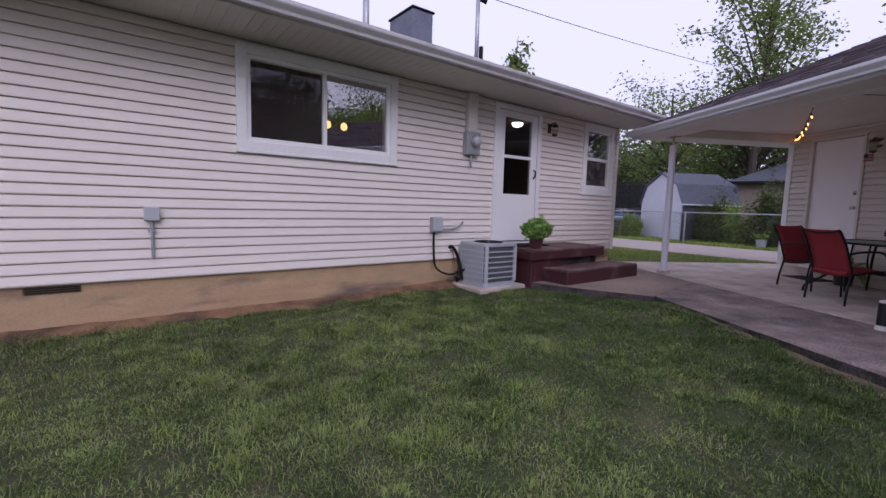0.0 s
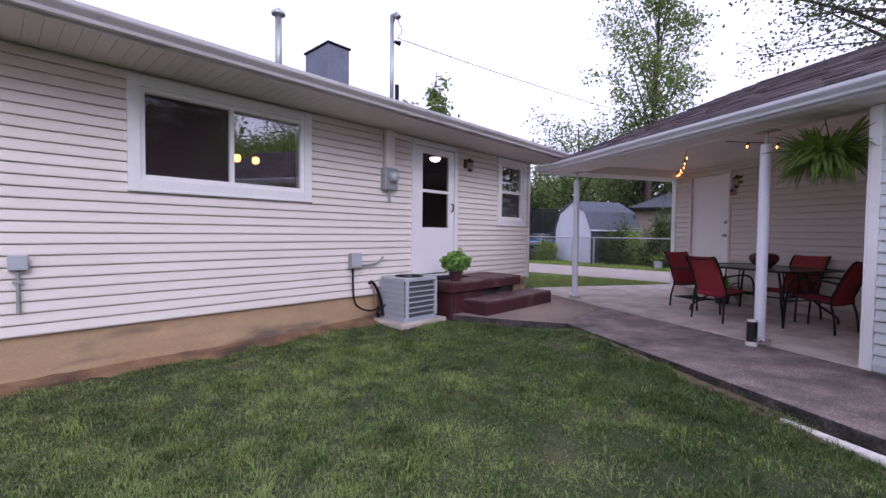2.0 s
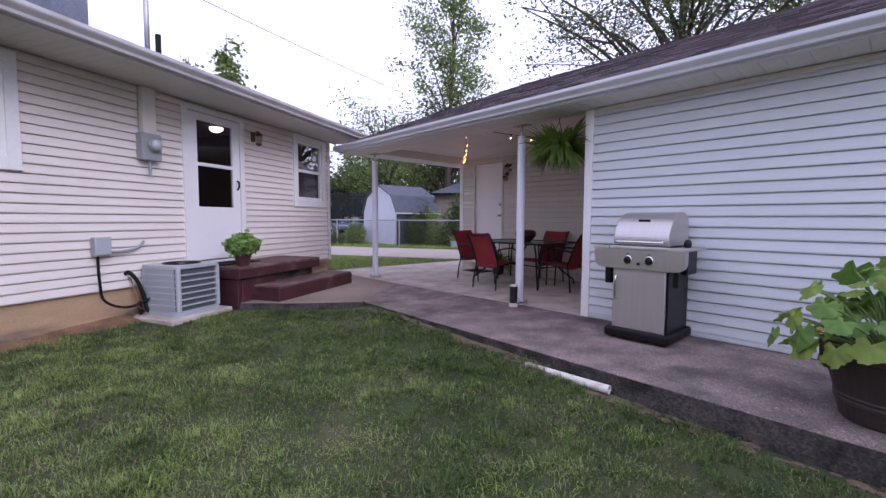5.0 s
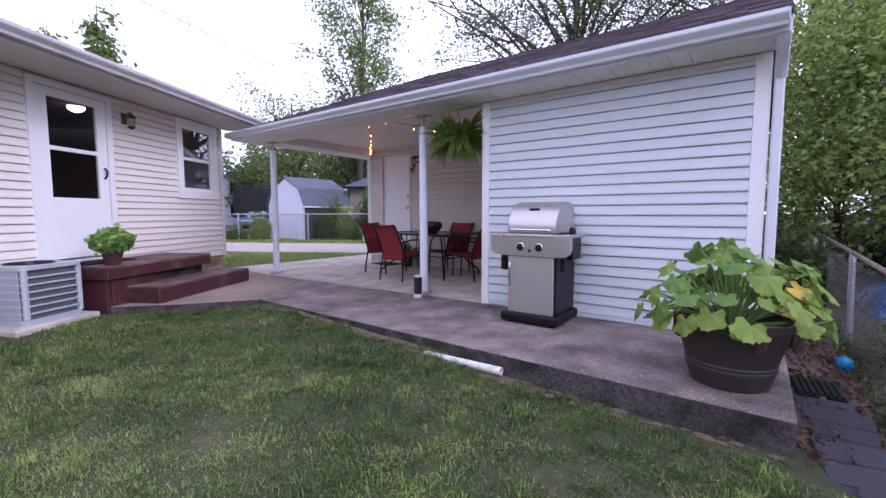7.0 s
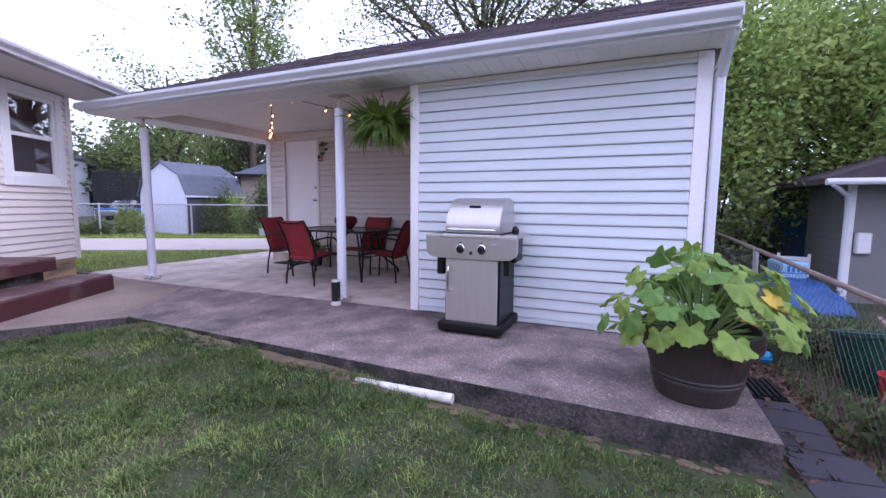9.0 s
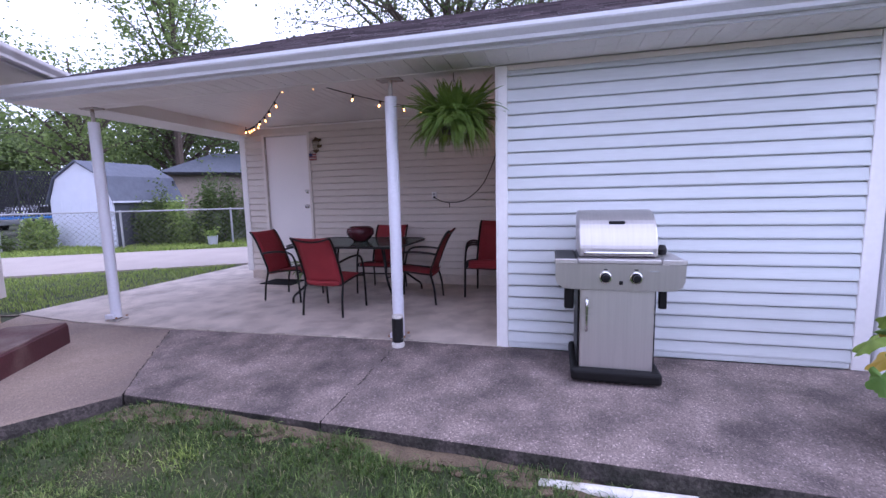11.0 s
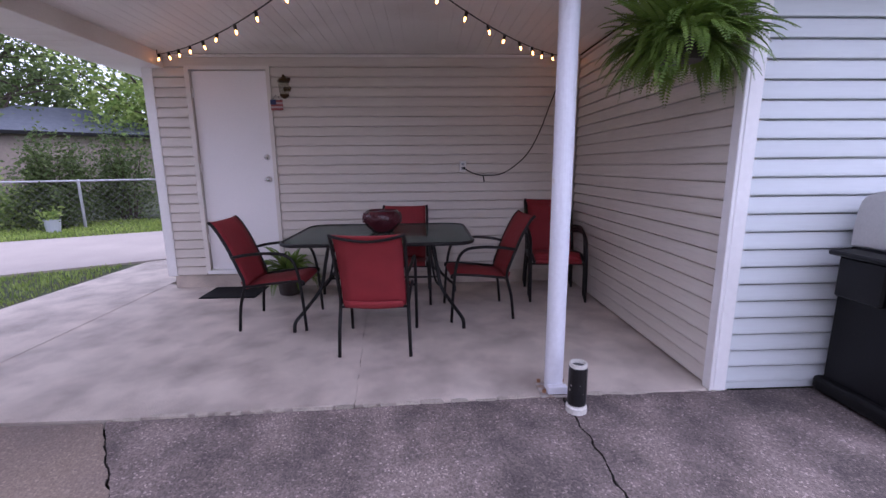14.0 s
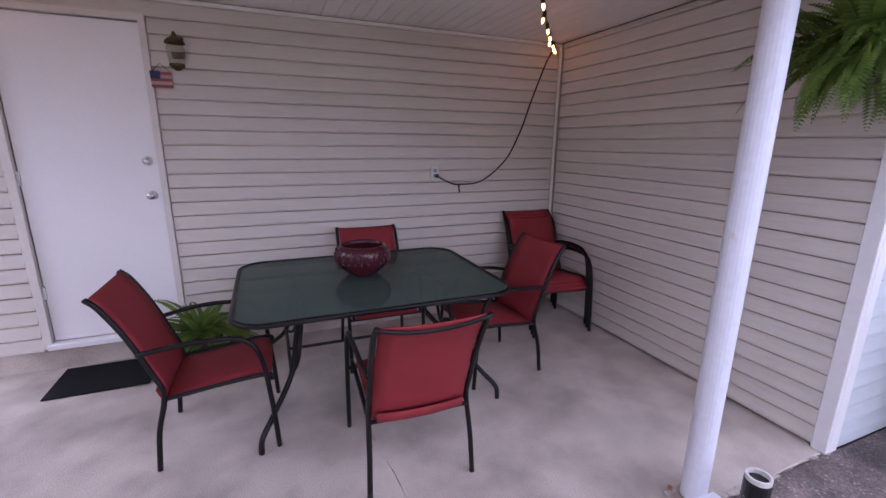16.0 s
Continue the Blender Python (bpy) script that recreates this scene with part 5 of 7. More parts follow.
# potted plants
def frond_fern(m, label, n, length, droop, pot_r, pot_h, seed, hang=None):
    rng = random.Random(seed)
    f = thing("fern", m, label, "fern")
    part("pot", lathe([(pot_r * 0.75, 0), (pot_r * 0.8, 0.01), (pot_r, pot_h), (pot_r * 0.92, pot_h), (pot_r * 0.85, pot_h * 0.85), (0.01, pot_h * 0.84)], 18), M_PLANTER, f)
    if hang:
        hk = bmesh.new()
        for k in range(3):
            a = k * 2.094
            tube([(pot_r * math.cos(a), pot_r * math.sin(a), pot_h), (0.01 * math.cos(a), 0.01 * math.sin(a), hang - 0.06)], 0.003, 5, hk)
        tube([(0, 0, hang - 0.07), (0, 0, hang)], 0.004, 5, hk)
        part("hanger", hk, M_CABLE, f)
    for k in range(n):
        a = rng.uniform(0, 6.283)
        ln = length * rng.uniform(0.72, 1.12)
        # start angle over the horizon; the frond arches over and hangs at its tip
        rise = math.asin(rng.uniform(-0.80, 0.97)) if hang else math.asin(rng.uniform(0.15, 0.97))
        bend = droop * rng.uniform(0.7, 1.5) * (1.25 - 0.45 * math.sin(max(0.0, rise)))
        root = rng.uniform(0.02, 0.17) if hang else 0.03
        p = Vector((root * math.cos(a), root * math.sin(a), pot_h + (rng.uniform(-0.05, 0.07) if hang else 0)))
        pts = [p.copy()]
        for i in range(8):
            e = max(-1.45, rise - bend * ((i + 1) / 8) ** 1.6 * 1.9)
            p = p + Vector((math.cos(e) * math.cos(a), math.cos(e) * math.sin(a), math.sin(e))) * ln / 8
            pts.append(p.copy())
            a += rng.uniform(-0.07, 0.07)
        verts, faces = [], []
        side = Vector((-math.sin(a), math.cos(a), 0))
        last = None
        for i in range(20):
            s = 0.08 + 0.92 * i / 20
            q = min(7, int(s * 8))
            p = pts[q].lerp(pts[q + 1], s * 8 - q)
            d = (pts[q + 1] - pts[q]).normalized()
            w = ln * (0.135 if hang else 0.16) * math.sin(math.pi * min(1, 0.12 + 0.88 * s)) ** 0.6 * (1 - 0.4 * s)
            mid = len(verts)
            verts.append(p)
            for sg in (-1, 1):
                o = side * sg + d * 0.35
                b = len(verts)
                verts += [p + o * w * 0.5 + d * w * 0.36 + Vector((0, 0, w * 0.10)), p + o * w + Vector((0, 0, -w * 0.15)), p + o * w * 0.5 - d * w * 0.30]
                faces.append((mid, b, b + 1, b + 2))
            verts.append(p + Vector((0, 0, -0.004)))
            if last is not None:
                faces.append((last, mid, len(verts) - 1, last + 7))
            last = mid
        part("frond", ([tuple(q) for q in verts], [], faces), M_FERN, f)
    return f


frond_fern(pose(4.60, 2.43, 1.99), "lush hanging green fern in a basket", 298, 0.335, 0.36, 0.13, 0.13, 3, hang=0.48)
frond_fern(pose(6.74, 5.13, F), "small green fern in a dark pot by the door", 44, 0.40, 0.7, 0.13, 0.24, 5)

flower = thing("potted_plant", HM @ pose(4.50, -0.62, 0.658), "bushy lime-green plant in a dark red pot on the porch", "potted plant")
part("pot", lathe([(0.075, 0), (0.08, 0.01), (0.105, 0.15), (0.11, 0.155), (0.11, 0.175), (0.098, 0.175), (0.09, 0.14), (0.01, 0.138)], 20), M_RED, flower)
rng = np.random.default_rng(11)
cs = rng.normal(0, 1, (140, 3)); cs /= np.linalg.norm(cs, axis=1)[:, None]
cs = cs * rng.uniform(0.6, 1, (140, 1)) * np.array([0.19, 0.19, 0.13]) + np.array([0, 0, 0.27])
v, f = leaf_cards(rng, cs, 0.022, 0.075, 1500, shape=1.4)
fast_mesh("foliage", v, f, M_COLEUS, flower)
part("soil", lathe([(0.09, 0.141), (0.09, 0.147)], 16), M_POTSOIL, flower)

planter = thing("planter", pose(3.50, -0.37, 0.2), "large dark brown pot with a sprawling squash plant", "planter")
part("pot", lathe([(0.205, 0.0), (0.215, 0.012), (0.235, 0.10), (0.243, 0.105), (0.243, 0.12), (0.24, 0.125), (0.247, 0.14), (0.243, 0.15), (0.30, 0.36), (0.315, 0.365), (0.318, 0.41), (0.30, 0.413), (0.29, 0.37), (0.285, 0.35), (0.01, 0.345)], 36), M_PLANTER, planter, smooth=False)
part("soil", lathe([(0.283, 0.351), (0.28, 0.362), (0.01, 0.372)], 24), M_POTSOIL, planter)


def squash_leaf(r, seed, lobes=5):
    """A lobed, cupped leaf round its stalk end, tip to +y."""
    rng = random.Random(seed)
    verts, faces = [(0, 0, 0)], []
    n = 30
    for ring, f in enumerate((0.5, 1.0)):
        for k in range(n):
            a = 2 * math.pi * k / n
            ang = a - math.pi / 2
            lob = 1 + 0.14 * math.cos(lobes * (a - math.pi)) + 0.06 * (1 if k % 2 == 0 else -1) * rng.uniform(0.4, 1.2)
            notch = 0.45 if k in (0,) else (0.75 if k in (1, n - 1) else 1.0)
            rad = r * f * (lob if ring else 0.95) * notch
            z = -0.20 * r * f * f + 0.07 * r * math.cos(lobes * (a - math.pi)) * f + 0.06 * r * math.sin(2 * a + seed) * f + 0.05 * r * rng.uniform(-1, 1)
            verts.append((rad * math.cos(ang), rad * math.sin(ang) + r * 0.25 * f, z))
    for k in range(n):
        j = (k + 1) % n
        faces.append((0, 1 + k, 1 + j))
        faces.append((1 + k, 1 + n + k, 1 + n + j, 1 + j))
    return verts, [], faces


random.seed(21)
kinds = [bpy.data.meshes.new("leaf") for _ in range(5)]
for i, me in enumerate(kinds):
    me.from_pydata(*squash_leaf(0.118, i))
    me.materials.append((M_SQUASH, M_SQUASHD, M_SQUASH, M_SQUASHD, M_YELLOW)[i])
    for p in me.polygons:
        p.use_smooth = True
spots = []
for k in range(84):
    a, rad = k * 2.4 + random.uniform(-0.3, 0.3), 0.52 * math.sqrt((k + 0.5) / 84) * random.uniform(0.85, 1.1)
    z = 0.80 - 0.36 * (rad / 0.58) ** 2 + random.uniform(-0.24, 0.10)
    spots.append((rad * math.cos(a) * 0.85, rad * math.sin(a), max(z, 0.40), a))
for k, (lx, ly, lz, a) in enumerate(spots):
    yellow = k in (41, 66, 76, 81)
    lo = new("leaf", kinds[4] if yellow else kinds[random.choice((0, 0, 1, 2, 3))])
    lo.parent = planter
    s = random.uniform(0.36, 0.82)
    tilt = 20 + 42 * (math.hypot(lx, ly) / 0.58)
    lo.matrix_basis = pose(lx, ly, lz, -tilt + random.uniform(-28, 22), random.uniform(-25, 25), math.degrees(a) - 90 + random.uniform(-25, 25)) @ Matrix.Diagonal((s, s, s, 1))
    if k % 4 != 3:
        part("stalk", tube(curve([(lx * 0.2, ly * 0.2, 0.36), (lx * 0.6, ly * 0.6, lz * 0.75 + 0.08), (lx, ly, lz)], 4), 0.006, 5), M_STEM, planter)
for a, z in ((2.2, 0.36), (-1.3, 0.30), (-0.4, 0.33), (3.6, 0.35)):
    bm = bmesh.new()
    bmesh.ops.create_icosphere(bm, subdivisions=2, radius=0.05)
    for vv in bm.verts:
        vv.co = Vector((vv.co.x * 0.5, vv.co.y * 0.7, vv.co.z * 1.5)) * random.uniform(0.7, 1.2)
    part("dead_leaf", bm, M_DEADLEAF, planter, "withered brown leaf", m=pose(0.33 * math.cos(a), 0.33 * math.sin(a), z))

# ---- grill ----
grill = thing("gas_grill", pose(4.245, 1.225, 0.2, 0, 0, -90) @ Matrix.Diagonal((0.92, 0.95, 0.985, 1)), "stainless two-burner gas grill with black cart", "grill")
# local: x along the front (towards -y), -y faces the lawn
part("base_shelf", bx(-0.31, 0.31, -0.285, 0.33, 0.018, 0.105, 0.026, 3), M_BLACKPL, grill)
for x in (-0.24, 0.24):
    for y in (-0.2, 0.27):
        part("foot", lathe([(0.025, 0.0), (0.025, 0.036)], 10, at=(x, y, 0)), M_BLACKPL, grill)
part("side_panel", bx(-0.265, -0.25, -0.20, 0.30, 0.095, 0.66, 0.004), M_BLACK, grill)
part("side_panel", bx(0.25, 0.265, -0.20, 0.30, 0.095, 0.66, 0.004), M_BLACK, grill)
part("back_panel", bx(-0.248, 0.248, 0.285, 0.30, 0.095, 0.66, 0.004), M_BLACK, grill)
gdr = part("cart_door", bx(-0.25, 0.25, -0.235, -0.205, 0.10, 0.655, 0.008, 2), M_STEEL, grill)
part("door_handle", tube(curve([(-0.205, -0.235, 0.59), (-0.205, -0.275, 0.575), (-0.205, -0.28, 0.48), (-0.205, -0.275, 0.385), (-0.205, -0.235, 0.37)], 5), 0.011, 10), M_CHROME, gdr, smooth=True)
part("firebox", bx(-0.27, 0.27, -0.20, 0.29, 0.665, 0.87, 0.02), M_BLACK, grill)
# control panel with rounded lower corners
prof = [(-0.425, 0.835), (-0.425, 0.73), (-0.41, 0.69), (-0.37, 0.665), (-0.30, 0.66), (0.30, 0.66), (0.37, 0.665), (0.41, 0.69), (0.425, 0.73), (0.425, 0.835)]
bm = bmesh.new()
fr = [bm.verts.new((x, -0.29 + (0.835 - z) * 0.08, z)) for x, z in prof]
bk = [bm.verts.new((x, -0.205, z)) for x, z in prof]
bm.faces.new(fr)
bm.faces.new(bk[::-1])
for i in range(len(prof)):
    j = (i + 1) % len(prof)
    bm.faces.new((fr[j], fr[i], bk[i], bk[j]))
bmesh.ops.recalc_face_normals(bm, faces=bm.faces)
panel = part("control_panel", bm, M_STEEL, grill)
for x in (-0.085, 0.115):
    bm = lathe([(0.034, 0), (0.032, 0.012), (0.024, 0.016), (0.022, 0.04), (0.001, 0.042)], 18)
    bmesh.ops.rotate(bm, verts=bm.verts, cent=(0, 0, 0), matrix=Matrix.Rotation(radians(90), 3, "X"))
    part("knob", bm, M_BLACK, panel, "black knob with chrome bezel", m=pose(x, -0.285, 0.745))
    bm = lathe([(0.041, 0), (0.041, 0.006), (0.034, 0.008)], 18)
    bmesh.ops.rotate(bm, verts=bm.verts, cent=(0, 0, 0), matrix=Matrix.Rotation(radians(90), 3, "X"))
    part("bezel", bm, M_CHROME, panel, m=pose(x, -0.283, 0.745))
    part("flame_mark", bx(x - 0.012, x + 0.012, -0.2895, -0.2865, 0.795, 0.803), M_BLACKPL, panel)
part("igniter", bx(0.004, 0.03, -0.297, -0.28, 0.70, 0.725, 0.004), M_BLACK, panel)
part("brand_plate", bx(0.20, 0.26, -0.290, -0.287, 0.787, 0.795), M_GALV, panel, "small unreadable grey mark")
for s in (-1, 1):
    a, b = sorted((0.275 * s, 0.43 * s))
    shelf = part("side_shelf", bx(a, b, -0.285, 0.24, 0.836, 0.862, 0.008), M_BLACK if s < 0 else M_STEEL, grill, "dark side shelf" if s < 0 else "")
    part("shelf_front", bx(a, b, -0.293, -0.283, 0.833, 0.866, 0.004), M_STEEL, shelf)
    part("shelf_bracket", bx(a + 0.03, b - 0.06, -0.05, 0.2, 0.62, 0.835, 0.01), M_BLACK, grill)
part("panel_top", bx(-0.272, 0.272, -0.292, -0.20, 0.837, 0.866, 0.006), M_STEEL, grill)
# hood: a curved shell with end caps
arc = [(-0.20, 0.87), (-0.222, 0.90), (-0.225, 0.95), (-0.19, 1.03), (-0.12, 1.11), (-0.02, 1.16), (0.10, 1.175), (0.21, 1.155), (0.26, 1.11), (0.28, 1.0), (0.28, 0.87)]
bm = bmesh.new()
pts = curve([(0, y, z) for y, z in arc], 3)
rows = [[bm.verts.new((x, p.y, p.z)) for p in pts] for x in (-0.262, 0.262)]
for i in range(len(pts) - 1):
    bm.faces.new((rows[0][i], rows[0][i + 1], rows[1][i + 1], rows[1][i]))
bm.faces.new(rows[0][::-1])
bm.faces.new(rows[1])
bm.faces.new((rows[0][0], rows[1][0], rows[1][-1], rows[0][-1]))
bmesh.ops.recalc_face_normals(bm, faces=bm.faces)
edges = [e for e in bm.edges if len(e.link_faces) == 2 and any(len(f.verts) > 4 for f in e.link_faces)]
bmesh.ops.bevel(bm, geom=edges, offset=0.012, segments=2, profile=0.5, affect="EDGES")
hood = part("hood", bm, M_STEEL, grill, smooth=False)
part("hood_handle", tube(curve([(-0.22, -0.225, 0.905), (-0.21, -0.27, 0.905), (-0.10, -0.275, 0.905), (0.10, -0.275, 0.905), (0.21, -0.27, 0.905), (0.22, -0.225, 0.905)], 4), 0.012, 10), M_CHROME, hood, smooth=True)
part("thermometer_plate", bx(-0.055, 0.055, -0.150, -0.130, 1.083, 1.108, 0.006), M_BLACK, hood, "dark plate with an unreadable mark")
part("tank_hanger", bx(0.29, 0.34, -0.18, -0.14, 0.52, 0.655, 0.006), M_BLACK, grill)
part("tool_hook", bx(-0.36, -0.29, -0.19, -0.12, 0.50, 0.655, 0.01), M_BLACK, grill)
part("side_burner_knob", lathe([(0.03, 0.862), (0.035, 0.90), (0.02, 0.93)], 12, at=(0.34, 0.02, 0)), M_BLACK, grill)

# ---- small porch things ----
cyl = thing("drain_pipe_cover", pose(4.43, 2.925, 0.2), "white pipe stub wrapped in worn black tape", "pipe")
part("pipe_stub", lathe([(0.055, 0), (0.055, 0.03), (0.046, 0.035), (0.046, 0.275), (0.038, 0.275), (0.038, 0.20), (0.002, 0.20)], 20), M_PVC, cyl)
part("wrap", lathe([(0.0475, 0.045), (0.049, 0.05), (0.049, 0.25), (0.0475, 0.255)], 20), M_TAPE, cyl, "chipped black paint")
pvc = thing("pvc_pipe", pose(3.045, 1.34, 0.088, 2.5, 0, 92), "dirty white plastic pipe lying along the slab", "pipe")
bm = lathe([(0.031, -0.35), (0.031, 0.35), (0.026, 0.35), (0.026, 0.28), (0.001, 0.28)], 18)
bmesh.ops.rotate(bm, verts=bm.verts, cent=(0, 0, 0), matrix=Matrix.Rotation(radians(90), 3, "Y"))
bmesh.ops.rotate(bm, verts=bm.verts, cent=(0, 0, 0), matrix=Matrix.Rotation(radians(180), 3, "Z"))
part("pipe", bm, M_PVC, pvc)
lamp2 = thing("wall_lantern", pose(7.05, 5.10, 2.30, 0, 0, -90), "dark brass wall lantern on the porch wall", "wall lamp")
lantern(lamp2)
flag = thing("flag_plaque", pose(7.03, 5.21, 2.12, 0, 0, -90), "small faded flag plaque hanging on the wall", "plaque")
for k in range(5):
    part("stripe", bx(-0.06, 0.06, -0.008, 0.0, -0.05 + k * 0.02, -0.031 + k * 0.02), M_STRIPE_R if k % 2 == 0 else M_STRIPE_W, flag)
part("canton", bx(-0.062, -0.005, -0.011, -0.008, 0.005, 0.052), M_CHARC, flag)
part("string", tube([(-0.05, -0.004, 0.05), (0.0, -0.004, 0.10), (0.05, -0.004, 0.05)], 0.002, 4), M_CABLE, flag)
outlet = thing("wall_outlet", pose(7.035, 3.30, 1.49, 0, 0, -90), "white wall outlet with a plugged-in cord", "outlet")
part("cover_plate", bx(-0.035, 0.035, -0.012, 0.01, -0.057, 0.057, 0.004), M_WHITEPL, outlet)
for z in (-0.022, 0.022):
    part("socket", bx(-0.016, 0.016, -0.015, -0.011, z - 0.014, z + 0.014, 0.003), M_GREYBOX, outlet)
part("plug", bx(-0.004, 0.024, -0.045, -0.014, -0.036, -0.008, 0.005), M_SOCKET, outlet)
cord = thing("extension_cord", pose(0, 0, 0), "dark cord sagging from the outlet to the corner", "cord")
part("cable", tube(curve([(6.995, 3.29, 1.465), (6.98, 3.18, 1.41), (7.02, 3.06, 1.39), (7.02, 2.85, 1.42), (7.02, 2.62, 1.60), (7.02, 2.48, 1.85), (7.02, 2.38, 2.12), (7.01, 2.25, 2.45), (6.99, 2.18, 2.57)], 6), 0.006, 6), M_CABLE, cord)
part("loose_end", tube(curve([(7.02, 3.08, 1.39), (7.02, 3.075, 1.36), (7.02, 3.07, 1.32)], 3), 0.006, 6), M_CABLE, cord)


def light_string(a, b, sag, bulbs):
    ls = thing("string_lights", pose(0, 0, 0), "string of small lit warm bulbs on black cord under the ceiling", "string lights", "porch string lights")
    a, b = Vector(a), Vector(b)
    line = []
    for k in range(31):
        t = k / 30
        p = a.lerp(b, t)
        p.z -= sag * 4 * t * (1 - t)
        line.append(p)
    part("cord", tube(line, 0.0045, 5), M_SOCKET, ls)
    sock = bulb = None
    at = [(0.03 + 0.95 * (k / (bulbs - 1)) ** 0.8) for k in range(bulbs)]
    for i, t in enumerate(at):
        p = a.lerp(b, t)
        p.z -= sag * 4 * t * (1 - t)
        m = pose(p.x, p.y, p.z, random.uniform(-20, 20), random.uniform(-20, 20), 0)
        if sock is None:
            sock = part("socket", lathe([(0.011, -0.035), (0.012, -0.005), (0.007, 0.005)], 10), M_SOCKET, ls, m=m)
            bulb = part("bulb", lathe([(0.002, -0.066), (0.007, -0.060), (0.0085, -0.050), (0.007, -0.036)], 10), M_BULB, ls, "lit warm bulb", smooth=True, m=m)
        else:
            share(sock, m, ls)
            share(bulb, m, ls)
    for end in (a, b):
        part("hook", tube([(end.x, end.y, end.z - 0.01), (end.x, end.y, 2.62)], 0.004, 5), M_SOCKET, ls)


light_string((4.80, 4.12, 2.585), (6.90, 6.27, 2.575), 0.10, 10)
light_string((4.80, 3.92, 2.585), (6.98, 2.20, 2.575), 0.11, 11)

# ---- beyond the driveway ----
def placed(u, w, z=0.15, turn=0):
    """A pose by distance along and across the house's back wall line."""
    x, y = du(u, w)
    return pose(x, y, z, 0, 0, 29 + turn)


fence = thing("chain_link_fence", pose(0, 0, 0), "galvanised chain-link fence beyond the driveway", "fence")
FU = 16.4
f_pts = [du(FU, w) for w in range(-2, 23, 3)]
for k, (x, y) in enumerate(f_pts):
    part("post", lathe([(0.03, 0.0), (0.03, 1.12), (0.02, 1.16)], 8, at=(x, y, 0.12)), M_GALV, fence)
part("top_rail", tube([(x, y, 1.24) for x, y in f_pts], 0.022, 6), M_GALV, fence)
bm = bmesh.new()
(xa, ya), (xb, yb) = f_pts[0], f_pts[-1]
n = 150
for k in range(n):
    for s in (0, 1):
        t0, t1 = k / n, min(1, (k + 7) / n)
        za, zb = (0.16, 1.22) if s else (1.22, 0.16)
        tube([(xa + (xb - xa) * t0, ya + (yb - ya) * t0, za), (xa + (xb - xa) * t1, ya + (yb - ya) * t1, zb)], 0.003, 3, bm)
tagged(part("mesh", bm, M_WIRE, fence), kind="stuff")

shed = thing("garden_shed", pose(10.9, 15.5, 0.15, 0, 0, 0) @ Matrix.Diagonal((0.66, 1.12, 0.94, 1)), "barn-roofed shed with a white gable and dark sides", "shed")
gam = [(-1.1, 0.0), (-1.1, 1.55), (-0.82, 2.25), (0, 2.75), (0.82, 2.25), (1.1, 1.55), (1.1, 0.0)]
# local: -x faces the driveway
part("gable", ([(0, y, z) for y, z in gam] + [(0.08, y, z) for y, z in gam], [], [tuple(range(7)), tuple(range(13, 6, -1))] + [(i, 7 + i, 7 + (i + 1) % 7, (i + 1) % 7) for i in range(7)]), M_SHEDW, shed)
for k in range(6):
    part("gable_board", bx(-0.012, 0.0, -1.05 + 0.35 * k, -0.72 + 0.35 * k, 0.05, 1.5), M_SHEDW, shed)
for s in (-1, 1):
    a, b = sorted((1.0 * s, 1.1 * s))
    part("side_wall", bx(0.085, 3.6, a, b, 0.0, 1.56), M_SHEDD, shed)
part("back_gable", bx(3.5, 3.6, -0.99, 0.99, 0.0, 2.2), M_SHEDD, shed)
bm = bmesh.new()
top = [(-1.2, 1.5), (-0.85, 2.3), (0, 2.82), (0.85, 2.3), (1.2, 1.5)]
for (y0, z0), (y1, z1) in zip(top, top[1:]):
    v = [bm.verts.new(p) for p in ((-0.1, y0, z0), (-0.1, y1, z1), (3.7, y1, z1), (3.7, y0, z0), (-0.1, y0, z0 - 0.05), (-0.1, y1, z1 - 0.05), (3.7, y1, z1 - 0.05), (3.7, y0, z0 - 0.05))]
    for f in ((0, 1, 2, 3), (7, 6, 5, 4), (0, 4, 5, 1), (3, 2, 6, 7), (0, 3, 7, 4), (1, 5, 6, 2)):
        bm.faces.new([v[i] for i in f])
part("roof", bm, M_SHEDR, shed)
part("eave_strip", bx(-0.1, 3.7, -1.215, -1.195, 1.44, 1.50), M_SHEDW, shed)

nb = thing("neighbour_house", pose(25.0, 21.2, 0.1, 0, 0, -47), "low tan-brick neighbour house with a grey hip roof", "house")
part("wall", bx(-4.2, 4.2, 0, 5, 0, 3.15), M_TANBRICK, nb)
bm = bmesh.new()
v = [bm.verts.new(p) for p in ((-4.7, -0.5, 3.15), (4.7, -0.5, 3.15), (4.7, 5.5, 3.15), (-4.7, 5.5, 3.15), (-1.6, 2.5, 4.6), (1.6, 2.5, 4.6))]
for f in ((0, 1, 5, 4), (1, 2, 5), (2, 3, 4, 5), (3, 0, 4), (3, 2, 1, 0)):
    bm.faces.new([v[i] for i in f])
part("roof", bm, M_SHEDR, nb)
part("fascia", bx(-4.7, 4.7, -0.53, -0.5, 3.02, 3.18), M_BLACKPL, nb)
wh = thing("distant_house", pose(23.5, 41.5, 0.1, 0, 0, 20), "distant white two-storey house", "house")
part("wall", bx(-5, 3.5, 0, 7, 0, 4.6), M_SHEDW, wh)
part("roof", prism([(-5.3, -0.3), (3.8, -0.3), (3.8, 7.3), (-5.3, 7.3)], 4.6, 4.9), M_SHEDR, wh)
for x in (-4, -2, 0, 2):
    for z in (0.9, 3.0):
        part("window", bx(x, x + 0.8, -0.04, 0.01, z, z + 1.2), M_BLACK, wh)
tr = thing("trampoline", pose(15.3, 24.0, 0.12), "dark netted trampoline on steel legs", "trampoline")
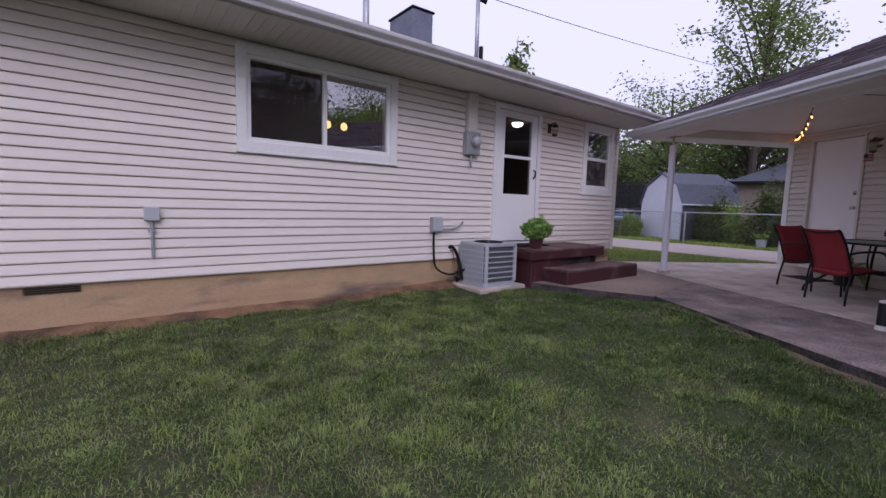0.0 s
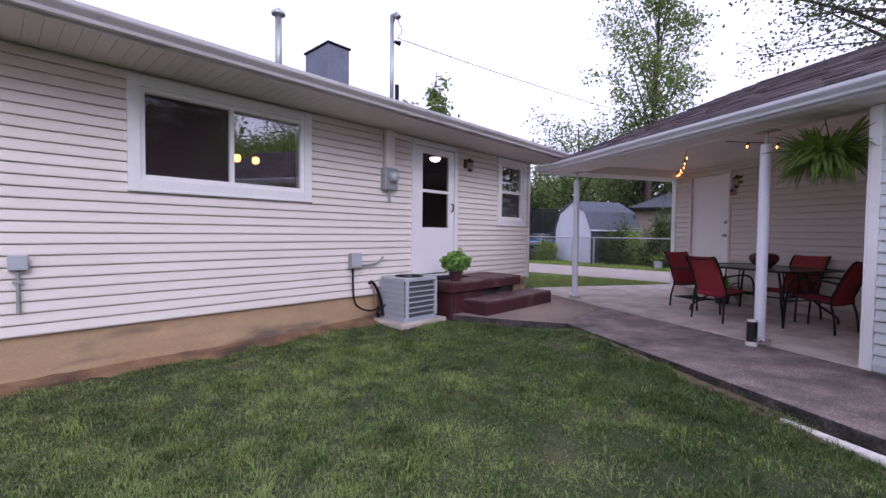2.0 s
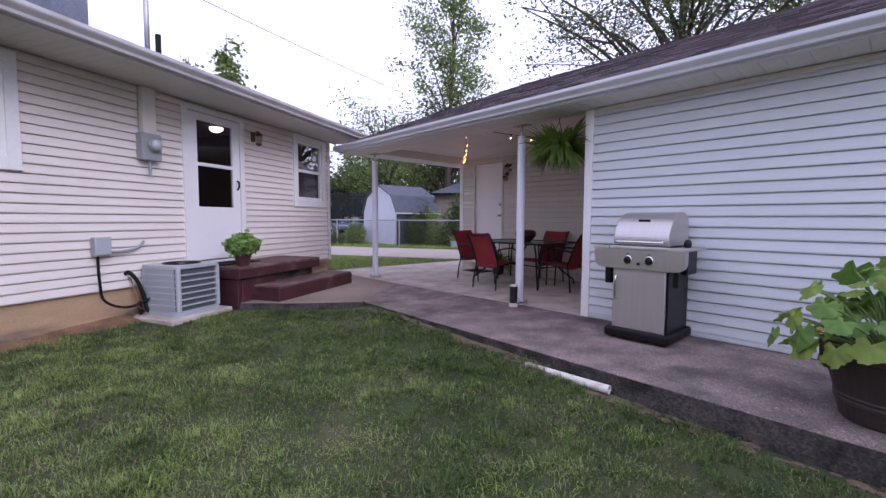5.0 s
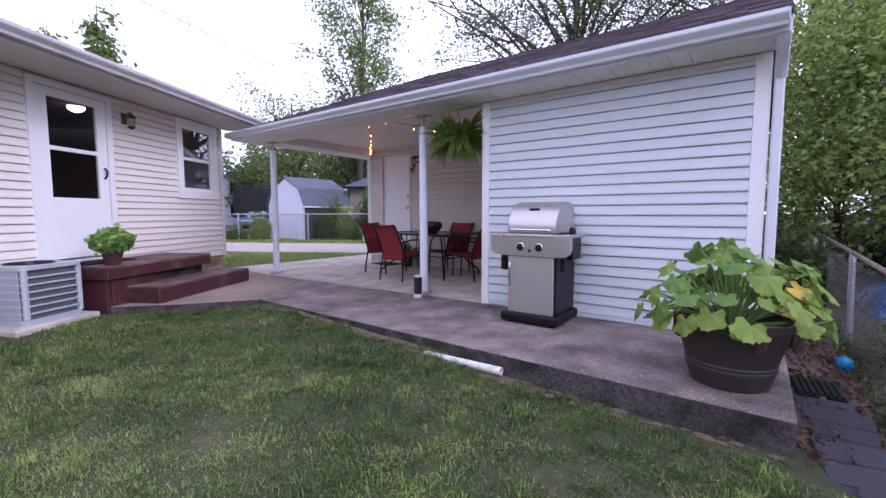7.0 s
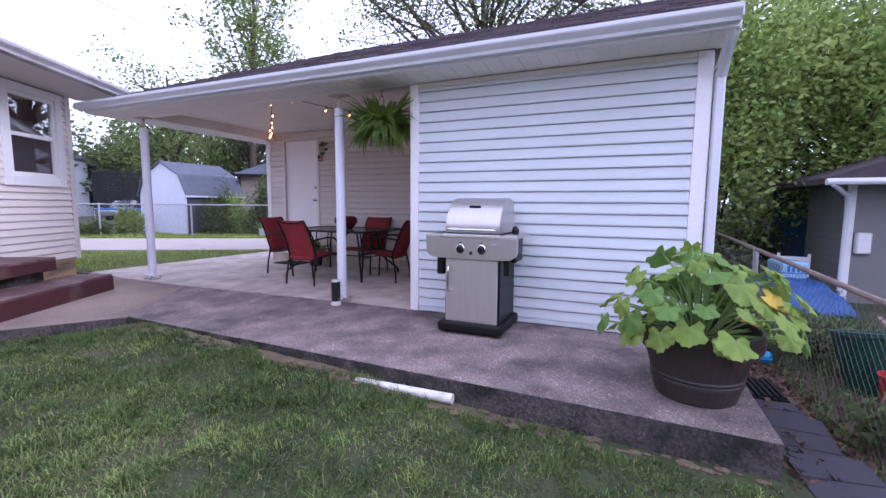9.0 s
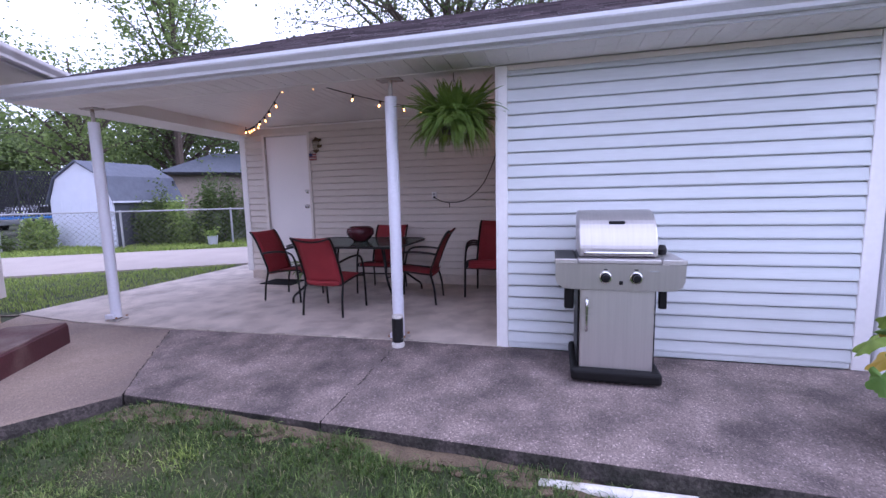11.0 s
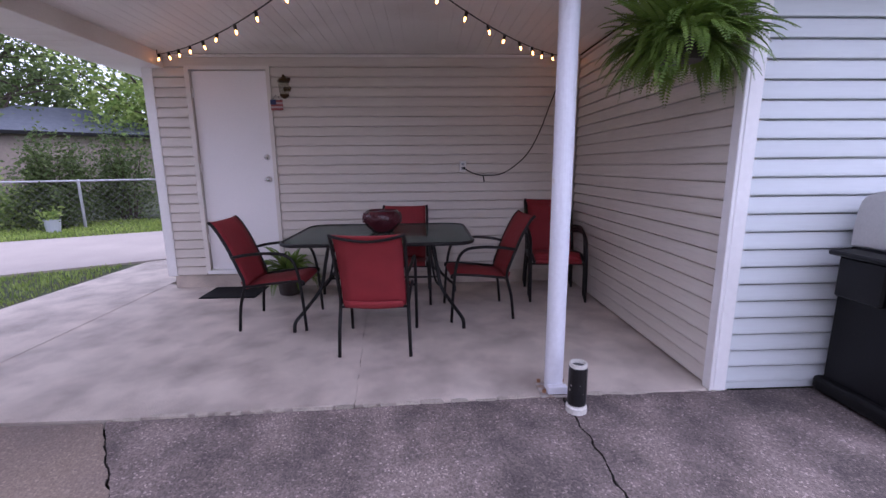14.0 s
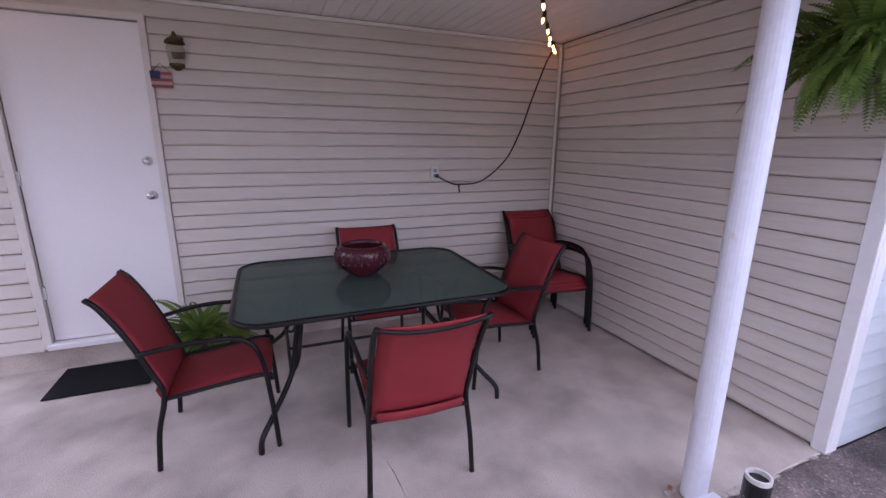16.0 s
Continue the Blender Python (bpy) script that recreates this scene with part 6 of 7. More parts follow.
ring = [(1.9 * math.cos(a), 1.9 * math.sin(a)) for a in [k * math.pi / 10 for k in range(20)]]
part("frame_ring", tube([(x, y, 0.85) for x, y in ring], 0.05, 6, closed=True), M_BLUE, tr)
part("jump_mat", lathe([(1.75, 0.84), (1.75, 0.86)], 20), M_NET, tr)
part("top_ring", tube([(x, y, 2.75) for x, y in ring], 0.03, 6, closed=True), M_NET, tr)
bm = bmesh.new()
for k in range(110):
    a = k * 2 * math.pi / 110
    b = a + 0.35
    for p in (a, b):
        q = b if p == a else a
        tube([(1.9 * math.cos(p), 1.9 * math.sin(p), 0.9), (1.9 * math.cos(q), 1.9 * math.sin(q), 2.75)], 0.017, 3, bm)
tagged(part("net", bm, M_NET, tr), kind="stuff")
for x, y in ring[::4]:
    part("leg", tube([(x, y, 0.0), (x, y, 0.85)], 0.035, 6), M_GALV, tr)
    part("pole", tube([(x, y, 0.85), (x, y, 2.8)], 0.04, 6), M_NET, tr)
car = thing("car", pose(19.2, 30.6, 0.1, 0, 0, 20), "silver saloon car parked on the far street", "car")
prof = [(-2.2, 0.35), (-2.25, 0.75), (-1.5, 0.92), (-0.95, 1.35), (0.45, 1.42), (1.2, 0.98), (2.15, 0.85), (2.25, 0.4)]
bm = bmesh.new()
a = [bm.verts.new((x, -0.85, z)) for x, z in prof]
b = [bm.verts.new((x, 0.85, z)) for x, z in prof]
bm.faces.new(a)
bm.faces.new(b[::-1])
for i in range(8):
    j = (i + 1) % 8
    bm.faces.new((a[j], a[i], b[i], b[j]))
bmesh.ops.recalc_face_normals(bm, faces=bm.faces)
bmesh.ops.bevel(bm, geom=list(bm.edges), offset=0.06, segments=2, profile=0.5, affect="EDGES")
part("body", bm, M_CARP, car, smooth=True)
part("side_glass", bx(-0.95, 0.6, -0.862, -0.84, 0.98, 1.3, 0.005), M_BLACK, car)
for x in (-1.4, 1.4):
    for y in (-0.8, 0.8):
        bm = lathe([(0.2, -0.1), (0.32, -0.09), (0.32, 0.09), (0.2, 0.1)], 18)
        bmesh.ops.rotate(bm, verts=bm.verts, cent=(0, 0, 0), matrix=Matrix.Rotation(radians(90), 3, "X"))
        part("tyre", bm, M_TYRE, car, m=pose(x, y, 0.32))
bucket = thing("watering_bucket", pose(*du(16.1, 4.5), 0.16), "grey-white tub with plants at the fence foot", "bucket")
part("tub", lathe([(0.12, 0), (0.15, 0.27), (0.16, 0.28), (0.145, 0.28), (0.14, 0.24), (0.01, 0.24)], 16), M_ACLIGHT, bucket)
v, f = leaf_cards(np.random.default_rng(4), np.array([[0, 0, 0.38], [0.08, 0, 0.42], [-0.08, 0.05, 0.35]]), 0.07, 0.08, 140)
fast_mesh("foliage", v, f, M_LEAFM, bucket)
rp = thing("terracotta_pot", pose(*du(16.0, 0.9), 0.16), "low red plastic flower pot on the far grass", "pot")
part("pot", lathe([(0.2, 0), (0.28, 0.22), (0.3, 0.25), (0.26, 0.25), (0.25, 0.2), (0.01, 0.2)], 16), M_REDPL, rp)

# ---- right-hand yard behind the fence ----
rf = thing("wire_fence", pose(0, 0, 0), "leaning old chain-link fence with a rusty top rail", "fence")
part("top_rail", tube(curve([(1.2, -1.19, 0.80), (3.05, -1.22, 0.79), (5.0, -1.24, 0.82), (7.5, -1.28, 0.86), (10, -1.3, 0.9)], 4), 0.02, 8), M_RAIL, rf)
for a, b in (((3.42, -1.30, -0.12), (3.05, -1.22, 0.80)), ((6.3, -1.28, -0.1), (6.28, -1.26, 0.85)), ((9.2, -1.3, -0.1), (9.2, -1.3, 0.9)), ((1.2, -1.2, -0.1), (1.2, -1.19, 0.82))):
    part("post", tube([a, b], 0.028, 8), M_GALV, rf)
bm = bmesh.new()
L, H = 6.0, 0.84
n = 78
for k in range(-10, n):
    for s in (0, 1):
        x0, x1 = 1.3 + k * L / n, 1.3 + (k + 10) * L / n
        za, zb = (-0.06, 0.78) if s else (0.78, -0.06)
        steps = 7
        pts = []
        for q in range(steps + 1):
            t = q / steps
            x = x0 + (x1 - x0) * t
            if x < 1.3:
                continue
            z = za + (zb - za) * t
            pts.append((x, -1.235 - 0.03 * math.sin(x * 2.3) * (0.8 - z) + (0.0035 if s else -0.0035), z + 0.01 * math.sin(x * 3)))
        if len(pts) > 1:
            tube(pts, 0.0013, 3, bm)
tagged(part("mesh", bm, M_WIRE, rf), kind="stuff")
part("fallen_rail", tube([(2.6, -1.5, 0.0), (3.7, -1.6, 0.32), (4.6, -1.62, 0.52)], 0.018, 7), M_RAIL, rf)
shm = thing("shingle_walk", pose(0, 0, 0), "overlapping sheets of dark asphalt shingle on the soil", "shingle path")
for x, y, w, l, r in ((3.05, -0.96, 0.34, 0.62, 6), (3.55, -0.90, 0.32, 0.56, -4), (4.02, -0.87, 0.30, 0.55, 3), (2.70, -1.02, 0.32, 0.42, -9), (2.95, -1.16, 0.26, 0.40, 14)):
    bm = bmesh.new()
    for i in range(3):
        box(bm, -l / 2 + i * l / 3 + 0.004, -l / 2 + (i + 1) * l / 3 - 0.004, -w / 2, w / 2, 0, 0.008)
    part("sheet", bm, M_SLATEMAT, shm, m=pose(x, y, float(ground_z(x, y)) + 0.03 + 0.006 * (x % 1), random.uniform(-3, 3), random.uniform(-4, 4), r))
grate = thing("drain_grate", pose(4.25, -0.86, float(ground_z(4.25, -0.86)) + 0.035, 0, 0, 4), "black slatted plastic drain grate on the soil", "grate")
part("rim", bx(-0.18, 0.18, -0.13, 0.13, 0.0, 0.012), M_BLACKPL, grate)
for k in range(7):
    part("slat", bx(-0.17, 0.17, -0.12 + k * 0.037, -0.10 + k * 0.037, 0.012, 0.026), M_BLACKPL, grate)
litter_v, litter_f = leaf_cards(np.random.default_rng(8), np.array([[x, y, float(ground_z(x, y)) + 0.012] for x in np.arange(3.2, 7.5, 0.25) for y in (-0.75, -0.95, -1.15)]), np.array([0.12, 0.09, 0.006]), 0.05, 2600, flat=0.9)
tagged(fast_mesh("leaf_litter", litter_v, litter_f, M_BROWNF), "brown leaf litter on the soil strip", "litter", kind="stuff")
strip_bm = bmesh.new()
bmesh.ops.create_grid(strip_bm, x_segments=40, y_segments=12, size=0.5)
for q in strip_bm.verts:
    x, y = 7.15 + q.co.x * 7.9 + 0.15 * noise.noise(Vector((q.co.x * 9, q.co.y * 9, 0))), -1.35 + q.co.y * 1.5 + 0.1 * noise.noise(Vector((q.co.x * 12, q.co.y * 5, 4)))
    q.co = Vector((x, y, float(ground_z(x, y)) + 0.008 + 0.012 * noise.noise(Vector((x * 3, y * 3, 1)))))
tagged(part("soil_strip", strip_bm, M_BROWNF), "bare brown soil along the fence", "soil", kind="structure")
ball = thing("ball", pose(5.06, -1.10, float(ground_z(5.06, -1.10)) + 0.06) @ Matrix.Diagonal((0.7, 0.7, 0.7, 1)), "glossy blue toy ball on the litter", "ball")
bm = bmesh.new()
bmesh.ops.create_icosphere(bm, subdivisions=4, radius=0.085)
part("sphere", bm, M_BALL, ball, smooth=True)
part("seam", tube([(0.0855 * math.cos(a), 0.0855 * math.sin(a), 0) for a in [k * math.pi / 12 for k in range(24)]], 0.0015, 4, closed=True), M_PALEBLUE, ball)
tarp = thing("tarp_heap", pose(8.3, -2.15, -0.06), "crumpled blue tarp over a heap in the next yard", "tarp")
rng = np.random.default_rng(6)
bm = bmesh.new()
bmesh.ops.create_grid(bm, x_segments=26, y_segments=18, size=0.5)
for q in bm.verts:
    x, y = q.co.x * 1.7, q.co.y * 1.0
    d = max(abs(q.co.x), abs(q.co.y)) * 2
    q.co = Vector((x, y, 0.36 * (1 - d ** 4) + 0.07 * noise.noise(Vector((x * 4, y * 4, 0))) + 0.03 * noise.noise(Vector((x * 11, y * 11, 3)))))
part("tarp", bm, M_TARP, tarp, smooth=False)
ken = thing("pet_carrier", pose(8.25, -2.10, 0.29, 0, 0, 10) @ Matrix.Diagonal((0.85, 0.85, 0.85, 1)), "pale blue plastic pet carrier on the tarp heap", "pet carrier")
part("shell", bx(-0.26, 0.26, -0.2, 0.2, 0, 0.30, 0.06, 3), M_PALEBLUE, ken)
for k in range(4):
    part("vent_slot", bx(-0.268, -0.255, -0.13 + k * 0.07, -0.09 + k * 0.07, 0.13, 0.23), M_BLUE, ken)
part("seam_band", bx(-0.268, 0.268, -0.208, 0.208, 0.10, 0.118), M_BLUE, ken)
tub = thing("plastic_bin", pose(4.75, -1.78, -0.08, 0, 12, 20), "dark green plastic bin behind the fence", "bin")
part("body", lathe([(0.22, 0), (0.29, 0.42), (0.31, 0.43), (0.31, 0.46), (0.27, 0.46), (0.2, 0.06), (0.01, 0.05)], 20), M_GREENPL, tub)
rt = thing("toy_bucket", pose(4.35, -1.68, -0.08), "red plastic toy bucket behind the fence", "bucket")
part("body", lathe([(0.10, 0), (0.13, 0.26), (0.14, 0.27), (0.12, 0.27), (0.09, 0.03), (0.01, 0.03)], 18), M_REDPL, rt)
pc = thing("garden_chair", pose(9.3, -2.45, -0.25, 0, 0, 80), "white plastic garden chair in the next yard", "chair")
part("seat", bx(-0.2, 0.2, -0.2, 0.2, 0.38, 0.42, 0.01), M_WHITEPL, pc)
for x in (-0.18, 0.18):
    for y in (-0.18, 0.18):
        part("leg", bx(x - 0.02, x + 0.02, y - 0.02, y + 0.02, 0.0, 0.38), M_WHITEPL, pc)
for k in range(3):
    part("back_slat", bx(-0.2, 0.2, 0.18, 0.2, 0.48 + k * 0.11, 0.55 + k * 0.11), M_WHITEPL, pc)
for x in (-0.19, 0.19):
    part("back_upright", bx(x - 0.02, x + 0.02, 0.17, 0.21, 0.42, 0.82), M_WHITEPL, pc)
ns = thing("neighbour_garage", pose(8.6, -2.85, -0.1), "small grey-sided outbuilding with a shingled roof", "outbuilding")
for k in range(14):
    part("board", bx(0.0, 1.5, -0.02, 0.0, 0.05 + k * 0.125, 0.168 + k * 0.125), M_GREYWALL, ns) if k == 0 else share(ns.children[0], pose(0, 0, k * 0.125), ns)
part("wall", bx(0.0, 1.5, 0.0 - 3.2, -0.022, 0.0, 1.85), M_GREYWALL, ns)
part("front_wall", bx(-0.02, 0.0, -3.2, -0.0, 0.0, 1.85), M_GREYWALL, ns)
part("corner_board", bx(-0.035, 0.05, -0.06, 0.015, 0.0, 1.86), M_WHITEPL, ns)
bm = bmesh.new()
v = [bm.verts.new(p) for p in ((-0.55, 0.45, 1.80), (2.0, 0.45, 1.80), (2.0, -3.6, 1.80), (-0.55, -3.6, 1.80), (-0.55, -1.6, 2.55), (2.0, -1.6, 2.55), (-0.55, 0.45, 1.72), (2.0, 0.45, 1.72), (2.0, -3.6, 1.72), (-0.55, -3.6, 1.72))]
for f in ((0, 1, 5, 4), (2, 3, 4, 5), (1, 2, 5), (3, 0, 4), (6, 7, 1, 0), (9, 6, 0, 3), (7, 8, 2, 1), (9, 8, 7, 6)):
    bm.faces.new([v[i] for i in f])
bmesh.ops.recalc_face_normals(bm, faces=bm.faces)
part("roof", bm, M_SHINGLE, ns)
part("gutter", tube([(-0.6, -3.5, 1.76), (-0.6, 0.48, 1.74)], 0.045, 8), M_GUTTER, ns)
part("downspout", tube(curve([(-0.6, 0.40, 1.70), (-0.35, 0.2, 1.60), (-0.05, 0.04, 1.45), (-0.05, 0.04, 0.2)], 4), 0.03, 8), M_GUTTER, ns)
part("meter_box", bx(-0.12, -0.02, -0.25, -0.08, 0.75, 1.05, 0.02), M_WHITEPL, ns)
bb = thing("blue_outbuilding", pose(13.2, -3.1, -0.1, 0, 0, 5), "blue clapboard outbuilding with white corner boards", "outbuilding")
for k in range(14):
    part("board", bx(0.0, 0.02, -4.0, 0.0, 0.05, 0.18), M_BLUEWALL, bb) if k == 0 else share(bb.children[0], pose(0, 0, k * 0.14), bb)
part("wall", bx(0.022, 3.0, -4.0, 0.0, 0.0, 2.05), M_BLUEWALL, bb)
part("corner_board", bx(-0.02, 0.1, 0.0, 0.55, 0.0, 2.05), M_WHITEPL, bb)
part("roof", prism([(-0.3, -4.3), (3.3, -4.3), (3.3, 0.8), (-0.3, 0.8)], 2.05, 2.2), M_SHINGLE, bb)

# ---- trees and bushes ----
tree(23.5, 24.5, 24.0, 3.3, 8.5, 0.26, 9000, 0.26, M_LEAFL, "tall slender tree with sparse light leaves", 1, limbs=22, spread=0.42, lean=(0.3, -0.2))
tree(18.4, 25.8, 9.6, 3.3, 3.6, 0.36, 6500, 0.20, M_LEAFL, "broad leafy tree behind the sheds", 2, limbs=20, spread=0.55)
tree(25.5, 27.0, 11.0, 4.4, 4.2, 0.50, 11000, 0.22, M_LEAF, "broad leafy tree behind the neighbour house", 3, limbs=22, spread=0.65)
tree(29.0, 19.5, 9.0, 4.2, 2.5, 0.40, 8000, 0.3, M_LEAFM, "leafy green tree beyond the neighbour house", 12, limbs=16, spread=0.6)
tree(16.2, 5.2, 12.5, 5.6, 5.2, 0.28, 24000, 0.115, M_LEAF, "spreading tree with open branches behind the garage", 4, limbs=36, spread=0.40)
tree(17.0, -1.5, 11.5, 5.0, 4.2, 0.26, 20000, 0.125, M_LEAF, "spreading tree with open branches behind the yard", 5, limbs=26, spread=0.38)
tree(10.8, -1.75, 5.4, 1.9, 0.9, 0.07, 24000, 0.105, M_LEAFM, "dense bright-leaved maple behind the fence", 6, limbs=36, spread=0.24)
tree(11.4, -3.9, 5.2, 2.4, 1.4, 0.09, 24000, 0.115, M_LEAFM, "dense green maple in the next yard", 7, limbs=38, spread=0.28)
tree(12.6, -6.0, 5.0, 2.4, 1.5, 0.10, 11000, 0.17, M_LEAFM, "green maple over the neighbour outbuilding", 8, limbs=30, spread=0.3)
tree(13.5, -11.0, 8.0, 3.4, 1.5, 0.3, 12000, 0.26, M_LEAF, "tall dark tree at the far yard corner", 14, limbs=30, spread=0.5)
tree(7.0, -13.5, 11.0, 4.0, 1.5, 0.3, 11000, 0.28, M_LEAF, "tall dark tree behind the lawn", 15, limbs=28, spread=0.5)
tree(15.5, -7.5, 6.2, 2.8, 1.5, 0.16, 8000, 0.24, M_LEAF, "dark tree at the back of the next yard", 9, limbs=22, spread=0.45)
for i, (x, y, h) in enumerate(((6.35, 20.8, 10.3), (4.9, 21.2, 8.9), (2.7, 21.6, 9.0))):
    tree(x, y, h, 1.15, 2.0, 0.12, 3600, 0.22, M_LEAFL, "narrow sparse young tree behind the house", 30 + i, limbs=20, spread=0.2, narrow=True)
for i, (x, y, h, r) in enumerate(((24, 41, 6, 3.4), (29, 36, 8, 4), (34, 30, 9, 5), (40, 18, 10, 6), (-2, 46, 9, 6), (30, 8, 11, 5), (30, 48, 9, 6))):
    tree(x, y, h, r, 1.2, 0.25, 5200, 0.42, M_LEAF, "distant leafy tree on the skyline", 50 + i, limbs=14, spread=0.7)
for i, (w, u, r, h) in enumerate(((3.2, 17.8, 1.15, 2.35), (5.6, 17.2, 0.75, 1.5), (6.4, 17.2, 0.8, 1.75), (1.2, 17.9, 1.2, 2.5), (-1.0, 17.9, 1.2, 2.2), (9.4, 16.9, 0.45, 0.9), (10.6, 16.6, 0.7, 0.6), (-3.2, 17.9, 1.2, 2.1), (4.5, 17.3, 0.8, 2.15))):
    x, y = du(u, w)
    bush(x, y, r, r, h, 7000, 0.085, (M_LEAF, M_LEAFM, M_LEAF, M_LEAF)[i % 4], "overgrown green bush along the fence", 70 + i)
for i, (x, y, r, h) in enumerate(((8.8, -1.0, 0.8, 1.1), (10.0, -0.6, 0.8, 1.2), (5.3, -1.5, 0.3, 0.45), (12.6, -2.3, 1.0, 1.3), (3.75, -1.55, 0.35, 0.3), (2.6, -1.7, 0.5, 0.4))):
    bush(x, y, r, r, h, 2600 if r > 0.5 else 700, 0.10 if r > 0.5 else 0.06, M_LEAF, "low weedy green shrub by the fence", 90 + i, z0=-0.06, name="shrub")


# ---- grass ----
def blades(name, pts, length, width, material, seed, lean=0.55, turn=None, grow=1.0):
    rng = np.random.default_rng(seed)
    n = len(pts)
    a = 3.0 * np.sin(pts[:, 0] * 6.1 + 2 * np.sin(pts[:, 1] * 4.3)) + 2.5 * np.cos(pts[:, 1] * 7.3 + pts[:, 0] * 3.1) + rng.normal(0, 1.7, n)
    ln = length * rng.uniform(0.5, 1.25, n) * (0.8 + 0.22 * np.sin(pts[:, 0] * 1.9 + 1.1 * np.sin(pts[:, 1] * 2.3)) * np.cos(pts[:, 1] * 1.6) + 0.28 * np.sin(pts[:, 0] * 9.7 + 3 * np.sin(pts[:, 1] * 3.9)) * np.cos(pts[:, 1] * 8.9 + 2 * np.sin(pts[:, 0] * 5)))
    le = rng.uniform(0.1, 1.0, n) * lean * 1.6
    if turn is not None:
        a = turn + rng.normal(0, 0.55, n)
    ln = ln * grow
    d = np.stack([np.cos(a), np.sin(a), np.zeros(n)], 1)
    s = np.stack([-np.sin(a), np.cos(a), np.zeros(n)], 1) * (width * rng.uniform(0.6, 1.2, n))[:, None]
    up = np.array([0, 0, 1.0])
    p0 = pts
    p1 = pts + d * (ln * le * 0.35)[:, None] + up * (ln * 0.55)[:, None]
    p2 = pts + d * (ln * le)[:, None] + up * (ln * (0.95 - 0.4 * le))[:, None]
    v = np.stack([p0 - s, p0 + s, p1 + s * 0.8, p1 - s * 0.8, p2], 1).reshape(-1, 3)
    b = np.arange(n)[:, None] * 5
    f = np.concatenate([b + [0, 1, 2], b + [0, 2, 3], b + [3, 2, 4]], 1).reshape(-1, 3)
    return fast_mesh(name, v, f, material)


rng = np.random.default_rng(77)
N = 860000
xy = np.stack([rng.uniform(-5.5, 3.25, N), rng.uniform(-1.9, 9.0, N)], 1)
# over half of the blades stand in tufts that lean outwards
tufted = rng.uniform(0, 1, N) < 0.6
centre = np.stack([rng.uniform(-5.5, 3.25, 9000), rng.uniform(-1.9, 9.0, 9000)], 1)
pick = rng.integers(0, 9000, N)
reach = rng.normal(0, 1, (N, 2)) * (0.03 + 0.05 * rng.uniform(0, 1, 9000)[pick])[:, None]
xy = np.where(tufted[:, None], centre[pick] + reach, xy)
heading = np.where(tufted, np.arctan2(reach[:, 1], reach[:, 0]), rng.uniform(0, 6.283, N))
growth = np.where(tufted, 1.0 + 0.55 * np.exp(-(reach ** 2).sum(1) / 0.003) * rng.uniform(0.3, 1.3, 9000)[pick], 0.72)
x, y = xy[:, 0], xy[:, 1]
u, w = x * D2.x + y * D2.y, x * N2.x + y * N2.y - 4.5
keep = w < -0.13 - 0.07 * np.sin(u * 3.1) * np.sin(u * 1.3 + 1) + 0.05 * np.sin(u * 11)
keep &= ~((u > 3.38) & (u < 4.27) & (w > -0.70)) & ~((u > 4.24) & (w > -0.80)) & ~((u > 4.52) & (w > -1.18))
edge = 2.99 + 0.03 * (y + 0.68) + 0.04 * np.sin(y * 5) - 0.035 * np.sin(y * 13 + 1) - 0.05 * np.sin(y * 2.3 + 2)
keep &= x < np.where(y < 4.4, edge, 9)
keep &= ~((y > 4.40) & (x + (y - 4.44) * 1.38 > 3.13 + 0.03 * np.sin(x * 9)))
keep &= ~((y < -0.66) & (x > 2.75 + 0.1 * np.sin(y * 8)))
near = np.minimum(np.hypot(x - 0.2, y + 0.35), np.hypot(x - 1.2, y - 2.0))
keep &= rng.uniform(0, 1, N) < np.clip(1.25 - near / 7.5, 0.30, 1)
# bare spots
bare = np.sin(x * 1.7 + 0.7) * np.sin(y * 1.9 + 2.0) + 0.5 * np.sin(x * 4.1 + y * 3.3)
keep &= (bare < 0.75) | (rng.uniform(0, 1, N) < 0.85)
xy, heading, growth = xy[keep], heading[keep], growth[keep]
pts = np.stack([xy[:, 0], xy[:, 1], ground_z(xy[:, 0], xy[:, 1]) - 0.004], 1)
dry = rng.uniform(0, 1, len(pts)) < 0.09 + 0.12 * np.clip((1.4 - pts[:, 0]) / 3, 0, 1)
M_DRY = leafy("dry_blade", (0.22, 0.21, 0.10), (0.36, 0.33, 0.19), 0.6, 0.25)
# darker, lusher blades in patches; shade towards the slab is put into their colour
shade_mix = (pts[:, 0] - 1.0) / 1.5 + 0.42 * np.sin(pts[:, 0] * 2.7 + np.sin(pts[:, 1] * 1.9)) * np.cos(pts[:, 1] * 2.3 + 0.8) + 0.26 * np.sin(pts[:, 0] * 6.5 + pts[:, 1] * 5.1)
lush = ~dry & (rng.uniform(0, 1, len(pts)) < np.clip(shade_mix, 0.05, 0.88))
mown = ~dry & ~lush
tagged(blades("grass", pts[mown], 0.050, 0.0023, M_BLADE, 1, 0.95, heading[mown], growth[mown]), "thick mown green lawn grass", "grass", kind="stuff")
tagged(blades("lush_grass", pts[lush], 0.058, 0.0024, M_LUSHSHADE, 12, 0.9, heading[lush], growth[lush]), "lusher green grass towards the slab, shade put into its darker colour", "grass", kind="stuff")
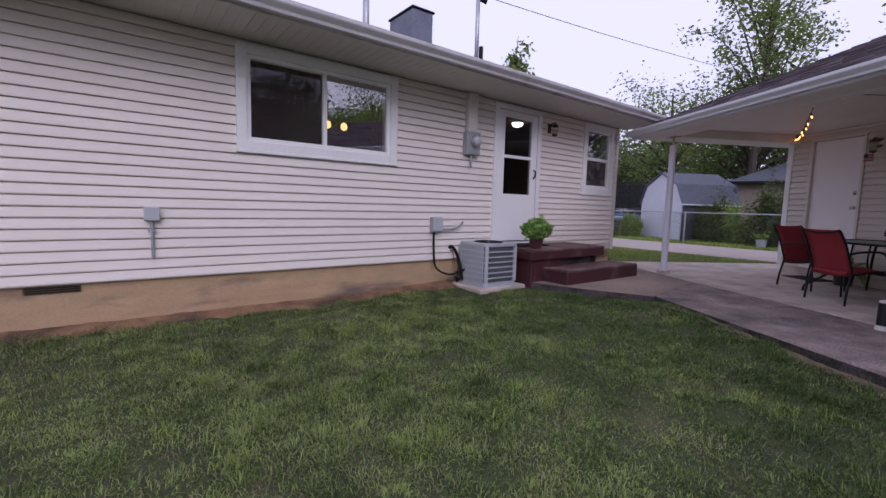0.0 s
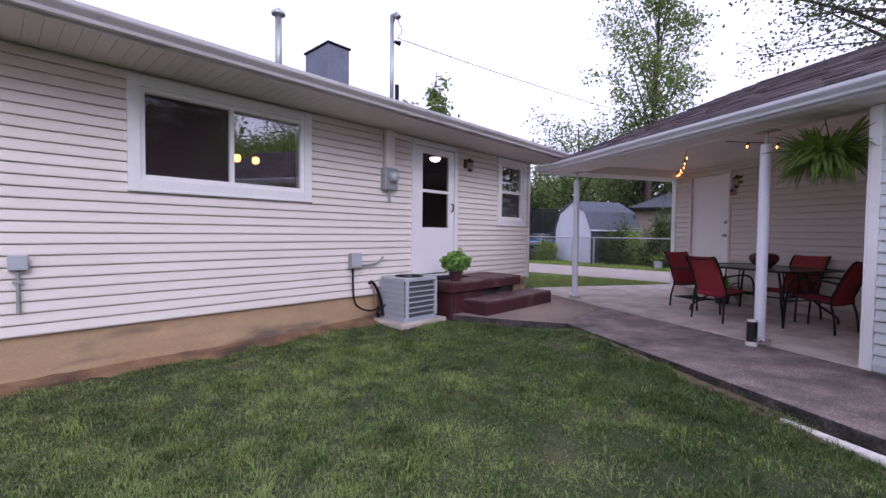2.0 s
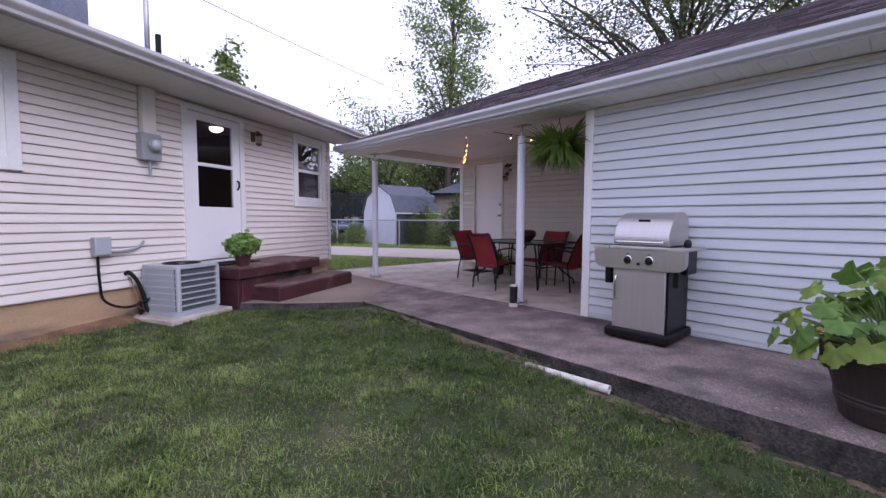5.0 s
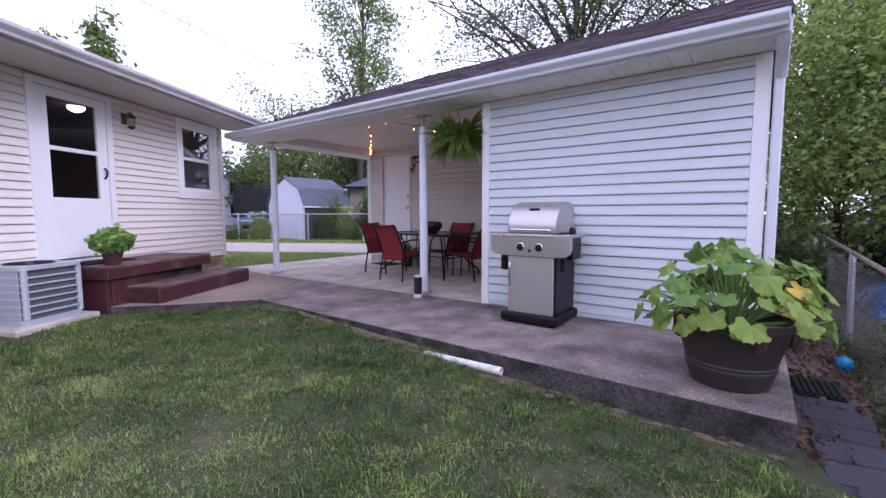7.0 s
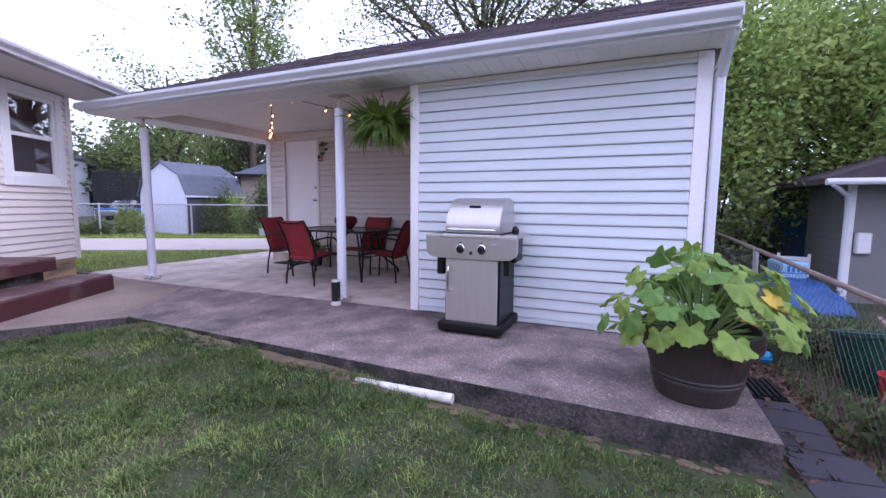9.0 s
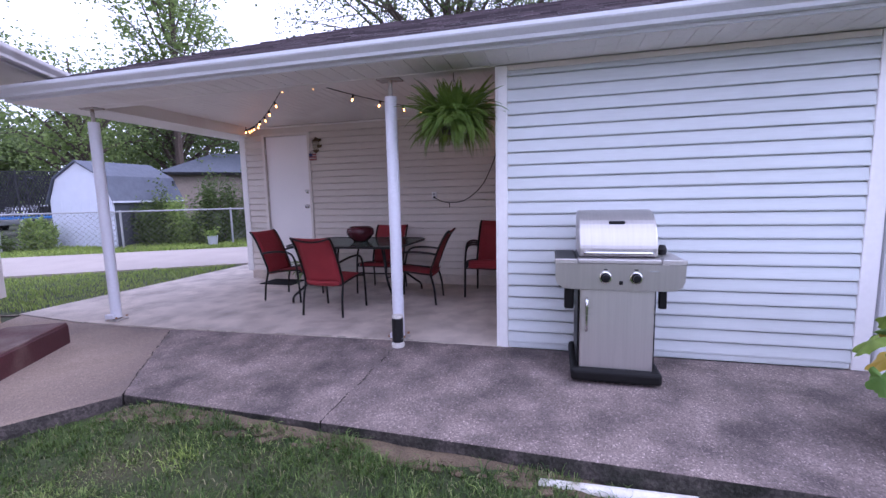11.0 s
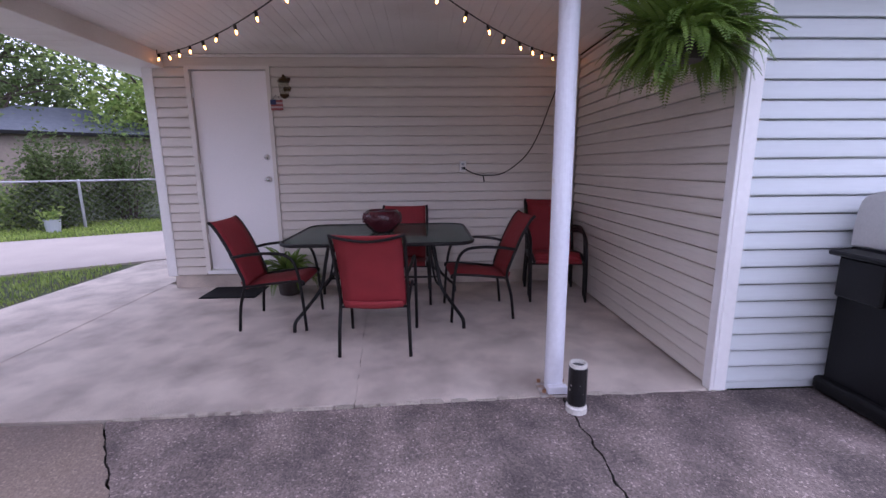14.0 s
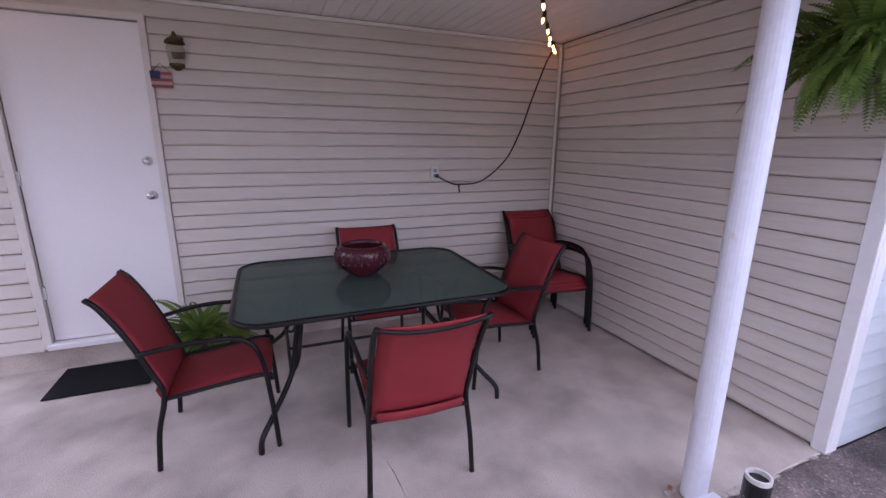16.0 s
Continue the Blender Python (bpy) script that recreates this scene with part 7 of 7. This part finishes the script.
tagged(blades("dry_grass", pts[dry], 0.052, 0.0019, M_DRY, 2, 0.9), "dry straw-coloured blades in the lawn", "grass", kind="stuff")
tuft = rng.uniform(0, 1, (110, 2)) * np.array([7.6, 5.5]) + np.array([-4.6, -1.0])
tp = np.repeat(tuft, 60, 0) + rng.normal(0, 0.05, (110 * 60, 2))
tu, tw = tp[:, 0] * D2.x + tp[:, 1] * D2.y, tp[:, 0] * N2.x + tp[:, 1] * N2.y - 4.5
tp = tp[(tw < -0.1) & (tp[:, 0] < 2.9) & ~((tu > 3.3) & (tw > -1.3)) & ~((tp[:, 1] > 4.0) & (tp[:, 0] > 2.3))]
tagged(blades("grass_tufts", np.stack([tp[:, 0], tp[:, 1], ground_z(tp[:, 0], tp[:, 1]) - 0.004], 1), 0.072, 0.0024, M_FARBLADE, 6, 0.8), "longer pale tufts in the lawn", "grass", kind="stuff")
# patch beside the walk and the strip across the driveway
n2 = 46000
uu, ww = rng.uniform(7.6, 11.17, n2), rng.uniform(0.6, 14.0, n2) ** 1.0
px, py = D2.x * uu + N2.x * ww, D2.y * uu + N2.y * ww
ok = (py > 7.83) | (px < 4.5)
ok &= ~((uu < 8.0) & (ww < 5.3))
ok &= (py > 7.83)
pts = np.stack([px[ok], py[ok], ground_z(px[ok], py[ok]) - 0.004], 1)
tagged(blades("grass", pts, 0.075, 0.0045, M_FARBLADE, 3), "green grass patch beside the driveway", "grass", kind="stuff")
n3 = 50000
uu, ww = rng.uniform(14.75, 17.6, n3), rng.uniform(-2, 24, n3)
px, py = D2.x * uu + N2.x * ww, D2.y * uu + N2.y * ww
pts = np.stack([px, py, ground_z(px, py) - 0.004], 1)
tagged(blades("grass", pts, 0.10, 0.009, M_FARBLADE, 4), "green grass strip before the far fence", "grass", kind="stuff")
n4 = 9000
px, py = rng.uniform(1.5, 7.5, n4), rng.uniform(-2.6, -1.12, n4)
pts = np.stack([px, py, ground_z(px, py) - 0.004], 1)
tagged(blades("weeds", pts, 0.14, 0.004, M_LUSHSHADE, 5, 0.8), "rough uncut grass along the wire fence", "grass", kind="stuff")
